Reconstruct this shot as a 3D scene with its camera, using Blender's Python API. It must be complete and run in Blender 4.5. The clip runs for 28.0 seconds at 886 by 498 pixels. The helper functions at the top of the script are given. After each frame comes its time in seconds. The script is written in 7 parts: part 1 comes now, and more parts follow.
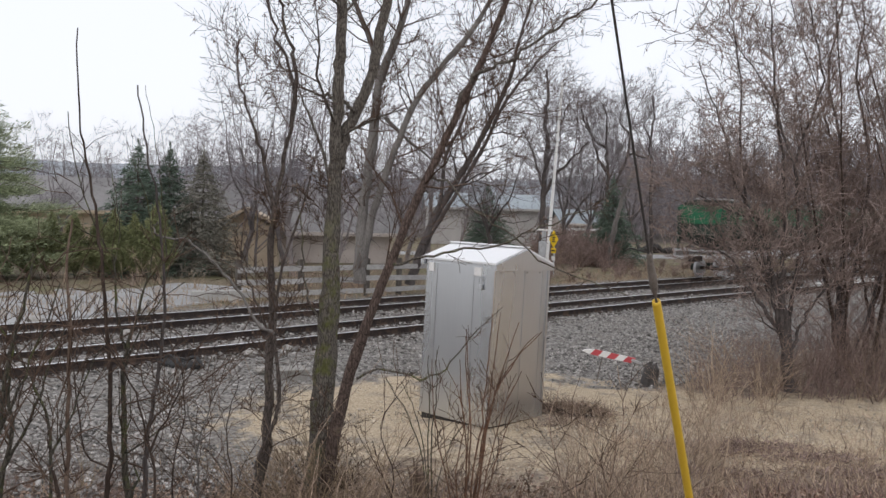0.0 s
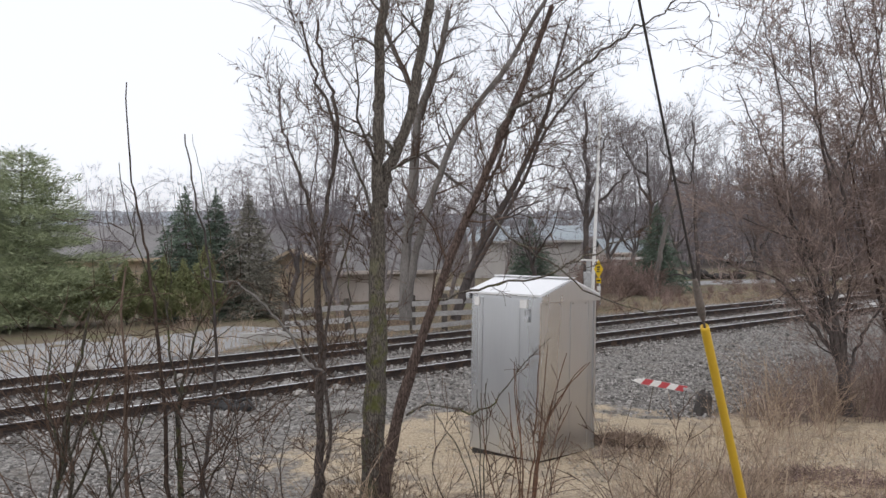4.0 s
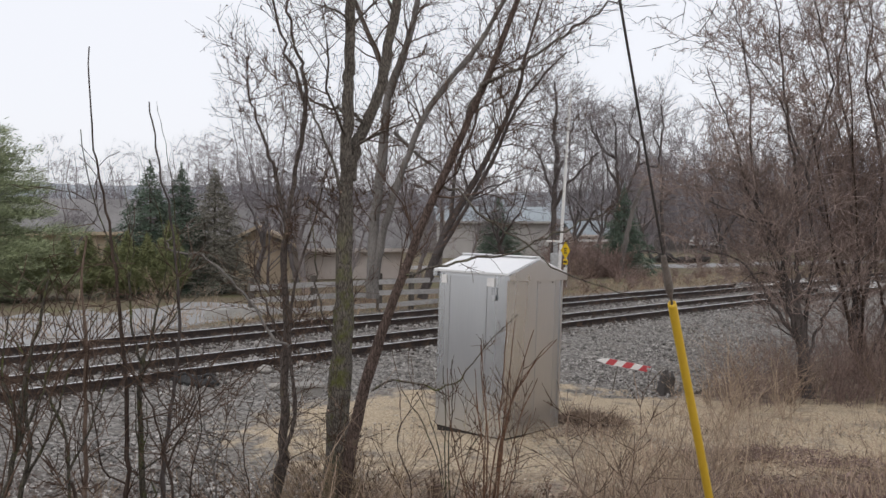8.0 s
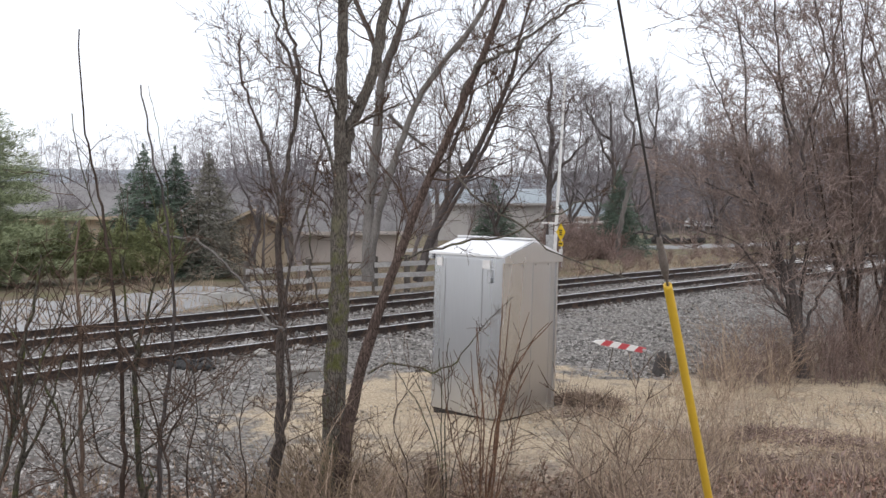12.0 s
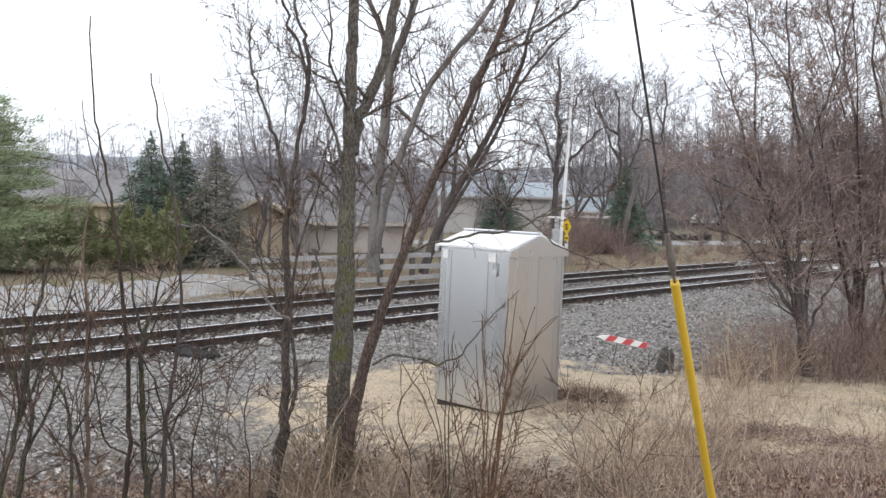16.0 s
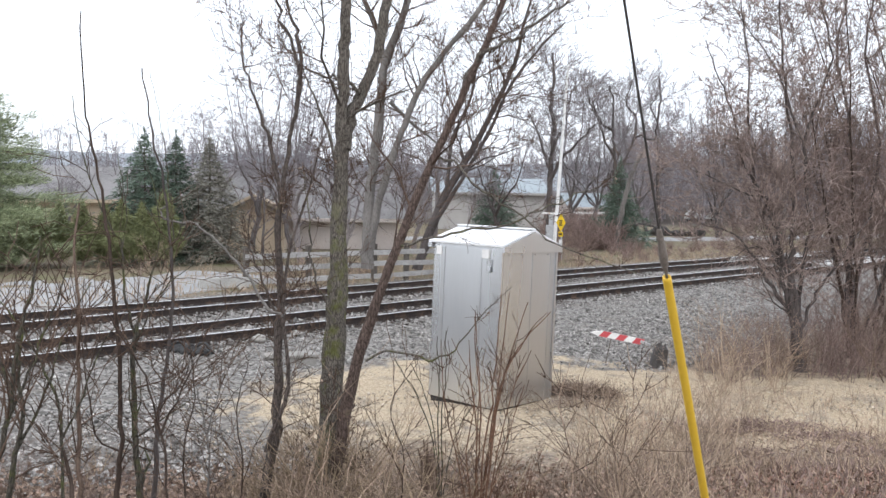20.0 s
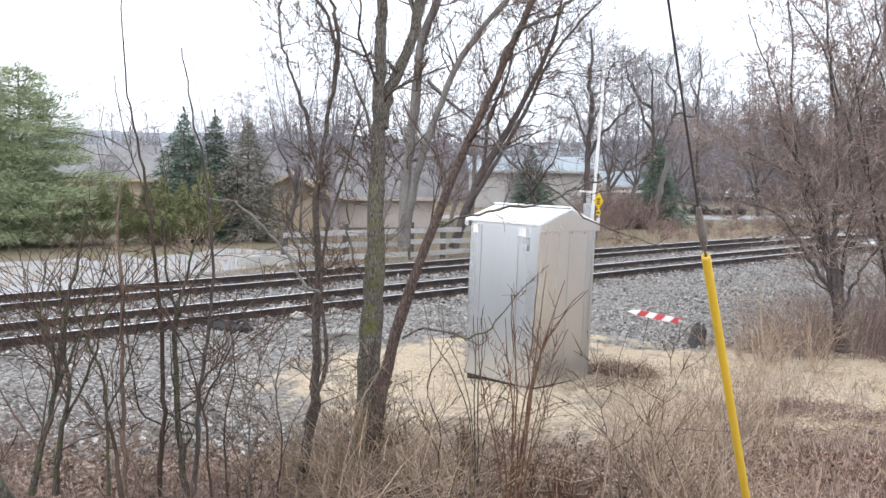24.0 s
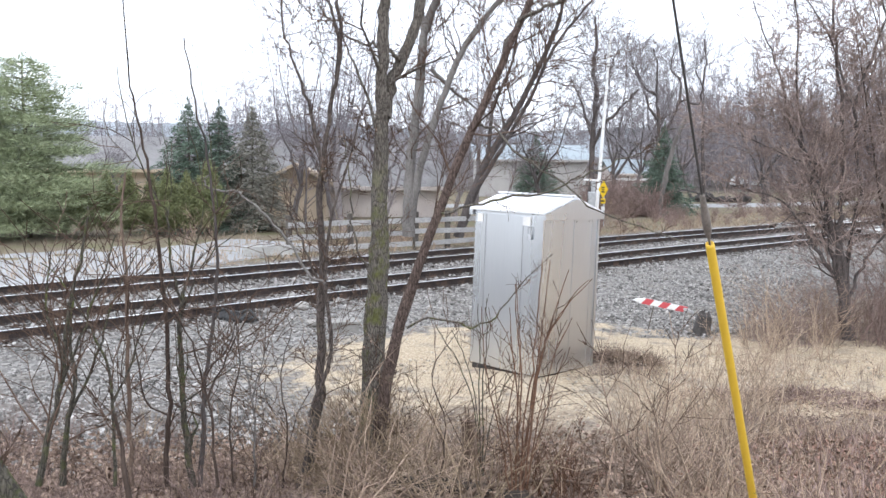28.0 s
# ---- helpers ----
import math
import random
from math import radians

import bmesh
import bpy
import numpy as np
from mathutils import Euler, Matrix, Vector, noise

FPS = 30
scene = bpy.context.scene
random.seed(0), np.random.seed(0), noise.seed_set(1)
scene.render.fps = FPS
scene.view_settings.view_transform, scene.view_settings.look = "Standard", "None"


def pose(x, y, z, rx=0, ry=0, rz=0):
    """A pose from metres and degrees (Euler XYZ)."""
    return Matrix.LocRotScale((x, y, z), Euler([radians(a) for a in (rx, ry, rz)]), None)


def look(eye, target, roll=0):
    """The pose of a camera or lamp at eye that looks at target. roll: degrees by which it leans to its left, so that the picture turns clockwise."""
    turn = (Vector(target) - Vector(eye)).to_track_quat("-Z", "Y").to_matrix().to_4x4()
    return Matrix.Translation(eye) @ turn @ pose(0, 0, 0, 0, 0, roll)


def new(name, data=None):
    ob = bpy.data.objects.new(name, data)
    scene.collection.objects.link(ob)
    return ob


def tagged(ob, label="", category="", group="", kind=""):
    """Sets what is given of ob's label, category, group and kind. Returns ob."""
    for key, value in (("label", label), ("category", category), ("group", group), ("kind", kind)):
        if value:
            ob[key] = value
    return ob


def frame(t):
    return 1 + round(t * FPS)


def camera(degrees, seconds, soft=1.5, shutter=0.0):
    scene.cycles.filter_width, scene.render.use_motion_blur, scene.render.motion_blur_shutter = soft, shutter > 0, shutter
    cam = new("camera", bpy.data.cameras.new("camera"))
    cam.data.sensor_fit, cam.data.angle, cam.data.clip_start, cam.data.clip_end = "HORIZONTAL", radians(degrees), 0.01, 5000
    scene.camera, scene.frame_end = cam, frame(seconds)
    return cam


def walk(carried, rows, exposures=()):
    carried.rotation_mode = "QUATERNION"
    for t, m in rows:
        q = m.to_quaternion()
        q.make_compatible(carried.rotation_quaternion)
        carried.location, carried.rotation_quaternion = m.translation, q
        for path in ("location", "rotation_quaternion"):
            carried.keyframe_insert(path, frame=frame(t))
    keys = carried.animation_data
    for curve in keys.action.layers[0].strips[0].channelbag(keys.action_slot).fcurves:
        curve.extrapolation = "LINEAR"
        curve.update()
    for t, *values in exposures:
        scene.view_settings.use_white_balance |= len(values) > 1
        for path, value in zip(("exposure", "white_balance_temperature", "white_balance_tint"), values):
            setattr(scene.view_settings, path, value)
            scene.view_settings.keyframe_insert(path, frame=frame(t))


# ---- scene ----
cam = camera(53.8, 28.0, soft=1.5)

# seconds, place, yaw, pitch, roll of the hand-held camera
PATH = [
    (0.0, 0.005, -0.027, 2.740, -0.43, -2.39, -1.49),
    (0.5, 0.007, -0.063, 2.740, -0.35, -0.97, -0.15),
    (1.0, 0.014, -0.044, 2.743, -2.33, -0.67, 0.93),
    (1.5, 0.003, -0.061, 2.743, -0.72, -1.13, 1.11),
    (2.0, -0.006, -0.057, 2.739, 1.68, -2.80, 1.95),
    (2.5, 0.014, -0.065, 2.739, 2.11, -1.36, 1.74),
    (3.0, 0.009, -0.077, 2.743, 1.75, 0.11, 0.64),
    (3.5, 0.006, -0.079, 2.742, 2.46, -0.03, 0.77),
    (5.5, -0.007, -0.036, 2.710, 1.99, -0.17, 0.65),
    (6.0, -0.007, -0.053, 2.710, 3.10, -0.04, 0.95),
    (6.5, 0.002, -0.044, 2.708, 2.41, 0.23, 0.86),
    (7.0, -0.003, -0.038, 2.706, 1.50, -0.09, 0.20),
    (7.5, -0.005, -0.031, 2.706, 0.87, -0.67, -0.15),
    (8.0, -0.004, -0.025, 2.699, 0.28, -1.44, -0.23),
    (8.5, -0.000, -0.016, 2.704, 0.16, -1.77, -0.32),
    (9.0, -0.005, -0.025, 2.701, 0.27, -1.64, -0.25),
    (9.5, 0.003, -0.016, 2.701, 0.15, -1.99, 0.01),
    (10.0, -0.002, -0.021, 2.701, 0.35, -2.07, -0.01),
    (10.5, -0.002, -0.016, 2.702, 0.11, -2.19, -0.11),
    (11.0, -0.004, -0.015, 2.701, 0.10, -2.33, -0.05),
    (11.5, -0.004, -0.012, 2.702, 0.02, -2.59, 0.04),
    (12.0, -0.001, -0.005, 2.700, -0.03, -2.59, 0.12),
    (12.5, 0.002, -0.016, 2.701, 0.17, -2.50, 0.01),
    (14.5, -0.010, -0.005, 2.701, 0.14, -3.11, -0.78),
    (15.0, -0.014, -0.015, 2.702, 0.12, -2.97, -0.86),
    (15.5, -0.015, -0.008, 2.702, 0.26, -2.97, -0.82),
    (16.0, -0.014, -0.012, 2.704, 0.36, -3.10, -0.84),
    (16.5, -0.011, -0.010, 2.701, 0.52, -3.09, -0.70),
    (17.0, -0.001, -0.014, 2.701, 0.77, -3.18, -0.44),
    (17.5, 0.009, -0.016, 2.699, 0.59, -3.27, -0.32),
    (18.0, 0.009, -0.010, 2.700, 0.32, -3.23, -0.58),
    (18.5, 0.006, -0.005, 2.701, 0.05, -3.23, -0.53),
    (19.0, 0.005, -0.007, 2.699, 0.02, -3.21, -0.65),
    (19.5, 0.004, -0.005, 2.698, -0.05, -3.35, -0.73),
    (20.0, 0.000, 0.000, 2.700, 0.00, -3.34, -0.79),
    (20.5, 0.003, -0.001, 2.699, 0.02, -3.53, -0.71),
    (21.0, -0.001, 0.001, 2.698, 0.63, -3.83, -0.91),
    (21.5, -0.001, -0.003, 2.700, 0.27, -3.83, -0.49),
    (22.0, -0.004, -0.010, 2.701, 1.84, -4.15, -0.63),
    (22.5, -0.009, -0.012, 2.700, 2.07, -4.36, -0.62),
    (24.5, -0.000, -0.006, 2.697, 2.45, -4.99, -0.74),
    (25.0, 0.000, -0.002, 2.697, 2.26, -5.16, -0.63),
    (25.5, -0.003, -0.001, 2.697, 2.38, -5.16, -0.75),
    (26.0, -0.002, 0.004, 2.697, 2.23, -5.49, -0.69),
    (26.5, -0.004, 0.004, 2.701, 2.31, -5.52, -0.88),
    (27.0, 0.001, -0.007, 2.699, 2.59, -5.57, -0.64),
    (27.5, 0.007, -0.005, 2.698, 2.58, -5.43, -0.59),
    (28.0, 0.006, -0.005, 2.699, 2.69, -5.49, -0.39),
]
walk(cam, [(t, pose(x, y, z, 90 + pitch, roll, yaw)) for t, x, y, z, yaw, pitch, roll in PATH],
     [(t, ev - 0.03, kelvin, 12 if t > 12 else 14) for t, ev, kelvin in ((0, -0.22, 6500), (1.0, -0.15, 6500), (3.0, -0.15, 6450), (5.5, -0.26, 6600), (9.0, -0.32, 6600), (11.0, -0.15, 6450), (12.0, 0.05, 6450), (15.0, 0.25, 6350), (17.0, 0.38, 6300), (20.0, 0.5, 6250), (22.0, 0.62, 6200), (25.0, 0.77, 6150), (28.0, 0.8, 6050))])


# ---------- world, sun, exposure ----------
world = bpy.data.worlds.new("overcast_sky")
scene.world = world
world.use_nodes = True
wn, wl = world.node_tree.nodes, world.node_tree.links
wn.clear()
sky = wn.new("ShaderNodeTexSky")
sky.sky_type, sky.sun_disc = "NISHITA", False
sky.sun_elevation, sky.sun_rotation = radians(48), radians(200)
sky.air_density, sky.dust_density, sky.ozone_density = 1.0, 4.0, 1.0
veil = wn.new("ShaderNodeMix")          # the closed cloud cover over the clear sky
veil.data_type = "RGBA"
veil.inputs["Factor"].default_value = 0.86
veil.inputs["B"].default_value = (8.3, 8.7, 9.1, 1)
wl.new(sky.outputs["Color"], veil.inputs["A"])
bg = wn.new("ShaderNodeBackground")
bg.inputs["Strength"].default_value = 0.15
wl.new(veil.outputs["Result"], bg.inputs["Color"])
wo = wn.new("ShaderNodeOutputWorld")
wl.new(bg.outputs["Background"], wo.inputs["Surface"])

sun = new("sun", bpy.data.lights.new("sun", "SUN"))
sun.data.energy, sun.data.angle, sun.data.color = 0.5, radians(40), (1.0, 0.97, 0.92)
sun.matrix_world = look((-6, -14, 20), (0, 0, 0))


# ---------- materials ----------
def material(name, low, high, rough=0.85, metal=0.0, scale=6.0, fine=60.0, bump=0.3, bump_dist=0.01, stretch=(1, 1, 1),
             spec=0.3, vary=0.0, island=0.0, contrast=0.5, third=None):
    """A procedural surface: broad blotches and fine grain between two colours, with relief."""
    m = bpy.data.materials.new(name)
    m.use_nodes = True
    n, l = m.node_tree.nodes, m.node_tree.links
    p = n["Principled BSDF"]
    p.inputs["Metallic"].default_value = metal
    p.inputs["Specular IOR Level"].default_value = spec
    co = n.new("ShaderNodeTexCoord")
    mp = n.new("ShaderNodeMapping")
    mp.inputs["Scale"].default_value = stretch
    l.new(co.outputs["Object"], mp.inputs["Vector"])
    a, b = n.new("ShaderNodeTexNoise"), n.new("ShaderNodeTexNoise")
    for t, s, d in ((a, scale, 4.0), (b, fine, 3.0)):
        t.inputs["Scale"].default_value, t.inputs["Detail"].default_value = s, d
        l.new(mp.outputs["Vector"], t.inputs["Vector"])
    add = n.new("ShaderNodeMath")
    add.operation = "ADD"
    l.new(a.outputs["Fac"], add.inputs[0])
    l.new(b.outputs["Fac"], add.inputs[1])
    rng = n.new("ShaderNodeMapRange")
    rng.inputs["From Min"].default_value = 1.0 - contrast * 0.6
    rng.inputs["From Max"].default_value = 1.0 + contrast * 0.6
    l.new(add.outputs[0], rng.inputs["Value"])
    mix = n.new("ShaderNodeMix")
    mix.data_type = "RGBA"
    mix.inputs["A"].default_value, mix.inputs["B"].default_value = (*low, 1), (*high, 1)
    l.new(rng.outputs["Result"], mix.inputs["Factor"])
    out = mix.outputs["Result"]
    if third:
        c = n.new("ShaderNodeTexNoise")
        c.inputs["Scale"].default_value, c.inputs["Detail"].default_value = scale * 1.3, 9.0
        c.inputs["Roughness"].default_value = 0.7
        l.new(co.outputs["Object"], c.inputs["Vector"])
        cr = n.new("ShaderNodeMapRange")
        cr.inputs["From Min"].default_value, cr.inputs["From Max"].default_value = 0.53, 0.63
        l.new(c.outputs["Fac"], cr.inputs["Value"])
        m3 = n.new("ShaderNodeMix")
        m3.data_type = "RGBA"
        m3.inputs["B"].default_value = (*third, 1)
        l.new(cr.outputs["Result"], m3.inputs["Factor"])
        l.new(out, m3.inputs["A"])
        out = m3.outputs["Result"]
    for amount, node, socket in ((vary, "ShaderNodeObjectInfo", "Random"), (island, "ShaderNodeNewGeometry", "Random Per Island")):
        if amount:
            src = n.new(node)
            vr = n.new("ShaderNodeMapRange")
            vr.inputs["To Min"].default_value, vr.inputs["To Max"].default_value = 1 - amount, 1 + amount
            l.new(src.outputs[socket], vr.inputs["Value"])
            hs = n.new("ShaderNodeHueSaturation")
            l.new(vr.outputs["Result"], hs.inputs["Value"])
            l.new(out, hs.inputs["Color"])
            out = hs.outputs["Color"]
    l.new(out, p.inputs["Base Color"])
    rr = n.new("ShaderNodeMapRange")
    rr.inputs["To Min"].default_value, rr.inputs["To Max"].default_value = max(0.05, rough - 0.12), min(1.0, rough + 0.1)
    l.new(a.outputs["Fac"], rr.inputs["Value"])
    l.new(rr.outputs["Result"], p.inputs["Roughness"])
    if bump:
        bp = n.new("ShaderNodeBump")
        bp.inputs["Strength"].default_value, bp.inputs["Distance"].default_value = bump, bump_dist
        l.new(b.outputs["Fac"], bp.inputs["Height"])
        l.new(bp.outputs["Normal"], p.inputs["Normal"])
    return m


M = {
    "bark_grey": material("bark_grey", (0.03, 0.023, 0.02), (0.2, 0.172, 0.15), 0.95, scale=7, fine=60, bump=1.0, bump_dist=0.03, stretch=(1, 1, 0.2), contrast=0.8, third=(0.125, 0.133, 0.058), spec=0.12),
    "bark_red": material("bark_red", (0.035, 0.025, 0.02), (0.1, 0.074, 0.06), 0.95, scale=5, fine=50, bump=0.8, bump_dist=0.015, stretch=(1, 1, 0.25), spec=0.12),
    "bark_pale": material("bark_pale", (0.1, 0.09, 0.083), (0.25, 0.232, 0.215), 0.95, scale=4, fine=40, bump=0.7, bump_dist=0.015, stretch=(1, 1, 0.25), spec=0.12),
    "bark_dark": material("bark_dark", (0.05, 0.043, 0.041), (0.145, 0.124, 0.115), 0.95, scale=4, fine=40, bump=0.7, bump_dist=0.015, stretch=(1, 1, 0.25), spec=0.12),
    # far bark, lightened to paint the haze over distant trees
    "bark_far_haze": material("bark_far_haze", (0.13, 0.114, 0.111), (0.247, 0.221, 0.215), 0.95, scale=2, fine=20, bump=0.0, vary=0.3, spec=0.12),
    "twig_brown": material("twig_brown", (0.065, 0.042, 0.031), (0.145, 0.1, 0.075), 0.9, scale=3, fine=30, bump=0.0, island=0.35, spec=0.12),
    "twig_maroon": material("twig_maroon", (0.165, 0.115, 0.1), (0.36, 0.27, 0.235), 0.9, scale=2, fine=20, bump=0.0, island=0.4, spec=0.12),
    # far twigs, lightened and blue-greyed: haze put into their base colours
    "twig_far_haze": material("twig_far_haze", (0.185, 0.166, 0.174), (0.308, 0.28, 0.293), 0.95, scale=1, fine=10, bump=0.0, island=0.3, spec=0.12),
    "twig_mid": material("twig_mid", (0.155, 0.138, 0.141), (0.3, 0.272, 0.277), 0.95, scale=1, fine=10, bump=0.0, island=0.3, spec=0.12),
    "twig_hill_haze": material("twig_hill_haze", (0.22, 0.2, 0.208), (0.36, 0.332, 0.345), 0.95, scale=1, fine=10, bump=0.0, island=0.3, spec=0.12),
    "twig_dark": material("twig_dark", (0.143, 0.105, 0.092), (0.297, 0.226, 0.198), 0.9, scale=2, fine=20, bump=0.0, island=0.35, spec=0.12),
    "bark_mid": material("bark_mid", (0.075, 0.066, 0.063), (0.165, 0.147, 0.14), 0.95, scale=2, fine=20, bump=0.0, vary=0.3, spec=0.12),
    "twig_red": material("twig_red", (0.18, 0.138, 0.122), (0.38, 0.3, 0.265), 0.9, scale=2, fine=20, bump=0.0, island=0.4, spec=0.12),
    "straw": material("straw", (0.27, 0.195, 0.135), (0.46, 0.36, 0.262), 0.9, scale=3, fine=30, bump=0.0, island=0.35, spec=0.12),
    "stem_tan": material("stem_tan", (0.25, 0.175, 0.128), (0.49, 0.375, 0.285), 0.9, scale=3, fine=30, bump=0.0, island=0.4, spec=0.12),
    "stem_ochre": material("stem_ochre", (0.175, 0.128, 0.086), (0.4, 0.31, 0.212), 0.9, scale=3, fine=30, bump=0.0, island=0.4, spec=0.12),
    "stem_brown": material("stem_brown", (0.175, 0.13, 0.1), (0.36, 0.275, 0.213), 0.9, scale=3, fine=30, bump=0.0, island=0.3, spec=0.12),
    # near-black tone that puts the shade into the hole in the brush
    "hollow_dark": material("hollow_dark", (0.018, 0.014, 0.011), (0.075, 0.056, 0.044), 0.95, scale=9, fine=70, bump=0.9),
    "stem_rust": material("stem_rust", (0.075, 0.042, 0.028), (0.21, 0.12, 0.078), 0.9, scale=3, fine=30, bump=0.0, island=0.3, spec=0.12),
    "stem_pale": material("stem_pale", (0.3, 0.222, 0.16), (0.54, 0.425, 0.32), 0.9, scale=3, fine=30, bump=0.0, island=0.4, spec=0.12),
    "leaf_red": material("leaf_red", (0.2, 0.118, 0.09), (0.4, 0.26, 0.2), 0.9, scale=8, fine=60, bump=0.2, island=0.45, spec=0.12),
    "pebble": material("pebble", (0.24, 0.2, 0.15), (0.6, 0.53, 0.43), 0.9, scale=20, fine=80, bump=0.2, island=0.5),
    "leaf_dead": material("leaf_dead", (0.085, 0.054, 0.042), (0.42, 0.315, 0.245), 0.9, scale=8, fine=60, bump=0.2, island=0.5, spec=0.12),
    "needle_pine": material("needle_pine", (0.235, 0.272, 0.16), (0.355, 0.395, 0.24), 0.85, scale=0.8, fine=8, bump=0.0, island=0.35, spec=0.12),
    "needle_spruce": material("needle_spruce", (0.075, 0.108, 0.082), (0.175, 0.222, 0.17), 0.85, scale=1, fine=8, bump=0.0, island=0.35, vary=0.15, spec=0.12),
    "needle_brown": material("needle_brown", (0.155, 0.15, 0.124), (0.3, 0.285, 0.24), 0.85, scale=1, fine=8, bump=0.0, island=0.35, spec=0.12),
    "needle_cedar": material("needle_cedar", (0.165, 0.182, 0.088), (0.28, 0.295, 0.145), 0.85, scale=1, fine=8, bump=0.0, island=0.35, spec=0.12),
    "ballast": material("ballast", (0.1, 0.094, 0.087), (0.45, 0.427, 0.4), 0.9, scale=9, fine=60, bump=0.3, island=0.55),
    "aluminium": material("aluminium", (0.62, 0.635, 0.655), (0.73, 0.74, 0.755), 0.29, metal=1.0, scale=1.6, fine=30, bump=0.01, stretch=(1, 1, 0.1), contrast=1.6),
    "roof_white": material("roof_white", (0.72, 0.73, 0.74), (0.84, 0.84, 0.84), 0.5, scale=3, fine=30, bump=0.05, contrast=1.0),
    "steel": material("steel", (0.38, 0.38, 0.39), (0.6, 0.6, 0.6), 0.45, metal=0.7, scale=4, fine=40, bump=0.1),
    "galvanised": material("galvanised", (0.42, 0.43, 0.44), (0.62, 0.63, 0.64), 0.5, metal=0.5, scale=8, fine=60, bump=0.1),
    "rust_rail": material("rust_rail", (0.03, 0.025, 0.024), (0.085, 0.065, 0.055), 0.85, metal=0.2, scale=3, fine=40, bump=0.3, third=(0.12, 0.08, 0.06)),
    "rail_top": material("rail_top", (0.68, 0.68, 0.7), (0.82, 0.82, 0.83), 0.35, metal=0.8, scale=1.5, fine=30, bump=0.05),
    "rust_bright": material("rust_bright", (0.22, 0.07, 0.03), (0.4, 0.16, 0.07), 0.9, metal=0.1, scale=8, fine=60, bump=0.4),
    "tie_wood": material("tie_wood", (0.045, 0.038, 0.034), (0.14, 0.12, 0.105), 0.95, scale=4, fine=60, bump=0.8, bump_dist=0.01, stretch=(0.3, 1, 1), vary=0.3),
    "yellow": material("yellow", (0.68, 0.43, 0.03), (0.78, 0.52, 0.05), 0.42, scale=5, fine=50, bump=0.05, spec=0.5, contrast=1.2),
    "yellow_sign": material("yellow_sign", (0.78, 0.5, 0.01), (0.88, 0.6, 0.02), 0.45, scale=3, fine=30, bump=0.0),
    "cable": material("cable", (0.05, 0.048, 0.045), (0.11, 0.1, 0.095), 0.7, metal=0.4, scale=30, fine=200, bump=0.3),
    "grip": material("grip", (0.12, 0.105, 0.09), (0.23, 0.2, 0.175), 0.8, scale=10, fine=90, bump=0.4),
    "red": material("red", (0.48, 0.07, 0.08), (0.58, 0.1, 0.11), 0.5, scale=6, fine=40, bump=0.0),
    "white": material("white", (0.72, 0.71, 0.69), (0.83, 0.82, 0.8), 0.55, scale=6, fine=40, bump=0.05),
    "black": material("black", (0.02, 0.02, 0.02), (0.05, 0.05, 0.05), 0.6, scale=6, fine=40, bump=0.1),
    "fence_white": material("fence_white", (0.25, 0.238, 0.226), (0.52, 0.505, 0.485), 0.85, scale=2, fine=25, bump=0.3, stretch=(0.3, 1, 1)),
    "fence_wood": material("fence_wood", (0.06, 0.052, 0.045), (0.16, 0.14, 0.12), 0.9, scale=3, fine=30, bump=0.4, stretch=(1, 1, 0.3)),
    "asphalt": material("asphalt", (0.27, 0.27, 0.268), (0.39, 0.39, 0.383), 0.9, scale=0.7, fine=30, bump=0.2, third=(0.3, 0.29, 0.28)),
    "concrete": material("concrete", (0.32, 0.31, 0.29), (0.5, 0.49, 0.46), 0.9, scale=3, fine=40, bump=0.3),
    "siding": material("siding", (0.36, 0.345, 0.33), (0.45, 0.43, 0.41), 0.8, scale=1, fine=15, bump=0.05),
    "siding_grey": material("siding_grey", (0.5, 0.444, 0.406), (0.625, 0.562, 0.519), 0.85, scale=1, fine=15, bump=0.05),
    "siding_tan": material("siding_tan", (0.46, 0.37, 0.27), (0.6, 0.49, 0.37), 0.8, scale=1, fine=15, bump=0.05),
    "siding_brown": material("siding_brown", (0.2, 0.13, 0.1), (0.3, 0.2, 0.16), 0.85, scale=1, fine=15, bump=0.1),
    "roof_metal": material("roof_metal", (0.25, 0.29, 0.31), (0.33, 0.37, 0.39), 0.5, metal=0.3, scale=0.6, fine=8, bump=0.0),
    "roof_shingle": material("roof_shingle", (0.188, 0.181, 0.177), (0.289, 0.279, 0.273), 0.95, scale=1, fine=12, bump=0.2),
    "glass": material("glass", (0.03, 0.035, 0.04), (0.06, 0.065, 0.07), 0.12, scale=1, fine=8, bump=0.0, spec=0.6),
    "car_green": material("car_green", (0.02, 0.115, 0.06), (0.035, 0.17, 0.085), 0.6, scale=0.8, fine=10, bump=0.05),
    "car_dark": material("car_dark", (0.028, 0.036, 0.03), (0.05, 0.07, 0.055), 0.8, scale=0.8, fine=10, bump=0.1),
    "car_paint": material("car_paint", (0.6, 0.62, 0.64), (0.7, 0.71, 0.72), 0.3, scale=1, fine=10, bump=0.0, spec=0.6),
    "tyre": material("tyre", (0.015, 0.015, 0.015), (0.035, 0.035, 0.035), 0.9, scale=8, fine=60, bump=0.2),
    "stone": material("stone", (0.24, 0.225, 0.2), (0.42, 0.4, 0.37), 0.9, scale=4, fine=40, bump=0.4, vary=0.2),
    "debris": material("debris", (0.035, 0.032, 0.03), (0.1, 0.09, 0.085), 0.9, scale=5, fine=50, bump=0.5, vary=0.3),
    # pale blue-grey: the haze of distance painted onto the wooded ridge
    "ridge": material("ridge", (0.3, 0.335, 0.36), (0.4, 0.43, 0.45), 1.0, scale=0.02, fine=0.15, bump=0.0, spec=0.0),
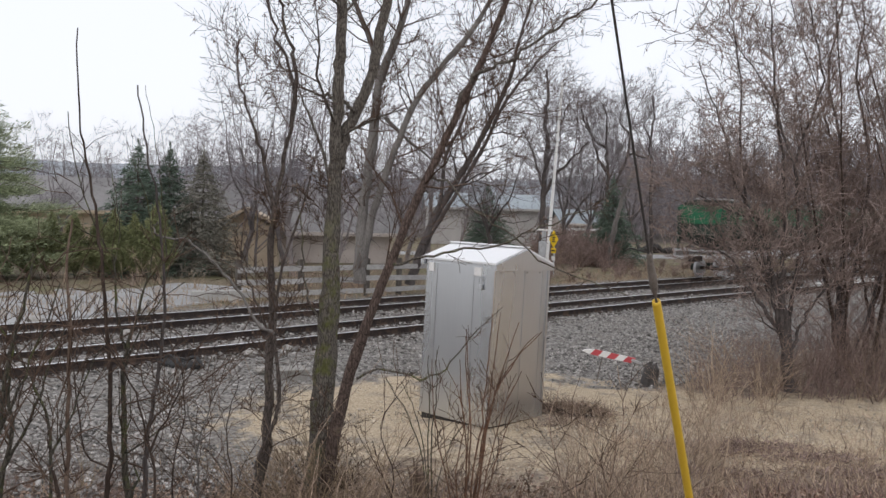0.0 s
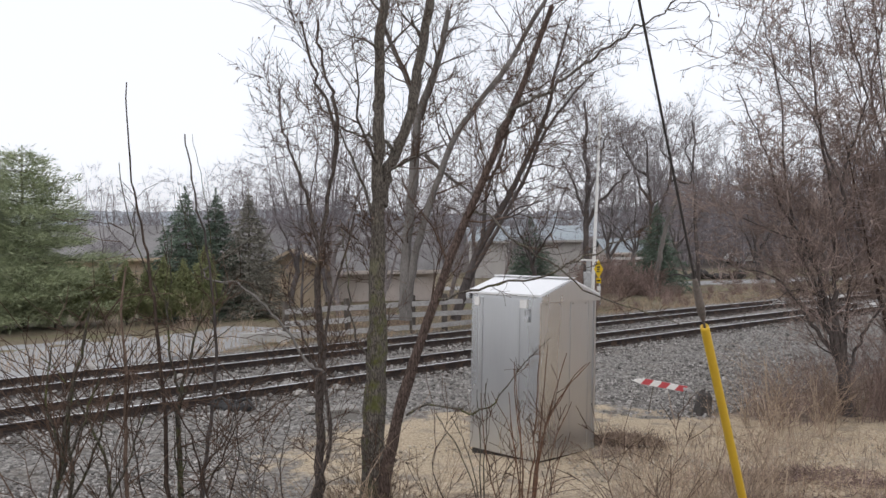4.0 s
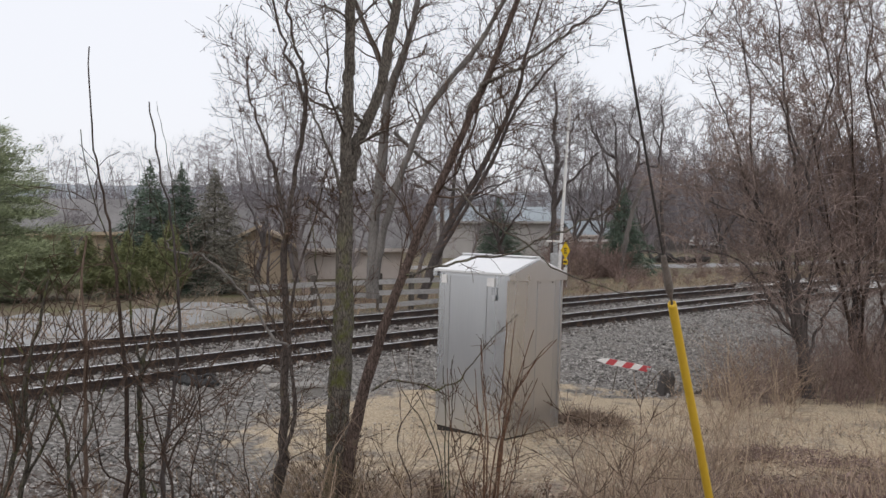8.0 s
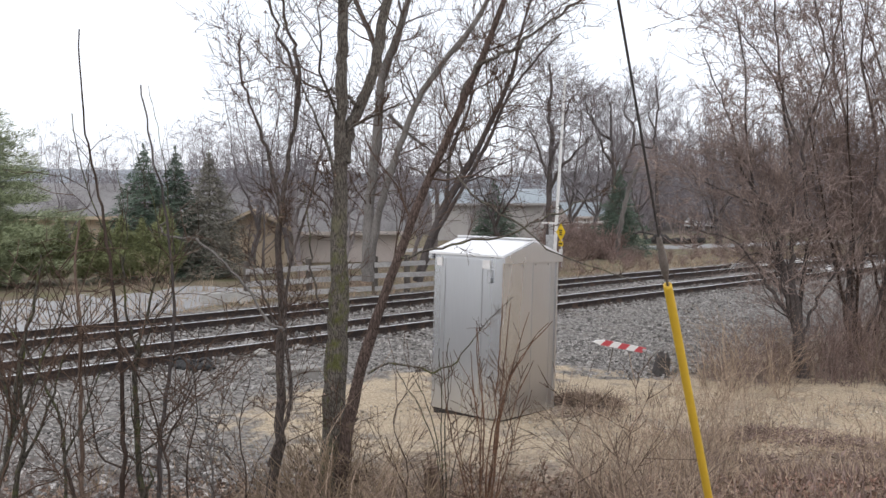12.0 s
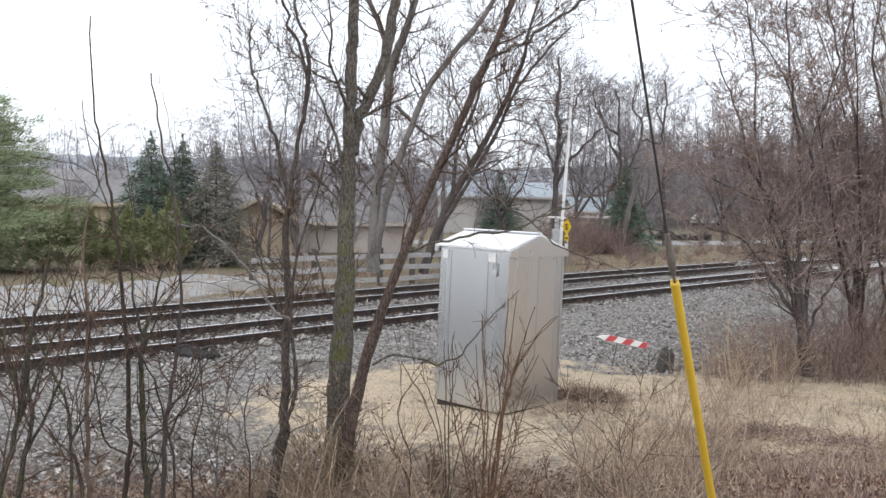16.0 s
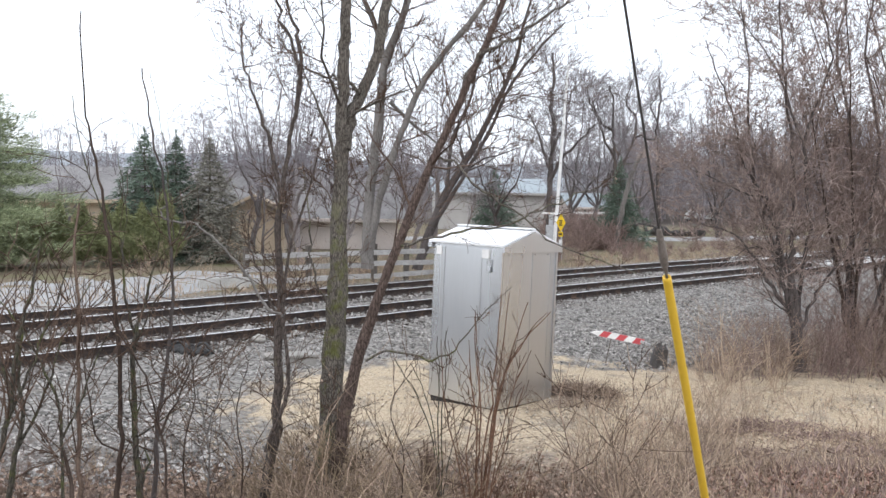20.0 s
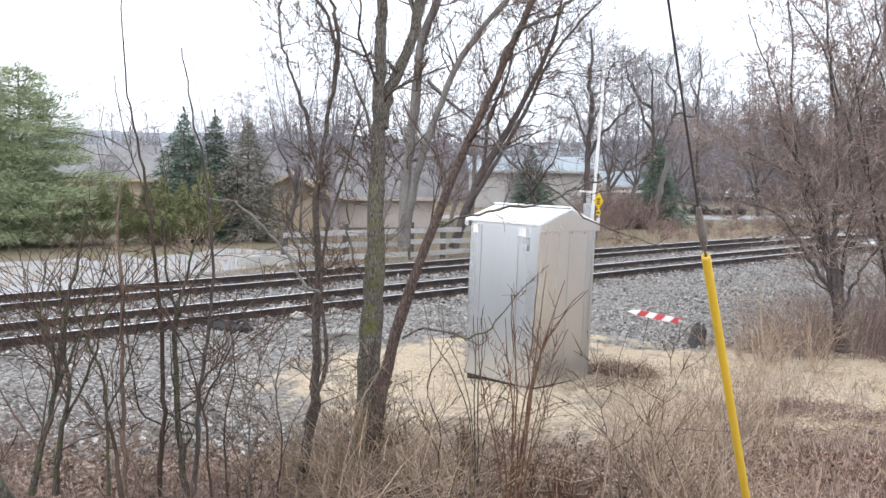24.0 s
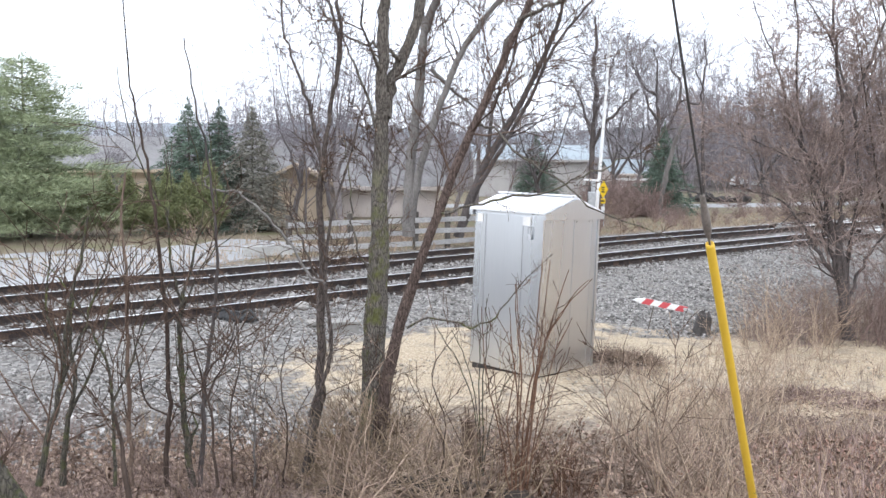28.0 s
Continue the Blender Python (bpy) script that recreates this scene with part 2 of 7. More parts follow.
    "stump": material("stump", (0.09, 0.06, 0.045), (0.22, 0.16, 0.12), 0.95, scale=6, fine=60, bump=0.8, stretch=(1, 1, 0.3)),
}


def bark_material(name, furrow, ridge, moss, amount, moss_top=9.0):
    """Furrowed bark in upright plates, with moss and pale lichen in patches."""
    m = bpy.data.materials.new(name)
    m.use_nodes = True
    n, l = m.node_tree.nodes, m.node_tree.links
    p = n["Principled BSDF"]
    p.inputs["Roughness"].default_value, p.inputs["Specular IOR Level"].default_value = 0.95, 0.12
    co, mp = n.new("ShaderNodeTexCoord"), n.new("ShaderNodeMapping")
    mp.inputs["Scale"].default_value = (1, 1, 0.24)
    l.new(co.outputs["Object"], mp.inputs["Vector"])

    def tex(kind, scale, src, detail=5.0):
        t = n.new(kind)
        t.inputs["Scale"].default_value = scale
        if kind == "ShaderNodeTexNoise":
            t.inputs["Detail"].default_value, t.inputs["Roughness"].default_value = detail, 0.65
        l.new(src, t.inputs["Vector"])
        return t

    def span(v, a, b):
        k = n.new("ShaderNodeMapRange")
        k.inputs["From Min"].default_value, k.inputs["From Max"].default_value = a, b
        l.new(v, k.inputs["Value"])
        return k.outputs["Result"]

    def mixed(f, a, b):
        k = n.new("ShaderNodeMix")
        k.data_type = "RGBA"
        for v, slot in ((f, "Factor"), (a, "A"), (b, "B")):
            if isinstance(v, tuple):
                k.inputs[slot].default_value = (*v, 1)
            else:
                l.new(v, k.inputs[slot])
        return k.outputs["Result"]

    warp = tex("ShaderNodeTexNoise", 14, mp.outputs["Vector"])
    bend = n.new("ShaderNodeMix")
    bend.data_type = "RGBA"
    bend.inputs["Factor"].default_value = 0.06
    l.new(mp.outputs["Vector"], bend.inputs["A"])
    l.new(warp.outputs["Color"], bend.inputs["B"])
    plate = tex("ShaderNodeTexVoronoi", 60, bend.outputs["Result"])
    plate.feature = "DISTANCE_TO_EDGE"
    grain = tex("ShaderNodeTexNoise", 90, mp.outputs["Vector"])
    broad = tex("ShaderNodeTexNoise", 6, co.outputs["Object"])
    patch = tex("ShaderNodeTexNoise", 6.0, co.outputs["Object"], 9.0)
    high = n.new("ShaderNodeSeparateXYZ")
    l.new(co.outputs["Object"], high.inputs[0])
    cover = n.new("ShaderNodeMath")
    cover.operation = "MULTIPLY"
    l.new(span(patch.outputs["Fac"], 0.62 - amount, 0.76 - amount), cover.inputs[0])
    l.new(span(high.outputs["Z"], moss_top + 0.6, moss_top - 0.4), cover.inputs[1])
    col = mixed(span(plate.outputs["Distance"], 0.0, 0.16), furrow, mixed(span(grain.outputs["Fac"], 0.3, 0.7), tuple(0.62 * v for v in ridge), ridge))
    col = mixed(span(broad.outputs["Fac"], 0.58, 0.72), col, tuple(1.25 * v for v in ridge))
    col = mixed(cover.outputs[0], col, mixed(span(grain.outputs["Fac"], 0.35, 0.65), tuple(0.45 * v for v in moss), moss))
    l.new(col, p.inputs["Base Color"])
    bump = n.new("ShaderNodeBump")
    bump.inputs["Strength"].default_value, bump.inputs["Distance"].default_value = 0.8, 0.008
    l.new(span(plate.outputs["Distance"], 0.0, 0.3), bump.inputs["Height"])
    l.new(bump.outputs["Normal"], p.inputs["Normal"])
    return m


M["bark_mossy"] = bark_material("bark_mossy", (0.055, 0.047, 0.04), (0.245, 0.218, 0.186), (0.18, 0.185, 0.072), 0.12, 2.5)
M["bark_lean"] = bark_material("bark_lean", (0.05, 0.037, 0.032), (0.2, 0.148, 0.125), (0.16, 0.145, 0.075), 0.0)
M["bark_slender"] = bark_material("bark_slender", (0.045, 0.037, 0.033), (0.165, 0.135, 0.118), (0.17, 0.155, 0.075), 0.03)
M["bark_sapling"] = bark_material("bark_sapling", (0.04, 0.036, 0.03), (0.14, 0.125, 0.1), (0.15, 0.165, 0.06), 0.12)


# ---------- mesh helpers ----------
def mesh_data(name, verts, faces, mat, smooth=False):
    me = bpy.data.meshes.new(name)
    me.from_pydata([tuple(v) for v in verts], [], [tuple(f) for f in faces])
    for k in mat if isinstance(mat, (list, tuple)) else (mat,):
        me.materials.append(k)
    if smooth:
        me.shade_smooth()
    me.update()
    return me


def link(name, me, parent=None, label=""):
    ob = new(name, me)
    if parent:
        ob.parent = parent
    if label:
        ob["label"] = label
    return ob


def part(name, bm, mat, parent, label="", smooth=False):
    """One bmesh as one mesh object under a thing or under a part."""
    me = bpy.data.meshes.new(name)
    bmesh.ops.recalc_face_normals(bm, faces=bm.faces)
    bm.to_mesh(me)
    bm.free()
    me.materials.append(mat)
    if smooth:
        me.shade_smooth()
    return link(name, me, parent, label)


def thing(name, m, label, category, group="", kind=""):
    ob = new(name)
    ob.matrix_world = m
    return tagged(ob, label, category, group, kind)


def add_box(bm, size, m=None, bevel=0.0):
    """A box of that size, centred on m, into bm."""
    r = bmesh.ops.create_cube(bm, size=1.0, matrix=(m or Matrix()) @ Matrix.Diagonal((*size, 1)))
    if bevel:
        es = {e for v in r["verts"] for e in v.link_edges}
        bmesh.ops.bevel(bm, geom=list(es), offset=bevel, segments=2, affect="EDGES", profile=0.6)
    return bm


def box(size, m=None, bevel=0.0):
    return add_box(bmesh.new(), size, m, bevel)


def add_rod(bm, a, b, r, r2=None, n=10):
    a, b = Vector(a), Vector(b)
    d = b - a
    m = Matrix.Translation((a + b) / 2) @ d.to_track_quat("Z", "Y").to_matrix().to_4x4()
    bmesh.ops.create_cone(bm, cap_ends=True, segments=n, radius1=r, radius2=r if r2 is None else r2, depth=d.length, matrix=m)
    return bm


def rod(a, b, r, r2=None, n=10):
    return add_rod(bmesh.new(), a, b, r, r2, n)


def prism(outline, depth, m=None):
    """A polygon in x and z, given depth along y about y = 0."""
    bm = bmesh.new()
    a = [bm.verts.new((x, -depth / 2, z)) for x, z in outline]
    b = [bm.verts.new((x, depth / 2, z)) for x, z in outline]
    bm.faces.new(a)
    bm.faces.new(b[::-1])
    for i in range(len(a)):
        j = (i + 1) % len(a)
        bm.faces.new((a[i], a[j], b[j], b[i]))
    if m:
        bm.transform(m)
    return bm


# ---------- lie of the land ----------
TD, TN = Vector((0.682, 0.7314)), Vector((-0.7314, 0.682))     # along and across the railway
RAIL, GAUGE, SPACING, BEND = 14.88, 1.505, 3.89, -0.00097


def track_point(s, q, z=0.0):
    """A point s metres along the railway, q metres beyond its nearest rail."""
    o = RAIL + q + BEND * s * s
    return Vector((TD.x * s + TN.x * o, TD.y * s + TN.y * o, z))


def track_place(s, q, z):
    """A pose on the railway, its x along the line."""
    c, e = track_point(s, q), track_point(s + 0.1, q)
    return pose(c.x, c.y, z, 0, 0, math.degrees(math.atan2(e.y - c.y, e.x - c.x)))


def step(a, b, v):
    t = np.clip((v - a) / (b - a), 0, 1)
    return t * t * (3 - 2 * t)


def land(x, y):
    """Height of the ground (arrays or numbers), before its roughness."""
    x, y = np.asarray(x, float), np.asarray(y, float)
    o, s = TN.x * x + TN.y * y, TD.x * x + TD.y * y
    q = o - RAIL - BEND * s * s
    z = -0.30 + 0.10 * step(-2.6, -0.9, q) + 0.08 * step(6.2, 9.0, q)
    z = z + 1.5 * step(10.0, 0.0, y - 0.06 * x) * step(-3, -6, q)
    z = z + 0.16 * np.exp(-((x - 4.0) / 1.6) ** 2 - ((y - 8.6) / 0.7) ** 2) + 0.08 * np.exp(-((x - 1.2) / 1.8) ** 2 - ((y - 11.4) / 0.9) ** 2) + 0.14 * np.exp(-((x - 2.05) / 0.55) ** 2 - ((y - 13.1) / 0.3) ** 2)
    r = np.hypot(x, y)
    z = z + 11.0 * step(90, 260, r) * step(0.0, 0.55, np.arctan2(x, np.maximum(y, 1))) + 7.0 * step(180, 600, r)
    return z


def gz(x, y):
    return float(land(x, y))


# ---------- branches ----------
class Wood:
    """Collects tapered, bent branches and turns them into one mesh."""

    def __init__(self, seed):
        self.rng = random.Random(seed)
        self.paths = []
        self.main = []          # which paths are the limbs that one could name

    def add(self, pts, radii, sides):
        self.paths.append((pts, radii, sides))

    def limb(self, r0, r1, *pts, sides=8, wiggle=0.012):
        """A limb through a few points, smoothed; returns its fine path."""
        p = [Vector(v) for v in pts]
        p = [p[0] * 2 - p[1]] + p + [p[-1] * 2 - p[-2]]
        out = []
        for i in range(1, len(p) - 2):
            for k in range(4):
                t = k / 4
                a, b, c, d = p[i - 1], p[i], p[i + 1], p[i + 2]
                out.append(0.5 * ((2 * b) + (c - a) * t + (2 * a - 5 * b + 4 * c - d) * t * t + (3 * b - a - 3 * c + d) * t ** 3))
        out.append(p[-2])
        g = self.rng.gauss
        out = [v + Vector((g(0, wiggle), g(0, wiggle), g(0, wiggle))) if 0 < i < len(out) - 1 else v for i, v in enumerate(out)]
        n = len(out) - 1
        rad = [(r0 + (r1 - r0) * (i / n) ** 0.85) * (1 + g(0, 0.04)) for i in range(n + 1)]
        self.main.append(len(self.paths))
        self.add(out, rad, sides)
        return out, rad

    def shoots(self, path, count, length, levels, lo=0.25, hi=1.0, up=0.35, spread=1.1, thick=0.3, floor=0.0026, bend=0.2, kids=(4, 7)):
        """Side branches along a limb."""
        pts, rad = path
        for _ in range(count):
            f = self.rng.uniform(lo, hi) * (len(pts) - 1)
            i = min(int(f), len(pts) - 2)
            p = pts[i].lerp(pts[i + 1], f - i)
            t = (pts[i + 1] - pts[i]).normalized()
            self.grow(p, self.side(t, spread, up), length * self.rng.uniform(0.5, 1.2) * (1.15 - 0.5 * f / len(pts)), max(rad[i] * thick, floor), levels, up, kids, floor=floor, bend=bend)

    def side(self, t, spread, up):
        g = self.rng.gauss
        d = t + Vector((g(0, 1), g(0, 1), g(0, 0.6))).normalized() * spread
        d.z += up * 0.5
        return d.normalized()

    def grow(self, p, d, length, r, levels, up=0.3, kids=(4, 7), spread=1.05, floor=0.002, bend=0.24, shrink=0.56):
        """A branch with its own side branches, level by level."""
        rng = self.rng
        n = (2, 4, 5)[min(levels, 2)]
        seg = length / n
        pts, rad = [p.copy()], [r]
        for i in range(n):
            d = d + Vector((rng.gauss(0, bend), rng.gauss(0, bend), rng.gauss(0, bend) + up * 0.12))
            d.normalize()
            p = p + d * seg
            pts.append(p)
            rad.append(max(floor * 0.7, r * (1 - 0.8 * (i + 1) / n)))
        self.add(pts, rad, 6 if r > 0.03 else (4 if r > 0.012 else 3))
        if levels > 0:
            for _ in range(rng.randint(*kids)):
                f = rng.uniform(0.2, 1.0) * n
                i = min(int(f), n - 1)
                q = pts[i].lerp(pts[i + 1], f - i)
                t = (pts[i + 1] - pts[i]).normalized()
                self.grow(q, self.side(t, spread, up), length * rng.uniform(0.6, 1.2) * shrink, max(floor, rad[i] * 0.55), levels - 1, up, kids, spread, floor, bend, shrink)

    def arrays(self):
        """All the tubes as vertex and face arrays."""
        groups, V, F, base = {}, [], [], 0
        for pts, rad, sides in self.paths:
            groups.setdefault((len(pts), sides), []).append((pts, rad))
        for (n, k), items in groups.items():
            P = np.array([[tuple(v) for v in a] for a, _ in items])
            Rr = np.array([b for _, b in items])
            T = np.empty_like(P)
            T[:, 1:-1] = P[:, 2:] - P[:, :-2]
            T[:, 0], T[:, -1] = P[:, 1] - P[:, 0], P[:, -1] - P[:, -2]
            T /= np.linalg.norm(T, axis=2, keepdims=True) + 1e-9
            ref = np.where(np.abs(T[:, :1, 2:3]) > 0.8, np.array([[[1.0, 0.0, 0.0]]]), np.array([[[0.0, 0.0, 1.0]]]))
            U = np.cross(T, np.broadcast_to(ref, T.shape))
            U /= np.linalg.norm(U, axis=2, keepdims=True) + 1e-9
            W = np.cross(T, U)
            ang = np.arange(k) * 2 * np.pi / k
            ring = P[:, :, None] + Rr[:, :, None, None] * (np.cos(ang)[None, None, :, None] * U[:, :, None] + np.sin(ang)[None, None, :, None] * W[:, :, None])
            V.append(ring.reshape(-1, 3))
            m = len(items)
            if k >= 10:
                rr = np.random.default_rng(n)
                knob = rr.normal(0, 0.06, (m, n, k, 1)) + 0.08 * np.sin(3 * ang + rr.uniform(0, 6))[None, None, :, None]
                ring = ring + (ring - P[:, :, None]) * knob
                V[-1] = ring.reshape(-1, 3)
            idx = base + np.arange(m * n * k).reshape(m, n, k)
            a, b = idx[:, :-1], idx[:, 1:]
            F.append(np.stack([a, np.roll(a, -1, 2), np.roll(b, -1, 2), b], -1).reshape(-1, 4))
            base += m * n * k
        return np.concatenate(V), np.concatenate(F)

    def mesh(self, name, mat):
        v, f = self.arrays()
        return quads(name, v, f, mat)


def quads(name, v, f, mat):
    """A mesh from vertex and face arrays, all faces with as many corners."""
    me = bpy.data.meshes.new(name)
    k = f.shape[1]
    me.vertices.add(len(v))
    me.vertices.foreach_set("co", np.asarray(v, np.float32).ravel())
    me.loops.add(f.size)
    me.loops.foreach_set("vertex_index", np.asarray(f, np.int32).ravel())
    me.polygons.add(len(f))
    me.polygons.foreach_set("loop_start", np.arange(0, f.size, k, dtype=np.int32))
    me.polygons.foreach_set("use_smooth", np.ones(len(f), bool))
    me.update(calc_edges=True)
    me.materials.append(mat)
    return me


def blades(base, tip, width, rng):
    """Flat tapered blades from base to tip points, as arrays."""
    d = tip - base
    s = np.cross(d, rng.normal(size=d.shape))
    s *= (width / (np.linalg.norm(s, axis=1) + 1e-9))[:, None]
    mid = base + d * 0.45
    v = np.stack([base, mid + s, tip, mid - s], 1).reshape(-1, 3)
    return v, np.arange(len(v)).reshape(-1, 4)


# ---------- ground ----------
def ground_material():
    m = bpy.data.materials.new("ground_soil")
    m.use_nodes = True
    n, l = m.node_tree.nodes, m.node_tree.links
    p = n["Principled BSDF"]
    p.inputs["Roughness"].default_value, p.inputs["Specular IOR Level"].default_value = 0.95, 0.15
    geo = n.new("ShaderNodeNewGeometry")
    sep = n.new("ShaderNodeSeparateXYZ")
    l.new(geo.outputs["Position"], sep.inputs[0])

    def math(op, a, b=None, c=None):
        k = n.new("ShaderNodeMath")
        k.operation = op
        for i, v in enumerate((a, b, c)):
            if v is None:
                continue
            if isinstance(v, (int, float)):
                k.inputs[i].default_value = v
            else:
                l.new(v, k.inputs[i])
        return k.outputs[0]

    def noise_tex(scale, detail=5.0, rough=0.6):
        k = n.new("ShaderNodeTexNoise")
        k.inputs["Scale"].default_value, k.inputs["Detail"].default_value, k.inputs["Roughness"].default_value = scale, detail, rough
        l.new(geo.outputs["Position"], k.inputs["Vector"])
        return k.outputs["Fac"]

    def ramp(v, a, b):
        k = n.new("ShaderNodeMapRange")
        k.inputs["From Min"].default_value, k.inputs["From Max"].default_value = a, b
        l.new(v, k.inputs["Value"])
        return k.outputs["Result"]

    def blend(f, a, b):
        k = n.new("ShaderNodeMix")
        k.data_type = "RGBA"
        for v, s in ((f, "Factor"), (a, "A"), (b, "B")):
            if isinstance(v, tuple):
                k.inputs[s].default_value = (*v, 1)
            else:
                l.new(v, k.inputs[s])
        return k.outputs["Result"]

    x, y = sep.outputs["X"], sep.outputs["Y"]
    big, mid, fine = noise_tex(0.5), noise_tex(2.3, 6), noise_tex(26, 4, 0.7)
    vor = n.new("ShaderNodeTexVoronoi")
    vor.inputs["Scale"].default_value = 17
    l.new(geo.outputs["Position"], vor.inputs["Vector"])
    o = math("ADD", math("MULTIPLY", x, TN.x), math("MULTIPLY", y, TN.y))
    s = math("ADD", math("MULTIPLY", x, TD.x), math("MULTIPLY", y, TD.y))
    q = math("SUBTRACT", math("SUBTRACT", o, RAIL), math("MULTIPLY", math("MULTIPLY", s, s), BEND))
    wob = math("MULTIPLY", math("SUBTRACT", mid, 0.5), 2.4)
    # leaf litter and dead grass
    litter = blend(ramp(fine, 0.3, 0.7), (0.034, 0.025, 0.022), (0.19, 0.142, 0.12))
    litter = blend(ramp(mid, 0.45, 0.62), litter, blend(ramp(fine, 0.35, 0.65), (0.085, 0.069, 0.06), (0.27, 0.222, 0.186)))
    litter = blend(math("MULTIPLY", ramp(x, 0.2, 1.4), ramp(noise_tex(5.5, 6), 0.34, 0.54)), litter, blend(ramp(fine, 0.3, 0.7), (0.2, 0.155, 0.118), (0.5, 0.405, 0.315)))
    # pale sandy gravel
    sand = blend(ramp(fine, 0.3, 0.7), (0.325, 0.25, 0.163), (0.715, 0.595, 0.437))
    sand = blend(ramp(mid, 0.5, 0.66), sand, blend(ramp(fine, 0.35, 0.65), (0.2, 0.165, 0.125), (0.48, 0.405, 0.32)))
    # crushed stone
    grit = blend(ramp(vor.outputs["Color"], 0.1, 0.9), (0.085, 0.08, 0.073), (0.4, 0.378, 0.35))
    grit = blend(ramp(mid, 0.5, 0.75), grit, (0.22, 0.195, 0.168))
    # rough grass beyond the line
    field = blend(ramp(fine, 0.3, 0.7), (0.14, 0.115, 0.082), (0.28, 0.235, 0.165))
    field = blend(ramp(big, 0.48, 0.64), field, (0.185, 0.175, 0.1))
    ex, ey = math("DIVIDE", math("SUBTRACT", x, 0.7), 3.6), math("DIVIDE", math("SUBTRACT", y, 12.9), 3.4)
    yard = math("ADD", math("ADD", math("MULTIPLY", ex, ex), math("MULTIPLY", ey, ey)), math("MULTIPLY", wob, 1.2))
    lane = math("ADD", math("ABSOLUTE", math("SUBTRACT", y, 12.9)), math("MULTIPLY", wob, 1.2))
    lane = math("ADD", lane, math("MULTIPLY", ramp(x, 2.0, 0.0), 3.0))
    near = ramp(math("ADD", math("ADD", y, math("MULTIPLY", math("MAXIMUM", math("SUBTRACT", x, 1.0), 0.0), 0.42)), math("MULTIPLY", wob, 3.4)), 10.7, 8.8)
    col = blend(ramp(math("ADD", q, wob), -7.2, -6.2), litter, grit)
    col = blend(ramp(yard, 1.25, 0.7), col, sand)
    col = blend(ramp(lane, 2.6, 2.0), col, sand)
    col = blend(ramp(math("ADD", q, math("MULTIPLY", wob, 0.3)), -3.6, -2.9), col, grit)
    col = blend(near, col, litter)
    # dark soil thrown up beside the cabinet
    mx, my = math("DIVIDE", math("SUBTRACT", x, 2.05), 0.7), math("DIVIDE", math("SUBTRACT", y, 13.15), 0.36)
    soil = math("ADD", math("ADD", math("MULTIPLY", mx, mx), math("MULTIPLY", my, my)), math("MULTIPLY", wob, 0.5))
    col = blend(ramp(soil, 1.2, 0.7), col, blend(ramp(fine, 0.3, 0.7), (0.035, 0.027, 0.022), (0.16, 0.125, 0.1)))
    col = blend(ramp(math("ADD", q, math("MULTIPLY", wob, 0.3)), 7.0, 7.8), col, field)
    # floor of the far woods
    col = blend(ramp(math("ADD", y, math("MULTIPLY", big, 14.0)), 98, 108), col, blend(ramp(mid, 0.35, 0.65), (0.07, 0.058, 0.052), (0.15, 0.128, 0.112)))
    l.new(col, p.inputs["Base Color"])
    bump = n.new("ShaderNodeBump")
    bump.inputs["Strength"].default_value, bump.inputs["Distance"].default_value = 0.9, 0.04
    l.new(math("ADD", fine, math("MULTIPLY", vor.outputs["Distance"], 1.2)), bump.inputs["Height"])
    l.new(bump.outputs["Normal"], p.inputs["Normal"])
    return m


def build_ground():
    def axis(lo, hi, h, far):
        inner = np.arange(lo, hi + h / 2, h)
        out = h * 1.25 * (1.3 ** np.arange(40))
        out = np.cumsum(out)
        out = out[out < far]
        return np.concatenate([(lo - out)[::-1], inner, hi + out])
    xs, ys = axis(-13, 13, 0.14, 2600), axis(2, 26, 0.14, 2600)
    X, Y = np.meshgrid(xs, ys)
    Z = land(X, Y)
    rough = np.array([[noise.noise((a * 1.1, b * 1.1, 0.3)) * 0.05 + noise.noise((a * 4, b * 4, 5.0)) * 0.022 for a in xs] for b in ys])
    fade = step(60, 30, np.hypot(X, Y))
    Z = Z + rough * fade
    v = np.stack([X, Y, Z], -1).reshape(-1, 3)
    n = len(xs)
    i = (np.arange(len(ys) - 1)[:, None] * n + np.arange(n - 1)[None]).ravel()
    f = np.stack([i, i + 1, i + n + 1, i + n], -1)
    ob = link("ground", quads("ground", v, f, ground_material()))
    tagged(ob, "brown leaf litter, pale sandy gravel and grey crushed stone ground", "ground", kind="structure")


build_ground()


# ---------- far wooded ridge ----------
def build_ridge():
    """A far wooded ridge closing the valley, with an uneven tree line; its blue-grey paints the haze."""
    v, f = [], []
    n = 900
    for i in range(n + 1):
        a = radians(-75 + 150 * i / n)
        r = 1500 + 60 * noise.noise((i * 0.02, 0, 0))
        top = 66 + 16 * noise.noise((i * 0.012, 3, 0)) + 5 * noise.noise((i * 0.11, 5, 0)) + 3.5 * noise.noise((i * 0.43, 9, 0))
        for k, (dr, z) in enumerate(((-180, -6), (-90, 0.45 * top), (0, top), (120, -6))):
            v.append(((r + dr) * math.sin(a), (r + dr) * math.cos(a), z))
        if i:
            b = 4 * i
            f += [(b - 4 + k, b + k, b + k + 1, b - 3 + k) for k in range(3)]
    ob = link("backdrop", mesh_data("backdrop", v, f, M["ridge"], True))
    tagged(ob, "far wooded ridge along the horizon, painted in blue-grey haze", "hill", kind="structure")


build_ridge()


# ---------- road behind the line ----------
def ribbon(name, path, width, z, mat, label, category):
    """A paved strip of some thickness along a few points."""
    w = Wood(1)
    fine, _ = w.limb(1, 1, *[(x, y, 0) for x, y in path], wiggle=0.0)
    bm = bmesh.new()
    rows = []
    for i, p in enumerate(fine):
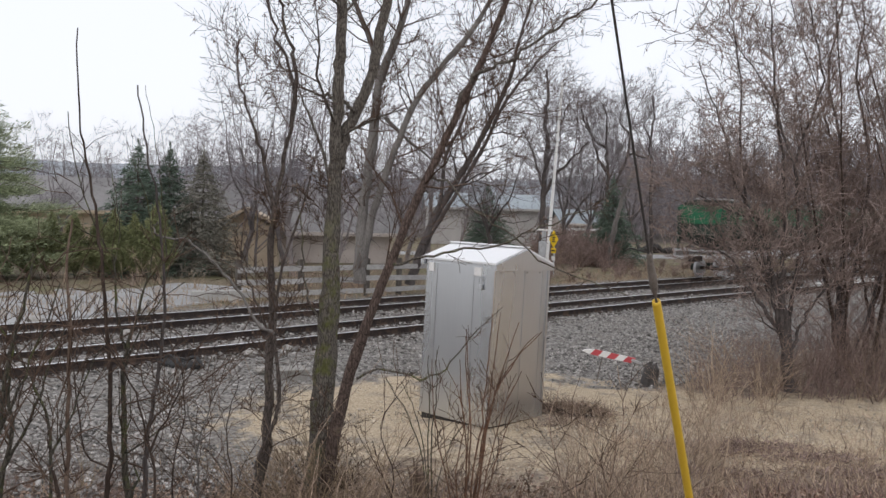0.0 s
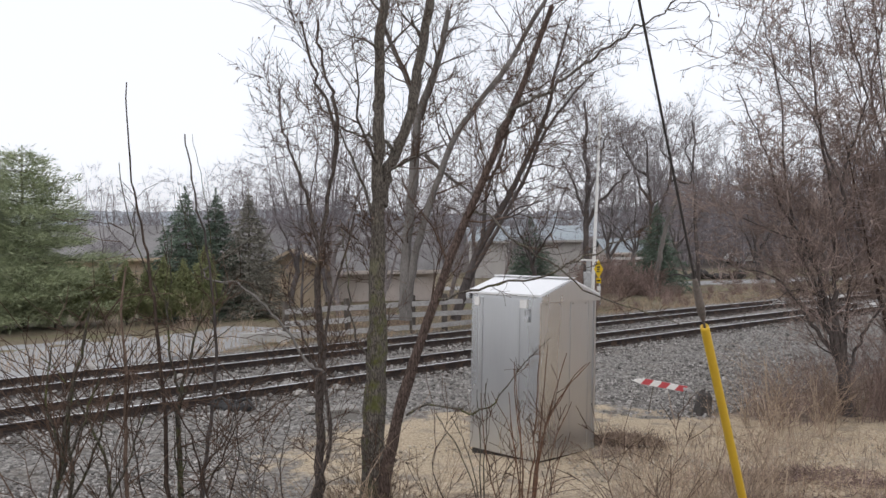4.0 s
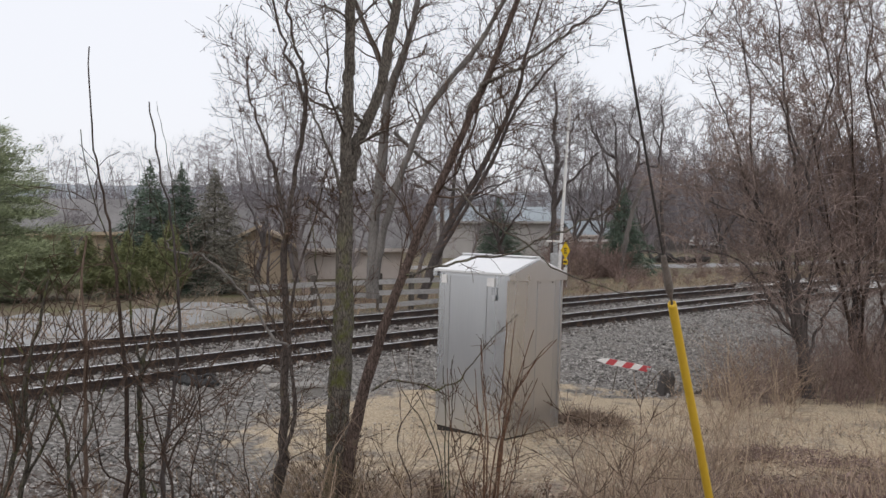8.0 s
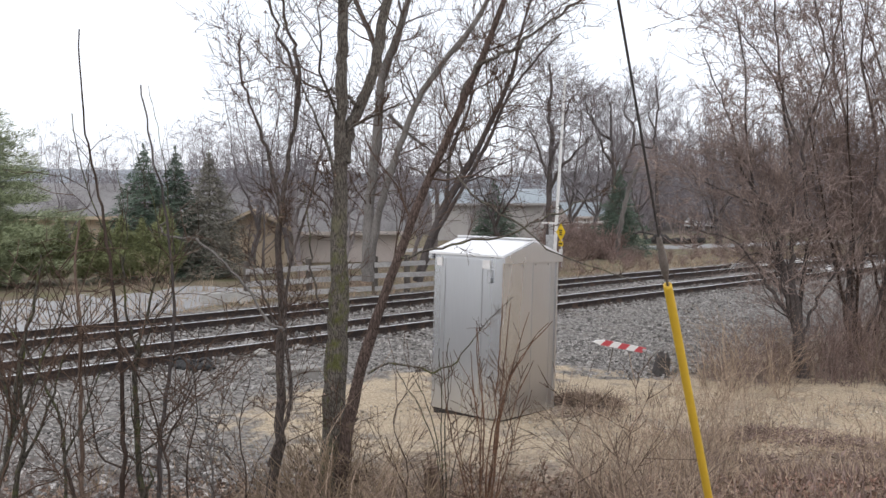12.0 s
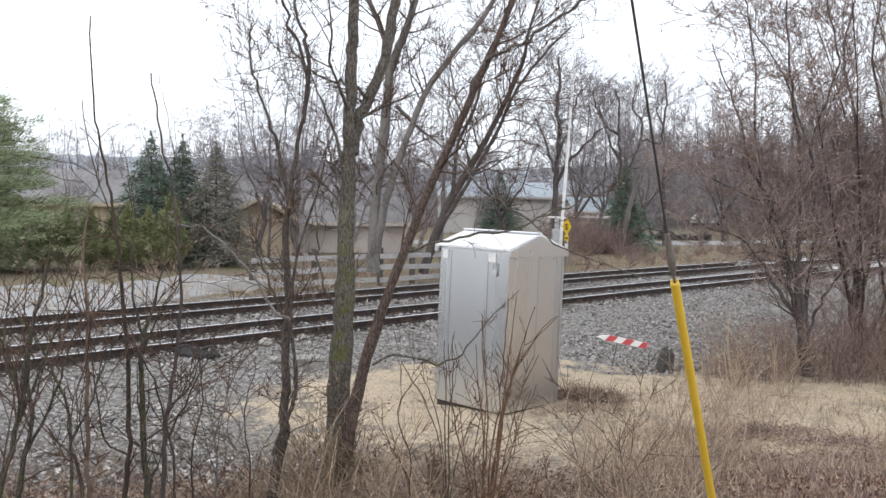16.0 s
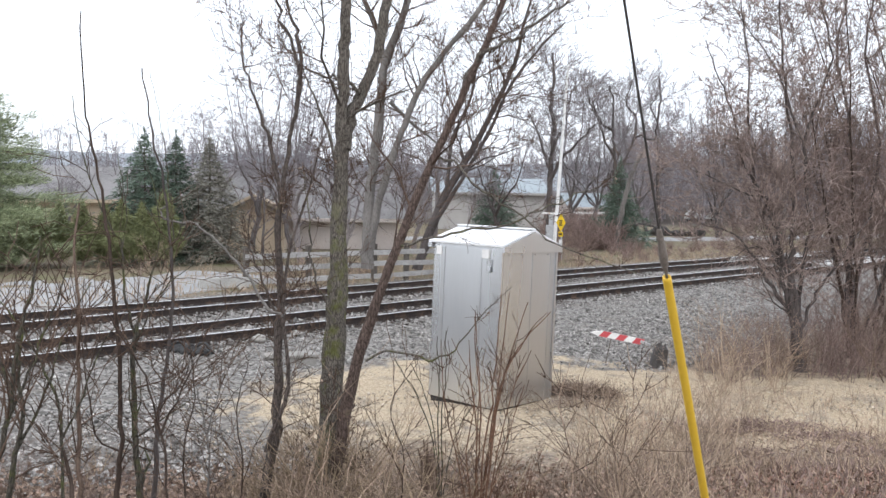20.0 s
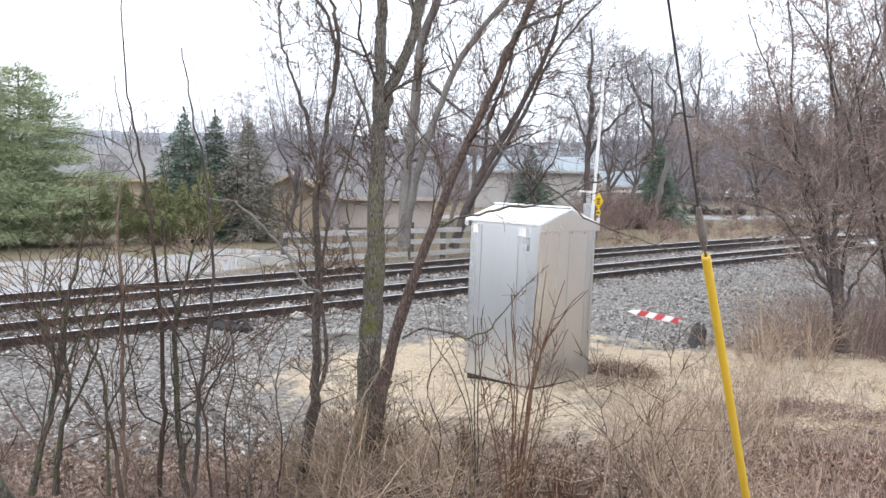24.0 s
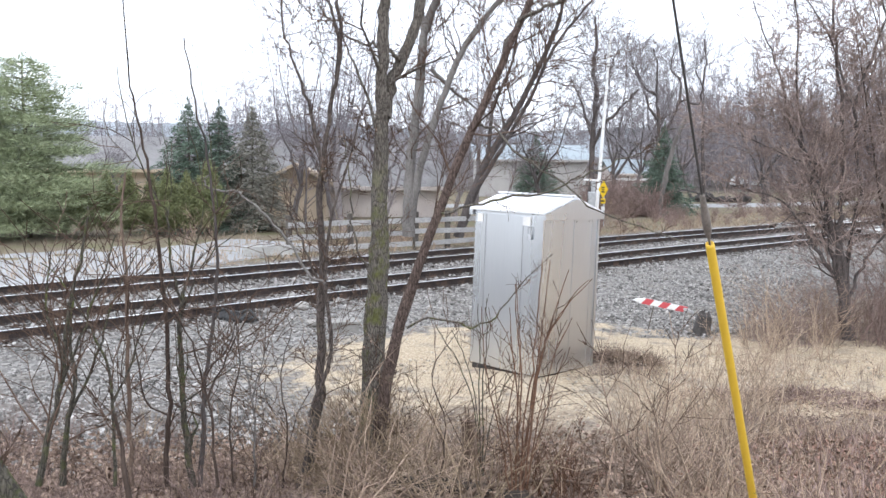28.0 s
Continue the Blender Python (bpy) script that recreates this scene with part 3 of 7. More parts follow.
        t = (fine[min(i + 1, len(fine) - 1)] - fine[max(i - 1, 0)]).normalized()
        s = Vector((-t.y, t.x, 0)) * width / 2
        rows.append([bm.verts.new((*(p + k * s).xy, z - dz)) for k, dz in ((-1.02, 0.12), (-1, 0.0), (0, -0.03), (1, 0.0), (1.02, 0.12))])
    for a, b in zip(rows, rows[1:]):
        for i in range(4):
            bm.faces.new((a[i], a[i + 1], b[i + 1], b[i]))
    return tagged(part(name, bm, mat, None), label, category, kind="structure")


# its middle runs beside the railway and ends behind the fence
ribbon("road", [(-42, -4), (-27, 9), (-16.5, 19.5), (-9.3, 28.2), (-7.2, 31.2)], 6.0, -0.13, M["asphalt"], "pale grey worn asphalt road ending at the board fence", "road")
ribbon("road", [(-6, 60), (8, 62), (20, 66), (40, 78), (80, 100)], 5.0, -0.1, M["asphalt"], "grey far street across the lawns", "road")
ribbon("road", [(-20, 7.5), (-12, 21.2), (-8.5, 27.5)], 4.6, -0.1, M["asphalt"], "pale grey crossing approach running up to the rails", "road")


# ---------- railway ----------
RAIL_SHAPE = ((-0.07, -0.18), (0.07, -0.18), (0.07, -0.165), (0.012, -0.145), (0.012, -0.05), (0.036, -0.035), (0.036, -0.004), (0.028, 0.0),
              (-0.028, 0.0), (-0.036, -0.004), (-0.036, -0.035), (-0.012, -0.05), (-0.012, -0.145), (-0.07, -0.165))


def rail(q, parent):
    """One rail swept along the line; its running surface is worn bright."""
    ss = [-70 + 1.5 * i for i in range(134)] + [132 + 8 * i for i in range(1, 50)]
    v, f, slot = [], [], []
    k = len(RAIL_SHAPE)
    for s in ss:
        c, side = track_point(s, q), (track_point(s, q + 1) - track_point(s, q))
        v += [c + side * a + Vector((0, 0, b)) for a, b in RAIL_SHAPE]
    for i in range(len(ss) - 1):
        for j in range(k):
            f.append((i * k + j, i * k + (j + 1) % k, (i + 1) * k + (j + 1) % k, (i + 1) * k + j))
            slot.append(1 if j in (6, 7, 8) else 0)
    me = mesh_data("rail", v, f, (M["rust_rail"], M["rail_top"]))
    me.polygons.foreach_set("material_index", slot)
    return link("rail", me, parent, "rusty steel rail with a bright worn running surface")


def build_track(q0, seed):
    rng = random.Random(seed)
    tr = thing("railway_track", Matrix(), "railway track of rusty steel rails on dark wooden ties", "railway track", "railway tracks", "structure")
    rail(q0, tr)
    rail(q0 + GAUGE, tr)
    bm = box((2.6, 0.23, 0.17), None, 0.012)
    me = bpy.data.meshes.new("tie")
    bm.to_mesh(me)
    bm.free()
    me.materials.append(M["tie_wood"])
    plate = bpy.data.meshes.new("tie_plate")
    bm = box((0.36, 0.19, 0.025), None, 0.004)
    for dx in (-0.1, 0.1):
        for dy in (-0.06, 0.06):
            add_box(bm, (0.03, 0.03, 0.05), pose(dx, dy, 0.02))
    bm.to_mesh(plate)
    bm.free()
    plate.materials.append(M["rust_rail"])
    s = -26.0
    while s < 62:
        c = track_point(s, q0 + GAUGE / 2)
        a = math.atan2(track_point(s, q0 + 1).y - track_point(s, q0).y, track_point(s, q0 + 1).x - track_point(s, q0).x)
        ob = link("tie", me, tr)
        ob.matrix_basis = pose(c.x, c.y, -0.27 + rng.uniform(-0.01, 0.012), 0, 0, math.degrees(a) + rng.uniform(-1, 1))
        if s < 40:
            for side in (0, 1):
                pc = track_point(s, q0 + side * GAUGE)
                pl = link("tie_plate", plate, tr)
                pl.matrix_basis = pose(pc.x, pc.y, -0.183, 0, 0, math.degrees(a))
        s += 0.54
    return tr


build_track(0.0, 3)
build_track(SPACING, 4)


def stones(name, count, seed, spread, size, label, mat="ballast"):
    """Loose angular stones as one stuff: spread(rng) gives x, y and the height above ground."""
    rng = np.random.default_rng(seed)
    base = np.array([(1, 0, 0), (-1, 0, 0), (0, 1, 0), (0, -1, 0), (0, 0, 1), (0, 0, -1)], float)
    tri = np.array([(0, 2, 4), (2, 1, 4), (1, 3, 4), (3, 0, 4), (2, 0, 5), (1, 2, 5), (3, 1, 5), (0, 3, 5)])
    x, y, dz = spread(rng, count)
    z = land(x, y) + dz
    r = size * rng.lognormal(0, 0.35, count)
    ax = rng.normal(size=(count, 3, 3))
    qm, _ = np.linalg.qr(ax)
    jit = base[None] * rng.uniform(0.55, 1.15, (count, 6, 1)) + rng.normal(0, 0.16, (count, 6, 3))
    v = np.einsum("nij,nkj->nki", qm, jit) * r[:, None, None]
    v[:, :, 2] *= 0.8
    v += np.stack([x, y, z], -1)[:, None]
    f = (np.arange(count)[:, None, None] * 6 + tri[None]).reshape(-1, 3)
    me = quads(name, v.reshape(-1, 3), f, M[mat])
    me.polygons.foreach_set("use_smooth", np.zeros(len(f), bool))
    return tagged(link(name, me), label, "gravel", kind="stuff")


def spread_line(rng, n):
    s = -14 + 46 * rng.random(n) ** 1.25
    q = rng.uniform(-3.4, 7.0, n)
    o = RAIL + q + BEND * s * s
    return TD.x * s + TN.x * o, TD.y * s + TN.y * o, rng.uniform(0.0, 0.02, n) + 0.03 * np.exp(-(((q - 2.7) / 3.4) ** 4))


def spread_slope(rng, n):
    s = rng.uniform(-10, 23, n)
    q = -3.2 - 4.0 * rng.random(n) ** 1.4
    o = RAIL + q + BEND * s * s
    x, y = TD.x * s + TN.x * o, TD.y * s + TN.y * o
    yard = ((x - 0.4) / 3.8) ** 2 + ((y - 12.9) / 3.4) ** 2 < rng.uniform(0.85, 1.3, n)
    yard |= (x > 1.2) & (np.abs(y - 12.9) < rng.uniform(2.0, 2.5, n))
    return x, y, rng.uniform(-0.01, 0.02, n) - 0.2 * yard


def spread_yard(rng, n):
    a, k = rng.uniform(0, 2 * np.pi, n), np.sqrt(rng.random(n))
    lane = rng.random(n) < 0.45
    x = np.where(lane, rng.uniform(1.5, 8.5, n), 0.2 + 4.2 * k * np.cos(a))
    y = np.where(lane, 12.2 + rng.normal(0, 0.8, n), 12.3 + 2.9 * k * np.sin(a))
    return x, y, rng.uniform(-0.002, 0.006, n)


stones("pebbles", 9000, 9, spread_yard, 0.014, "small pale pebbles on the sandy yard", "pebble")
stones("ballast_stones", 40000, 5, spread_line, 0.032, "grey crushed stone railway ballast")
stones("gravel", 40000, 6, spread_slope, 0.03, "grey loose stones spilling from the railway bed")


# ---------- aluminium relay cabinet ----------
def build_cabinet():
    w, dp, h = 1.26, 1.28, 2.26       # along the line, across it, to the eaves
    rz = math.degrees(math.atan2(TD.y, TD.x))
    m = pose(0.752, 11.9, -0.27, 0, 0, rz) @ pose(0, 0, 0, 0, 1.5, 0) @ pose(0, 0, 0, 0.9, 0, 0)
    cab = thing("relay_cabinet", m, "tall brushed aluminium railway relay cabinet with a gabled roof", "cabinet")
    cx, cy = w / 2, dp / 2
    part("body", box((w, dp, h), pose(cx, cy, h / 2 + 0.05), 0.012), M["aluminium"], cab)
    base = box((w - 0.06, dp - 0.06, 0.12), pose(cx, cy, 0.0), 0.005)
    part("base_skirt", base, M["debris"], cab, "dark recessed base skirt")
    o, rise = 0.055, 0.2
    t = 0.03
    # the ridge runs across the line, so the gable stands over the long side
    roof = prism([(-o, 0), (w / 2, rise + 0.02), (w + o, 0), (w + o, t), (w / 2, rise + 0.02 + t), (-o, t)], dp + 0.12, pose(0, cy, h + 0.05))
    part("roof", roof, M["roof_white"], cab, "white painted folded metal roof")
    for y, nm in ((-0.045, "gable"), (dp + 0.045, "gable")):
        part(nm, prism([(-o + 0.01, -0.075), (w + o - 0.01, -0.075), (w + o - 0.01, 0.0), (w / 2, rise + 0.015), (-o + 0.01, 0.0)], 0.07, pose(0, y * 1.0, h + 0.05)), M["aluminium"], cab)
    part("ridge_cap", box((0.16, dp + 0.13, 0.02), pose(w / 2, cy, h + 0.05 + rise + 0.055), 0.006), M["roof_white"], cab)
    part("roof_strip", box((0.05, dp + 0.12, 0.014), pose(w * 0.2, cy, h + 0.155, 0, -19, 0), 0.004), M["roof_white"], cab)
    # doors on the end facing along the road (x = 0 side) and fixed panels on the side (y = 0)
    door = part("door", box((0.012, dp - 0.05, h - 0.1), pose(-0.005, cy, h / 2 + 0.06), 0.003), M["aluminium"], cab)
    for y in (dp * 0.28, dp * 0.83):
        part("hinge_strip", box((0.014, 0.04, h - 0.12), pose(-0.014, y, h / 2 + 0.06), 0.004), M["aluminium"], door)
    for y, k in ((dp * 0.21, 0.13), (dp * 0.9, 0.1)):
        part("latch", box((0.02, k, 0.12), pose(-0.02, y, h - 0.06), 0.006), M["white"], door, "pale square latch plate")
    pad = box((0.03, 0.07, 0.08), pose(-0.04, 0.2, h - 0.27), 0.012)
    add_rod(pad, (-0.04, 0.175, h - 0.23), (-0.04, 0.175, h - 0.14), 0.008)
    add_rod(pad, (-0.04, 0.225, h - 0.23), (-0.04, 0.225, h - 0.14), 0.008)
    add_rod(pad, (-0.04, 0.17, h - 0.137), (-0.04, 0.23, h - 0.137), 0.008)
    part("padlock", pad, M["galvanised"], door, "grey padlock on a hasp")
    for x in (w * 0.56, w * 0.9):
        part("panel_seam", box((0.03, 0.012, h - 0.05), pose(x, -0.004, h / 2 + 0.05), 0.003), M["aluminium"], cab)
    part("corner_trim", box((0.04, 0.04, h), pose(-0.004, -0.004, h / 2 + 0.05), 0.004), M["aluminium"], cab)
    part("corner_trim", box((0.04, 0.04, h), pose(w + 0.002, -0.004, h / 2 + 0.05), 0.004), M["aluminium"], cab)
    for x in (0.15, 0.45, 0.75, 1.05):
        part("rivet", rod((x, -0.01, h - 0.06), (x, 0.01, h - 0.06), 0.012, n=8), M["galvanised"], cab)
    return cab


build_cabinet()


# ---------- guy wire with its yellow guard ----------
GUY_FOOT, GUY_TOP = Vector((1.75, 5.44, 0.52)), Vector((1.131, 4.38, 2.32))


def build_guy():
    a, b = GUY_FOOT, GUY_TOP
    d = (b - a).normalized()
    guy = thing("guy_wire", Matrix.Translation(a), "steel guy wire with a bright yellow plastic guard", "guy wire")
    g = bmesh.new()
    L = (b - a).length
    to = d.to_track_quat("Z", "Y").to_matrix().to_4x4()
    n = 20
    rings = []
    for i, (zz, r) in enumerate(((0, 0.0245), (L * 0.5, 0.0235), (L - 0.02, 0.0225), (L, 0.021), (L, 0.016), (L - 0.15, 0.016))):
        rings.append([g.verts.new(to @ Vector((r * math.cos(k * 2 * math.pi / n), r * math.sin(k * 2 * math.pi / n), zz))) for k in range(n)])
    for p, q in zip(rings, rings[1:]):
        for k in range(n):
            g.faces.new((p[k], p[(k + 1) % n], q[(k + 1) % n], q[k]))
    part("guard", g, M["yellow"], guy, "yellow plastic guard tube", smooth=True)
    grip_end = Vector((1.05, 4.24, 2.568)) - a
    gb, gv, g0 = bmesh.new(), grip_end - ((b - a) - d * 0.1), (b - a) - d * 0.1
    gt = gv.to_track_quat("Z", "Y").to_matrix()
    rows = []
    for f, r in ((0.0, 0.006), (0.33, 0.0062), (0.36, 0.011), (0.44, 0.019), (0.54, 0.0215), (0.66, 0.0205), (0.82, 0.0165), (0.97, 0.0135), (1.0, 0.009)):
        rows.append([gb.verts.new(g0 + gv * f + gt @ Vector((r * math.cos(k * math.pi / 7), r * math.sin(k * math.pi / 7), 0))) for k in range(14)])
    for p, q in zip(rows, rows[1:]):
        for k in range(14):
            gb.faces.new((p[k], p[(k + 1) % 14], q[(k + 1) % 14], q[k]))
    gb.faces.new(rows[-1])
    part("wire_grip", gb, M["grip"], guy, "weathered grey wire grip", smooth=True)
    up = Vector((0.73, 3.65, 3.55)) - a
    part("wire", add_rod(rod(grip_end - d * 0.02, up, 0.0062, n=8), up, up + (up - grip_end) * 5.0, 0.0062, n=8), M["cable"], guy, "twisted steel strand")
    w = Wood(5)
    w.limb(0.005, 0.003, grip_end, grip_end + Vector((-0.04, 0.0, 0.012)), grip_end + Vector((-0.085, 0.01, 0.02)), grip_end + Vector((-0.115, 0.01, 0.012)), sides=6, wiggle=0.001)
    link("loose_strand", w.mesh("loose_strand", M["cable"]), guy, "bent end of loose strand")
    part("anchor_rod", rod(-d * 0.55, d * 0.05, 0.011, n=8), M["rust_rail"], guy)
    return guy


build_guy()


# ---------- striped crossing arm ----------
def build_striped_arm():
    a, b = Vector((2.78, 15.9, 0.29)), Vector((3.68, 15.86, 0.12))
    L = (b - a).length
    m = Matrix.Translation((a + b) / 2) @ pose(0, 0, 0, 0, math.degrees(math.asin((a.z - b.z) / L)), -2)
    arm = thing("barrier_arm", m, "red and white striped barrier arm lying by the track", "barrier")
    n = 6
    w = L / n
    for i in range(n):
        x0 = -L / 2 + i * w
        t0, t1 = (0.02 if i == 0 else 0.052), 0.052
        out = [(x0 - 0.035, -t0), (x0 + w - 0.035, -t1), (x0 + w + 0.035, t1), (x0 + 0.035, t0)]
        part("stripe", prism(out, 0.05), M["white"] if i % 2 == 0 else M["red"], arm, "white stripe" if i % 2 == 0 else "red stripe")
    part("bracket", box((0.2, 0.07, 0.05), pose(L / 2 + 0.06, 0, -0.01, 0, 12, 0), 0.008), M["steel"], arm)
    part("prop", rod((-0.1, 0.02, -0.02), (-0.1, 0.05, -0.52), 0.011, n=8), M["fence_wood"], arm)
    st = thing("post_stub", pose(3.95, 15.75, gz(3.95, 15.75), 0, 9, 0), "short dark rotten wooden post stub", "post")
    rng = random.Random(12)
    bm = bmesh.new()
    rows = []
    for z, r in ((-0.15, 0.17), (0.05, 0.165), (0.2, 0.15), (0.32, 0.14), (0.37, 0.1)):
        rows.append([bm.verts.new((math.cos(k * 0.5236) * r * rng.uniform(0.8, 1.15), math.sin(k * 0.5236) * r * rng.uniform(0.8, 1.15), z + rng.uniform(-0.03, 0.04))) for k in range(12)])
    for p, q in zip(rows, rows[1:]):
        for k in range(12):
            bm.faces.new((p[k], p[(k + 1) % 12], q[(k + 1) % 12], q[k]))
    bm.faces.new(rows[-1])
    part("stub", bm, M["debris"], st)
    for k in range(5):
        x = rng.uniform(-0.1, 0.1)
        part("splinter", rod((x, -0.05, 0.3), (x + rng.uniform(-0.05, 0.05), -0.06, rng.uniform(0.4, 0.5)), 0.025, 0.006, 5), M["debris"], st)


build_striped_arm()


# ---------- level crossing gate and warning sign ----------
def build_gate():
    x, y = 5.15, 41.5
    g = thing("crossing_gate", pose(x, y, gz(x, y)), "raised white crossing gate arm on a silver mast", "crossing gate")
    part("foundation", box((0.7, 0.7, 0.3), pose(0, 0, 0.1), 0.02), M["concrete"], g)
    part("mast", rod((0, 0, 0.2), (0, 0, 2.1), 0.11, n=14), M["galvanised"], g)
    part("mechanism", box((0.45, 0.5, 0.7), pose(0.02, 0.1, 1.25), 0.03), M["galvanised"], g, "silver gate drive box")
    arm = thing("arm", pose(0.18, -0.2, 1.2, 0, 3.2, 0), "white gate arm standing upright", "")
    arm.parent = g
    part("arm_beam", rod((0, 0, -0.5), (0, 0, 7.95), 0.085, 0.055, 8), M["white"], arm)
    part("crossbar", box((0.9, 0.05, 0.09), pose(-0.25, 0, 0.95), 0.01), M["white"], arm)
    part("counterweight", box((0.3, 0.12, 0.5), pose(0, 0, -0.7), 0.02), M["steel"], arm)


build_gate()


def build_sign():
    x, y = 5.5, 40.6
    s = thing("warning_sign", pose(x, y, gz(x, y), 0, 0, -68), "yellow diamond warning sign with a small plate on a post", "road sign")
    part("post", box((0.06, 0.06, 2.1), pose(0, 0.04, 0.95), 0.005), M["galvanised"], s)
    r = 0.42
    d = part("plate", prism([(0, 1.75 - r), (r, 1.75), (0, 1.75 + r), (-r, 1.75)], 0.02), M["yellow_sign"], s, "yellow diamond plate")
    for k, z in ((0.3, 1.84), (0.22, 1.74), (0.28, 1.64)):
        part("writing", box((k, 0.008, 0.06), pose(0, -0.014, z)), M["black"], d, "black lettering bar")
    d2 = part("small_plate", box((0.4, 0.02, 0.24), pose(0, 0, 1.22), 0.01), M["yellow_sign"], s, "small yellow plate")
    part("writing", box((0.3, 0.008, 0.07), pose(0, -0.014, 1.22)), M["black"], d2, "black lettering bar")
    part("marker", box((0.3, 0.02, 0.2), pose(0, 0, 0.86), 0.01), M["white"], s, "pale marker plate")


build_sign()


# ---------- board fence ----------
def build_fence():
    runs = (((-6.0, 26.6), (-4.3, 28.0), 0), ((-4.3, 28.0), (-2.4, 29.4), 1), ((-2.3, 29.5), (-0.2, 31.3), 2), ((-0.2, 31.3), (2.2, 33.6), 3))
    fence = thing("board_fence", pose(0, 0, 0), "weathered white board fence with dark posts", "fence")
    rng = random.Random(8)
    for (a, b, k) in runs:
        a, b = Vector(a), Vector(b)
        L = (b - a).length
        ang = math.degrees(math.atan2((b - a).y, (b - a).x))
        c = (a + b) / 2
        for z in (0.2, 0.6, 1.0):
            part("board", box((L, 0.035, 0.17), pose(c.x, c.y - 0.06, -0.15 + z + rng.uniform(-0.03, 0.03), 0, rng.uniform(-1.2, 1.2), ang), 0.006), M["fence_white"], fence)
        for f in (0.0, 0.5):
            p = a.lerp(b, f)
            part("post", box((0.15, 0.15, 1.4), pose(p.x, p.y + 0.05, 0.42, rng.uniform(-1.5, 1.5), rng.uniform(-1.5, 1.5), ang), 0.012), M["fence_wood"], fence, "dark weathered post")


build_fence()


def build_rail_fence():
    """A short white rail fence before the outbuilding."""
    fe = thing("rail_fence", pose(12.4, 72.0, gz(12.4, 72.0), 0, 0, 8), "short white rail fence before the outbuilding", "fence")
    for z in (1.25, 1.75):
        part("rail", box((4.2, 0.05, 0.2), pose(0, 0, z), 0.01), M["white"], fe)
    for k in range(4):
        part("post", box((0.12, 0.12, 2.2), pose(-2.0 + 1.33 * k, 0.09, 0.9), 0.01), M["fence_wood"], fe)


build_rail_fence()


def build_barrier():
    """Low concrete beam lying along the road's edge before the fence."""
    k = thing("concrete_beam", pose(-6.55, 26.3, gz(-6.55, 26.3), 0, 0, 24), "low pale concrete beam lying beside the road", "barrier")
    part("beam", box((1.5, 0.22, 0.3), pose(0, 0, 0.2), 0.02), M["concrete"], k)
    for x in (-0.5, 0.5):
        part("block", box((0.22, 0.3, 0.1), pose(x, 0, 0.03), 0.01), M["concrete"], k)


build_barrier()


def build_crossing():
    """Concrete panels between the rails where the far road crosses."""
    lc = thing("level_crossing", pose(0, 0, 0), "pale concrete level crossing laid between the rails", "level crossing")
    for q in (0.75, 4.64):
        for k in range(3):
            c, e = track_point(41.5 + 2.5 * k, q, -0.03), track_point(42.5 + 2.5 * k, q, -0.03)
            part("panel", box((2.44, 1.25, 0.14), pose(c.x, c.y, -0.1, 0, 0, math.degrees(math.atan2(e.y - c.y, e.x - c.x))), 0.01), M["concrete"], lc)


build_crossing()


# ---------- houses ----------
def house(m, w, dp, h, rise, wall, roofm, label, windows=(), garage=False, ridge_along=True, trim=None, door=True):
    """A house with siding, gabled roof, eaves, door and windows; m stands at the middle of its front foot."""
    ho = thing("house", m, label, "house")
    trim = trim or wall
    b = box((w, dp, h), pose(0, dp / 2, h / 2), 0.01)
    part("wall", b, wall, ho)
    o, t = 0.45, 0.16
    if ridge_along:
        sh = [(-o, 0), (dp / 2, rise), (dp + o, 0), (dp + o, t), (dp / 2, rise + t), (-o, t)]
        part("roof", prism(sh, w + 2 * o, pose(0, 0, h, 0, 0, 90)), roofm, ho)
        for x in (-w / 2 + 0.06, w / 2 - 0.06):
            part("gable", prism([(0, 0), (dp, 0), (dp / 2, rise * 0.98)], 0.1, pose(x, 0, h, 0, 0, 90)), wall, ho)
    else:
        sh = [(-w / 2 - o, 0), (0, rise), (w / 2 + o, 0), (w / 2 + o, t), (0, rise + t), (-w / 2 - o, t)]
        part("roof", prism(sh, dp + 2 * o, pose(0, dp / 2, h)), roofm, ho)
        for y in (0.05, dp - 0.05):
            part("gable", prism([(-w / 2, 0), (w / 2, 0), (0, rise * 0.98)], 0.1, pose(0, y, h)), wall, ho)
    part("fascia", box((w + 2 * o, 0.05, 0.2), pose(0, -o - 0.03 if ridge_along else -0.03, h + 0.05), 0.01), trim, ho)
    for x, z, ww, hh in windows:
        win = part("window", box((ww, 0.06, hh), pose(x, -0.03, z), 0.01), M["white"], ho, "white framed window")
        part("pane", box((ww - 0.16, 0.03, hh - 0.16), pose(x, -0.06, z), 0.004), M["glass"], win, "dark window pane")
    if garage:
        gd = part("garage_door", box((2.6, 0.06, 2.1), pose(w * 0.22, -0.03, 1.05), 0.01), M["white"], ho)
        for z in (0.55, 1.05, 1.55):
            part("groove", box((2.5, 0.02, 0.03), pose(w * 0.22, -0.065, z)), M["siding"], gd)
    if door:
        part("door", box((0.95, 0.07, 2.05), pose(-w * 0.1, -0.035, 1.02), 0.01), M["siding_brown"], ho)
    return ho


house(pose(4.3, 79, -0.1, 0, 0, 3), 9.8, 9, 3.2, 1.4, M["siding"], M["roof_metal"], "pale grey house with a blue-grey metal roof", (), door=False)
house(pose(15.3, 92, -0.1, 0, 0, 6), 3.6, 7, 1.9, 1.5, M["siding_grey"], M["roof_metal"], "small grey outbuilding with a blue-green roof", (), door=False)
house(pose(-24.0, 49, -0.1, 0, 0, 22), 12, 8, 2.3, 2.0, M["siding_tan"], M["roof_shingle"], "low tan house with a grey shingle roof", (), door=False)
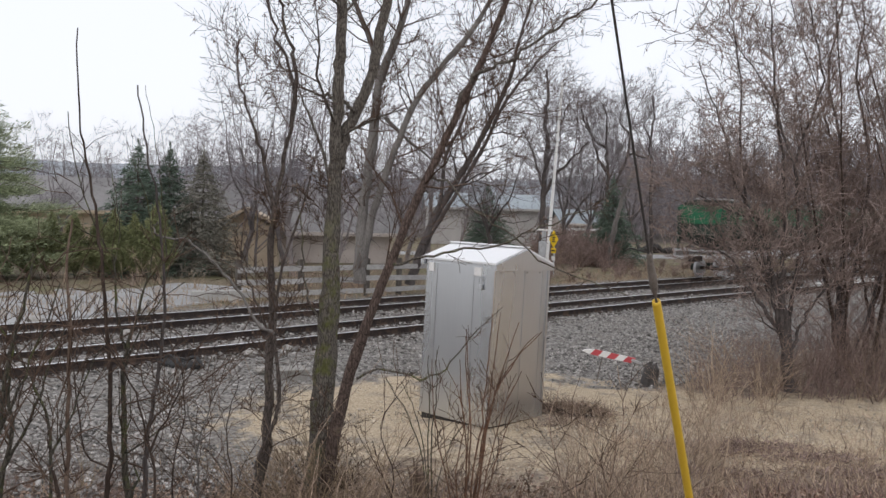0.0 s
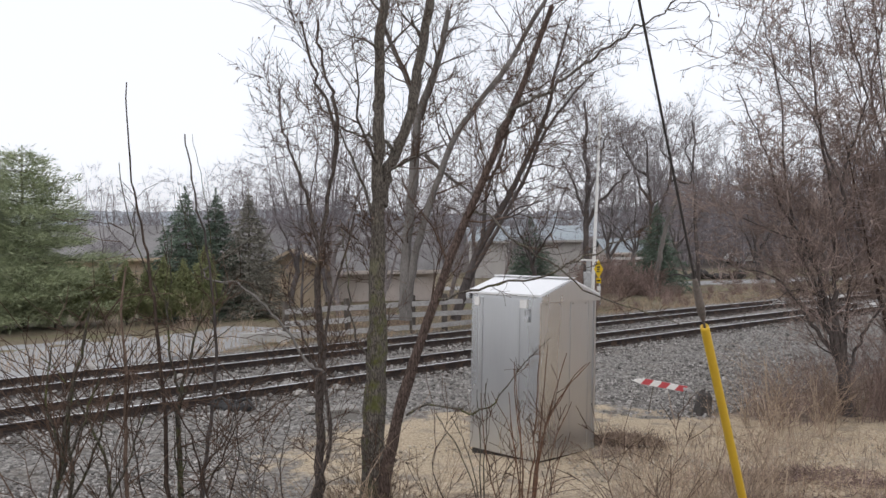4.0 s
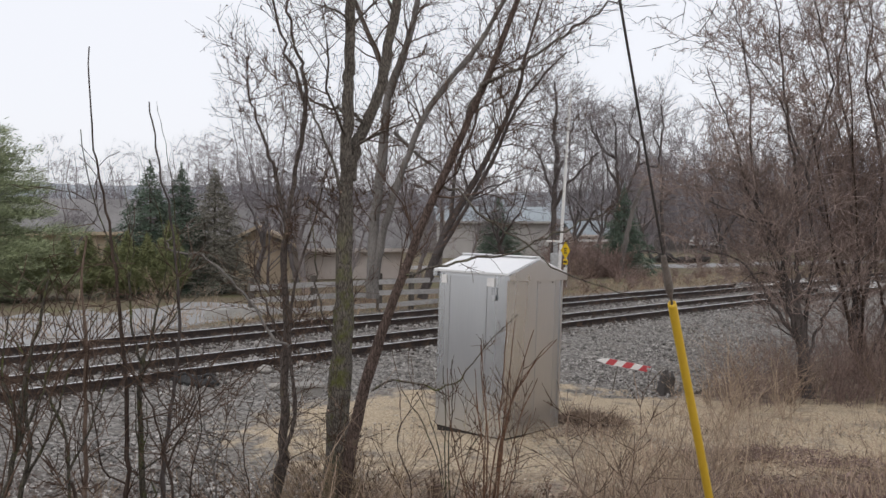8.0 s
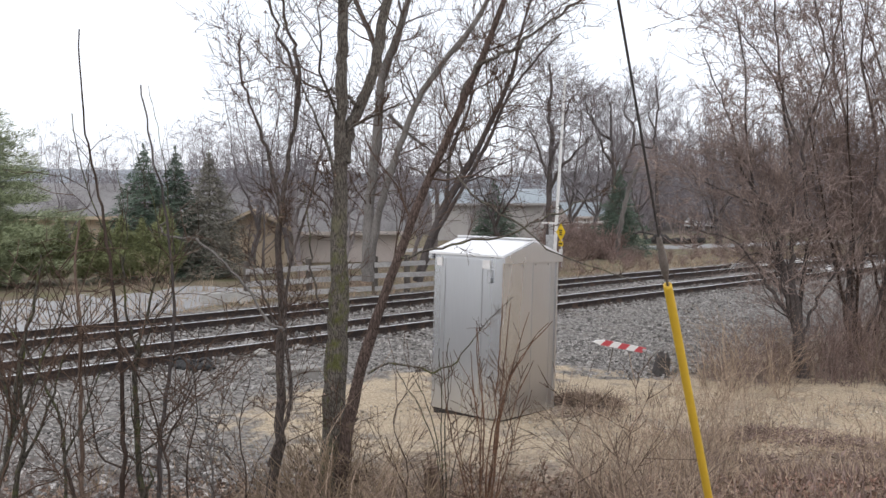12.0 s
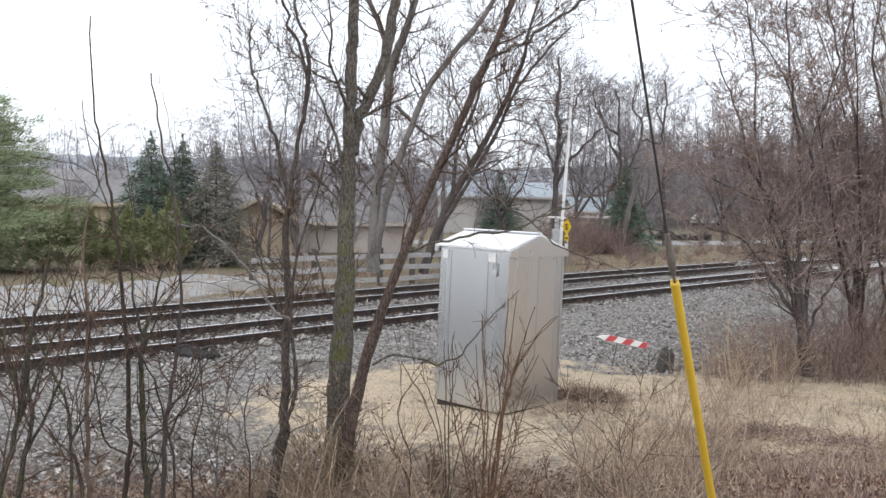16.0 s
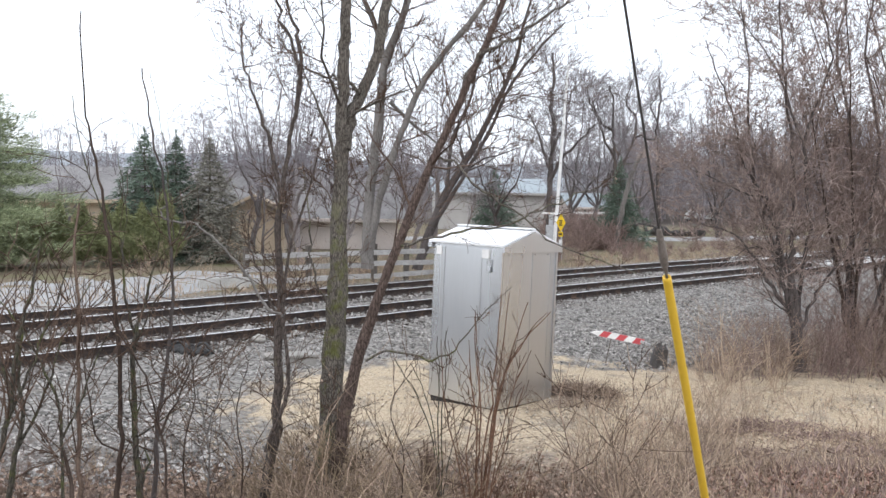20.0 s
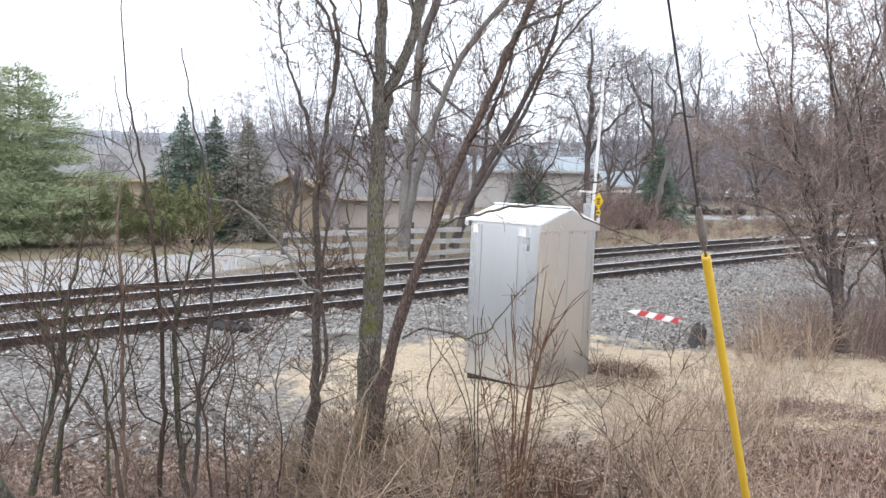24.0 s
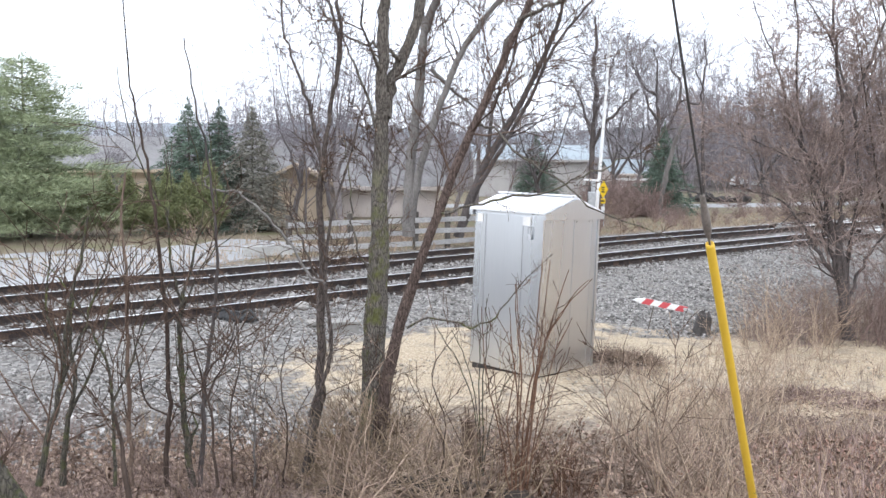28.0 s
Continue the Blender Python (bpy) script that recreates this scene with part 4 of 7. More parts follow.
house(pose(-9.0, 41.5, -0.1, 0, 0, 8), 2.9, 3.2, 1.75, 0.95, M["siding_tan"], M["siding_tan"], "small tan gabled shed among bare trees", (), ridge_along=False, door=False)
house(pose(-7.8, 46, -0.1, 0, 0, 12), 11, 8, 1.5, 2.6, M["siding_grey"], M["roof_shingle"], "low grey house with a large shingle roof", (), door=False)


def parked_car(m, paint, label):
    car = thing("parked_car", m, label, "car")
    body = prism([(-2.1, 0.3), (2.1, 0.3), (2.15, 0.75), (1.1, 0.9), (0.5, 1.4), (-1.2, 1.42), (-1.9, 0.92), (-2.15, 0.8)], 1.7)
    part("body", body, paint, car)
    part("side_glass", prism([(-1.55, 0.93), (0.9, 0.93), (0.42, 1.33), (-1.15, 1.35)], 1.72), M["glass"], car)
    for x in (-1.35, 1.35):
        for y in (-0.8, 0.8):
            wh = part("wheel", rod((x, y - 0.1, 0.32), (x, y + 0.1, 0.32), 0.32, n=16), M["tyre"], car)
            part("rim", rod((x, y - 0.105, 0.32), (x, y + 0.105, 0.32), 0.2, n=12), M["galvanised"], wh)


parked_car(pose(44, 150, gz(44, 150), 0, 0, 15), M["car_paint"], "silver parked car on the far street")
parked_car(pose(52, 152, gz(52, 152), 0, 0, 10), M["white"], "white parked car on the far street")
parked_car(pose(32.8, 111, gz(32.8, 111), 0, 0, 33), M["white"], "white parked car behind the brush")


# ---------- evergreens ----------
def conifer(name, h, radius, mat, seed, bare=0.04, count=6500, blade=0.3, width=0.045, droop=0.25, layers=30, plume=1.0, soft=False, trunk_r=0.1):
    """Meshes of an evergreen: a tapered trunk, and a crown of drooping sprays in uneven whorls."""
    rng = np.random.default_rng(seed)
    w = Wood(seed)
    w.limb(trunk_r, 0.01, (0, 0, -0.2), (0.02, 0.01, h * 0.4), (0, 0.03, h * 0.75), (0, 0, h * 0.99))
    B, T = [], []
    per = count // layers
    for k in range(layers):
        f = bare + (1 - bare) * (k + rng.uniform(0, 0.6)) / layers
        R = radius * (1 - f) ** (1.0 if not soft else 0.48) * rng.uniform(0.8, 1.12) + 0.04
        if soft and f < 0.15:
            R *= 0.85 + f
        arms = rng.integers(6, 10) if not soft else rng.integers(5, 8)
        n = max(6, int(per * (0.1 + 1.75 * (1 - f)) / arms))
        for a in rng.uniform(0, 2 * np.pi) + np.arange(arms) * 2 * np.pi / arms + rng.normal(0, 0.22, arms):
            L = R * rng.uniform(0.5, 1.2)
            z0 = h * f
            rise = (0.35 if soft else 0.1) * rng.uniform(0.3, 1.2)
            tip = np.array([np.cos(a) * L, np.sin(a) * L, -droop * L + rise * L])
            w.add([Vector((0, 0, z0)), Vector(tip * 0.5 + (0, 0, z0 + 0.04 * L)), Vector(tip + (0, 0, z0))], [0.022, 0.012, 0.004], 3)
            u = rng.uniform(0.12, 1.0, n) ** 0.7
            base = tip[None] * u[:, None] + np.array([0, 0, z0])
            base[:, 2] += 0.05 * L * np.sin(u * np.pi)
            out = np.array([np.cos(a), np.sin(a), 0.0])
            sidev = np.array([-np.sin(a), np.cos(a), 0.0])
            sp = (0.1 + 0.32 * L * (1 - u * 0.6)) * plume * 0.5
            base += sidev[None] * (rng.normal(0, 1, n) * sp)[:, None]
            base[:, 2] += rng.normal(0, 0.05 if not soft else 0.11, n)
            dirs = out[None] * rng.uniform(0.2, 1.0, (n, 1)) + sidev[None] * rng.normal(0, 0.7, (n, 1)) + np.array([0, 0, 1.0]) * rng.normal(-0.18 if not soft else 0.3, 0.35, (n, 1))
            dirs /= np.linalg.norm(dirs, axis=1, keepdims=True)
            B.append(base)
            T.append(base + dirs * (blade * (1.0 if soft else 1.1 - 0.7 * f * f) * rng.uniform(0.5, 1.2, (n, 1))))
    # leader
    nb = 60
    zb = h * rng.uniform(0.9, 1.03, nb)
    base = np.stack([rng.normal(0, 0.02, nb), rng.normal(0, 0.02, nb), zb], -1)
    B.append(base)
    T.append(base + np.stack([rng.normal(0, 0.06, nb), rng.normal(0, 0.06, nb), rng.uniform(0.05, 0.2, nb)], -1))
    B, T = np.concatenate(B), np.concatenate(T)
    v, f = blades(B, T, width * rng.uniform(0.6, 1.3, len(B)), rng)
    return w.mesh(name + "_trunk", M["bark_grey"]), quads(name + "_crown", v, f, mat)


def plant(name, meshes, x, y, size, turn, label, category, group="", z=None, lean=0.0):
    ob = thing(name, pose(x, y, gz(x, y) if z is None else z, 0, lean, turn) @ Matrix.Scale(size, 4), label, category, group)
    for nm, me in zip(("trunk", "crown"), meshes):
        if me:
            link(nm, me, ob)
    return ob


spruce_a = conifer("spruce", 5.6, 2.95, M["needle_spruce"], 21, count=15000, blade=0.32, width=0.021, layers=36)
spruce_b = conifer("spruce", 5.6, 2.7, M["needle_spruce"], 22, count=14000, blade=0.32, width=0.021, droop=0.35, layers=34)
spruce_c = conifer("spruce", 5.6, 2.6, M["needle_brown"], 23, count=13500, blade=0.3, width=0.02, droop=0.3, layers=34)
plant("spruce_tree", spruce_a, -12.2, 35.8, 0.95, 20, "dark green spruce in a row behind the road", "tree", "row of spruces")
plant("spruce_tree", spruce_b, -11.15, 36.6, 0.94, 80, "dark green spruce in a row behind the road", "tree", "row of spruces")
plant("spruce_tree", spruce_c, -9.7, 36.4, 0.93, 200, "thin browning spruce in a row behind the road", "tree", "row of spruces")
plant("spruce_tree", spruce_a, 3.5, 60.0, 0.88, 140, "small green spruce before the grey house", "tree")
plant("spruce_tree", spruce_b, 10.5, 52.0, 0.93, 260, "blue-green spruce beyond the railway", "tree")
pine_a = conifer("pine", 7.4, 4.6, M["needle_pine"], 31, count=68000, blade=0.3, width=0.014, droop=0.16, layers=32, plume=1.4, soft=True, bare=0.015, trunk_r=0.16)
plant("pine_tree", pine_a, -17.1, 32.0, 0.9, 40, "broad soft yellow-green pine beside the road", "tree")
plant("pine_tree", pine_a, -18.6, 31.2, 0.72, 290, "broad soft yellow-green pine beside the road", "tree")
plant("pine_tree", pine_a, -22.9, 30.5, 0.9, 170, "broad soft yellow-green pine beside the road", "tree")
cedar = conifer("cedar", 2.4, 0.6, M["needle_cedar"], 41, count=11000, blade=0.2, width=0.012, droop=-1.3, layers=24, trunk_r=0.05)
for i, (x, y, k) in enumerate(((-10.7, 33.6, 1.2), (-11.5, 33.4, 1.0), (-12.2, 33.2, 1.05), (-12.9, 33.5, 0.95), (-13.6, 33.0, 1.0), (-14.4, 32.8, 1.0), (-15.2, 32.6, 0.95), (-16.1, 32.4, 0.9))):
    plant("cedar_shrub", cedar, x, y, k, i * 67, "olive green upright cedar shrub in a hedge", "shrub", "cedar hedge")


# ---------- bare trees ----------
def bare_tree(seed, h, trunks=1, spread=0.8, levels=3, kids=(4, 6), fork=0.35, r=0.14, up=0.35, floor=0.006, limbs=9):
    """Trunk and crown meshes of a leafless tree with uneven limbs."""
    w = Wood(seed)
    rng = w.rng
    for k in range(trunks):
        a = rng.uniform(0, 6.28)
        lean = 0.06 if trunks == 1 else 0.28
        top = Vector((math.cos(a) * h * lean, math.sin(a) * h * lean, h * rng.uniform(0.8, 1.0)))
        mid = top * 0.5 + Vector((rng.gauss(0, 0.25), rng.gauss(0, 0.25), 0))
        st = Vector((math.cos(a), math.sin(a), 0)) * (0.12 if trunks > 1 else 0)
        rr = r * rng.uniform(0.7, 1.1)
        path = w.limb(rr, 0.012, st - Vector((0, 0, 0.3)), st + Vector((0, 0, h * 0.15)), mid, top, sides=8, wiggle=0.03)
        pts, rad = path
        for _ in range(limbs):
            f = rng.uniform(fork, 0.97) * (len(pts) - 1)
            i = min(int(f), len(pts) - 2)
            p = pts[i].lerp(pts[i + 1], f - i)
            ang = rng.uniform(0, 6.28)
            d = Vector((math.cos(ang) * spread, math.sin(ang) * spread, rng.uniform(0.35, 1.0))).normalized()
            w.grow(p, d, h * rng.uniform(0.25, 0.5) * (1.25 - f / len(pts)), rad[i] * rng.uniform(0.35, 0.6), levels, up, kids, 0.75, floor)
    return w


def split(w, limit, bark, twig, name):
    """Thick wood as the trunk, thin wood as the crown."""
    a, b = Wood(0), Wood(0)
    for p in w.paths:
        (a if p[1][0] > limit else b).paths.append(p)
    return [k.mesh(name + end, mat) if k.paths else None for k, end, mat in ((a, "_trunk", bark), (b, "_crown", twig))]


def spread_tree(seed, h, r=0.16, floor=0.008):
    """A leafless tree whose trunk divides low into arching limbs with a wide round crown."""
    w = Wood(seed)
    rng = w.rng
    top = Vector((rng.gauss(0, 0.4), rng.gauss(0, 0.4), h * rng.choice((0.12, 0.2, 0.3, 0.42, 0.36)) * rng.uniform(0.85, 1.15)))
    r *= rng.uniform(0.75, 1.15)
    pts, rad = w.limb(r, r * 0.72, (0, 0, -0.3), top * 0.5 + Vector((rng.gauss(0, 0.08), 0, 0)), top, sides=8, wiggle=0.02)
    n = rng.randint(3, 5)
    a0 = rng.uniform(0, 6.28)
    for k in range(n):
        a = a0 + k * 6.28 / n + rng.gauss(0, 0.3)
        out = rng.uniform(0.16, 0.42) if k else 0.06
        tip = Vector((math.cos(a) * h * out, math.sin(a) * h * out, h * rng.uniform(0.78, 1.0)))
        mid = top.lerp(tip, 0.5) + Vector((math.cos(a) * h * 0.05, math.sin(a) * h * 0.05, -h * 0.02))
        p = w.limb(r * rng.uniform(0.4, 0.62), 0.012, top - Vector((0, 0, 0.1)), top.lerp(mid, 0.5), mid, tip, sides=6, wiggle=0.06)
        w.shoots(p, 13, h * 0.25, 2, 0.15, 1.0, up=0.12, spread=1.1, thick=0.4, floor=floor, bend=0.22, kids=(4, 6))
    w.shoots((pts, rad), 3, h * 0.2, 1, 0.6, 1.0, up=0.2, thick=0.2, floor=floor)
    return w


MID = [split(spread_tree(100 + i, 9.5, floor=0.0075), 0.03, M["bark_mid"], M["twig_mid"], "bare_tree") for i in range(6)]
# the same trees again in lighter colours, as if behind haze
HAZED = [split(spread_tree(100 + i, 9.5), 0.03, M["bark_far_haze"], M["twig_far_haze"], "bare_tree") for i in range(6)]
SLIM = [split(bare_tree(120 + i, 9.5, 1, 0.7, 2, (3, 4), 0.25, 0.12, 0.3, 0.008, 14), 0.03, M["bark_far_haze"], M["twig_far_haze"], "bare_tree") for i in range(3)]

# trees beyond the railway: place, size, turn
for i, (x, y, k) in enumerate((
        (-8.6, 39.5, 0.85), (-6.0, 37.0, 1.0), (-6.9, 41.0, 1.0), (-4.9, 41.0, 0.85), (-4.2, 35.5, 0.65), (-1.6, 46.0, 0.95), (-0.5, 56.0, 1.0),
        (3.4, 50.0, 0.85), (10.4, 68.0, 1.4), (-11.5, 46.0, 0.72), (10.2, 62.0, 1.2), (14.2, 70.0, 1.2),
        (-19.0, 55.0, 0.78), (-15.5, 50.0, 0.72), (-25.0, 58.0, 0.78), (-12.0, 52.0, 0.88), (21.5, 68.0, 1.2), (25.0, 64.0, 1.15), (-29, 62, 0.8), (28, 80, 1.2), (33, 85, 1.2), (18.5, 78, 1.3), (-21.5, 50, 0.66))):
    plant("bare_tree", (HAZED if x < 2 else MID)[(i * 2 + i // 5) % 6], x, y, k * 1.08, i * 77, "leafless grey-brown tree beyond the railway", "tree", "bare trees")
for i, (x, y, k) in enumerate(((-7.6, 37.0, 0.75), (-3.3, 42.0, 0.9), (1.4, 50.0, 0.8), (-17.5, 60.0, 0.85), (13.4, 64.0, 1.1), (23.0, 72.0, 1.2))):
    plant("bare_tree", SLIM[i % 3], x, y, k, i * 131, "slim leafless tree beyond the railway", "tree", "bare trees")

for i, (x, y, k) in enumerate(((-30.0, 75.0, 0.86), (-26.4, 73.0, 0.98), (-23.0, 76.0, 0.95), (-20.6, 72.0, 1.02), (-17.6, 75.0, 0.98))):
    plant("bare_tree", HAZED[(i * 3 + 1) % 6], x, y, k, i * 101, "leafless tree behind the spruces, greyed by painted haze", "tree", "bare trees")


def far_tree(seed, h, twigs=420):
    """Arrays of a far leafless tree: trunk and limbs as tubes, and a spray of fine twigs."""
    w = bare_tree(seed, h, 1, 0.8, 0, (0, 0), 0.15, 0.15, 0.35, 0.03, 16)
    w.paths = [(p, q, 4 if k == 0 else 3) for k, (p, q, _) in enumerate(w.paths)]
    v, f = w.arrays()
    r = np.random.default_rng(seed)
    B, T = [], []
    for _ in range(twigs):
        pts = w.paths[r.integers(1, len(w.paths))][0]
        i = r.integers(0, len(pts) - 1)
        p = np.array(pts[i].lerp(pts[i + 1], r.random()))
        t = np.array((pts[i + 1] - pts[i]).normalized())
        d = t + r.normal(0, 0.6, 3) + (0, 0, 0.25)
        d /= np.linalg.norm(d)
        e = p + d * h * r.uniform(0.05, 0.14)
        B.append(p)
        T.append(e)
        for _ in range(2):
            q = p + (e - p) * r.uniform(0.3, 0.9)
            dd = d + r.normal(0, 0.6, 3)
            B.append(q)
            T.append(q + dd / np.linalg.norm(dd) * h * r.uniform(0.03, 0.07))
    bv, bf = blades(np.array(B), np.array(T), np.full(len(B), 0.027), r)
    return np.concatenate([v, bv]), np.concatenate([f, bf + len(v)])


def far_woods(name, places, seed, label, size=1.0, mat="twig_far_haze"):
    """A far wood of leafless trees as one stuff."""
    rng = random.Random(seed)
    kinds = [far_tree(300 + 10 * seed + i, 13.0, 210) for i in range(6)]
    V, F, base = [], [], 0
    for x, y in places:
        v, f = kinds[rng.randrange(6)]
        k, a = rng.uniform(0.7, 1.2) * size, rng.uniform(0, 6.28)
        c, s = math.cos(a) * k, math.sin(a) * k
        V.append(np.stack([v[:, 0] * c - v[:, 1] * s + x, v[:, 0] * s + v[:, 1] * c + y, v[:, 2] * k + gz(x, y)], -1))
        F.append(f + base)
        base += len(v)
    return tagged(link(name, quads(name, np.concatenate(V), np.concatenate(F), M[mat])), label, "woods", kind="stuff")


def wood_places(seed, count, r0, r1, a0, a1):
    rng, out = random.Random(seed), []
    while len(out) < count:
        r, a = rng.uniform(r0, r1), radians(rng.uniform(a0, a1))
        x, y = r * math.sin(a), r * math.cos(a)
        s = TD.x * x + TD.y * y
        if TN.x * x + TN.y * y - RAIL - BEND * s * s > 14:
            out.append((x, y))
    return out


# the woods' twig colours carry the haze of distance
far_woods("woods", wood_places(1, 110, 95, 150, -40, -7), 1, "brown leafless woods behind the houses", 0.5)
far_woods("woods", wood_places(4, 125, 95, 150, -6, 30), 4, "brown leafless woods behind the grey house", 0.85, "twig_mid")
far_woods("woods", wood_places(2, 240, 108, 180, 11, 46), 2, "dense dark leafless woods on the rising hillside", 1.0, "twig_hill_haze")
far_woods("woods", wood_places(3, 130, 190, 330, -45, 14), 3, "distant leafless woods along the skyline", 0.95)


# ---------- the trees in front ----------
def stand(name, wood, limit, bark, twig, label, category="tree", group="", leaves=0.0):
    """Moves a tree's wood to its foot, and makes it a thing with trunk and crown."""
    low = min((p[0][0] for p in wood.paths), key=lambda v: v.z)
    foot = Vector((low.x, low.y, gz(low.x, low.y)))
    for i, (pts, rad, sides) in enumerate(wood.paths):
        wood.paths[i] = ([v - foot for v in pts], rad, sides)
    ob = thing(name, Matrix.Translation(foot), label, category, group)
    side, fine = Wood(0), Wood(0)
    for i, path in enumerate(wood.paths):
        if i in wood.main:
            one = Wood(0)
            one.paths.append(path)
            link("trunk" if i == wood.main[0] else "branch", one.mesh(name + "_branch", bark), ob)
        else:
            (side if path[1][0] > limit else fine).paths.append(path)
    for nm, k, mat in (("side_wood", side, bark), ("crown", fine, twig)):
        if k.paths:
            tagged(link(nm, k.mesh(name + "_" + nm, mat), ob), kind="stuff")
    if leaves:
        r = np.random.default_rng(len(wood.paths))
        tips = np.array([tuple(p[0][-1]) for p in wood.paths if p[1][-1] < 0.0035])
        tips = np.repeat(tips[r.random(len(tips)) < leaves], 2, axis=0)
        hang = r.normal(0, 0.012, tips.shape) + np.array([0, 0, -0.022])
        v, f = blades(tips, tips + hang, r.uniform(0.003, 0.008, len(tips)), r)
        tagged(link("foliage", quads("seed", v, f, M["leaf_dead"]), ob), kind="stuff")
    return ob


# mossy tree with two upright stems and a leaning reddish one
w = Wood(51)
a = w.limb(0.13, 0.05, (-0.95, 7.15, -0.04), (-0.94, 7.19, 0.38), (-0.91, 7.24, 0.94), (-0.90, 7.29, 1.51), (-0.88, 7.33, 1.98), (-0.88, 7.37, 2.45), (-0.87, 7.41, 2.88), (-0.84, 7.45, 3.29), sides=14, wiggle=0.006)
b = w.limb(0.056, 0.04, (-0.86, 7.42, 3.08), (-0.85, 7.39, 3.36), (-0.85, 7.38, 3.78), (-0.83, 7.36, 4.15), (-0.80, 7.35, 4.65), (-0.75, 7.35, 5.34), sides=10)
w.shoots(b, 6, 1.1, 2, 0.1, 1.0)
b = w.limb(0.054, 0.036, (-0.84, 7.42, 3.1), (-0.79, 7.47, 3.39), (-0.71, 7.51, 3.58), (-0.58, 7.57, 3.95), (-0.49, 7.63, 4.40), (-0.43, 7.68, 4.84), (-0.30, 7.76, 5.49), sides=10)
w.shoots(b, 6, 1.1, 2, 0.2, 1.0)
b = w.limb(0.011, 0.0035, (-0.61, 7.03, 1.37), (-0.41, 6.94, 1.47), (-0.11, 6.84, 1.43), (0.11, 6.74, 1.52), (0.30, 6.66, 1.78), (0.53, 6.57, 2.04), sides=5)
w.shoots(b, 7, 0.25, 1)
b = w.limb(0.0125, 0.004, (-0.38, 6.99, 2.30), (-0.19, 6.86, 2.35), (0.07, 6.74, 2.42), (0.41, 6.61, 2.49), (0.66, 6.49, 2.59), (0.91, 6.37, 2.71), (1.11, 6.24, 2.80), (1.32, 6.12, 2.96), sides=5)
w.shoots(b, 10, 0.35, 1)
b = w.limb(0.012, 0.0035, (-0.13, 7.03, 3.00), (0.07, 6.88, 2.98), (0.29, 6.72, 2.77), (0.58, 6.55, 2.57), (0.84, 6.39, 2.38), (1.12, 6.23, 2.27), (1.41, 6.08, 2.17), sides=5)
w.shoots(b, 9, 0.3, 1)
b = w.limb(0.012, 0.004, (-0.90, 7.16, 1.71), (-1.03, 7.12, 2.00), (-1.08, 7.09, 2.32), (-1.09, 7.06, 2.69), (-1.15, 7.03, 2.91), sides=5)
b = w.limb(0.018, 0.004, (-0.86, 7.32, 2.79), (-0.96, 7.42, 3.17), (-1.09, 7.51, 3.51), (-1.21, 7.60, 3.76), (-1.32, 7.69, 3.94), sides=5)
w.shoots(b, 8, 0.6, 1)
b = w.limb(0.02, 0.005, (0.15, 6.91, 3.57), (0.25, 6.85, 3.78), (0.40, 6.78, 3.86), (0.52, 6.71, 3.91), (0.73, 6.64, 4.06), (0.89, 6.57, 4.16), (1.12, 6.50, 4.31), (1.39, 6.44, 4.46), (1.66, 6.37, 4.66), sides=6)
w.shoots(b, 22, 0.5, 1, 0.3, 1.0)
b = w.limb(0.02, 0.005, (-0.70, 7.46, 3.58), (-0.90, 7.52, 3.71), (-1.10, 7.58, 3.75), (-1.28, 7.63, 3.88), (-1.47, 7.70, 4.11), sides=6)
w.shoots(b, 10, 0.5, 1)
w.shoots(a, 8, 0.6, 2, 0.4, 0.95, up=0.25, thick=0.08, floor=0.003)
w.shoots(a, 12, 0.5, 2, 0.0, 0.25, up=0.3, thick=0.05, floor=0.003)
for pts in (((1.6, 6.38, 4.6), (1.96, 6.33, 4.5), (1.89, 6.3, 4.24), (1.77, 6.3, 4.08), (1.62, 6.3, 4.03), (1.47, 6.3, 3.99)),
            ((1.39, 6.44, 4.46), (1.62, 6.32, 4.5), (1.7, 6.3, 4.3), (1.64, 6.3, 4.2), (1.44, 6.3, 4.21), (1.32, 6.3, 4.17)),
            ((1.66, 6.37, 4.66), (2.04, 6.32, 4.58), (2.01, 6.3, 4.22), (1.92, 6.3, 4.11), (1.81, 6.3, 3.98))):
    b = w.limb(0.0045, 0.002, *pts, sides=4, wiggle=0.01)
    w.shoots(b, 12, 0.16, 0, 0.1, 1.0, up=-0.4, thick=0.7, floor=0.0022)
stand("tree", w, 0.012, M["bark_mossy"], M["twig_brown"], "leafless mossy-barked tree with a forked trunk", leaves=0.1)

# leaning reddish tree grown against the mossy one
w = Wood(57)
c = w.limb(0.057, 0.02, (-0.88, 7.09, 0.25), (-0.79, 7.07, 0.86), (-0.66, 7.02, 1.43), (-0.48, 6.98, 1.98), (-0.21, 6.94, 2.70), (0.06, 6.90, 3.32), (0.31, 6.86, 3.89), (0.60, 6.82, 4.62), sides=10, wiggle=0.003)
w.shoots(c, 12, 1.1, 2, 0.4, 1.0)
stand("tree", w, 0.012, M["bark_lean"], M["twig_brown"], "leafless reddish-barked tree leaning away from the mossy one", leaves=0.1)

# pale tree beyond the fence, with a long diagonal limb
w = Wood(52)
a = w.limb(0.2, 0.12, (-2.31, 26.92, 0.48), (-2.29, 26.98, 1.46), (-2.24, 27.07, 3.03), (-1.99, 27.20, 5.30), (-1.84, 27.30, 6.96), sides=12, wiggle=0.02)
b = w.limb(0.15, 0.08, (-1.87, 27.29, 6.79), (-1.54, 27.34, 7.66), (-1.17, 27.40, 8.80), (-0.87, 27.48, 10.20), sides=8)
w.shoots(b, 10, 2.6, 2, thick=0.3, floor=0.007)
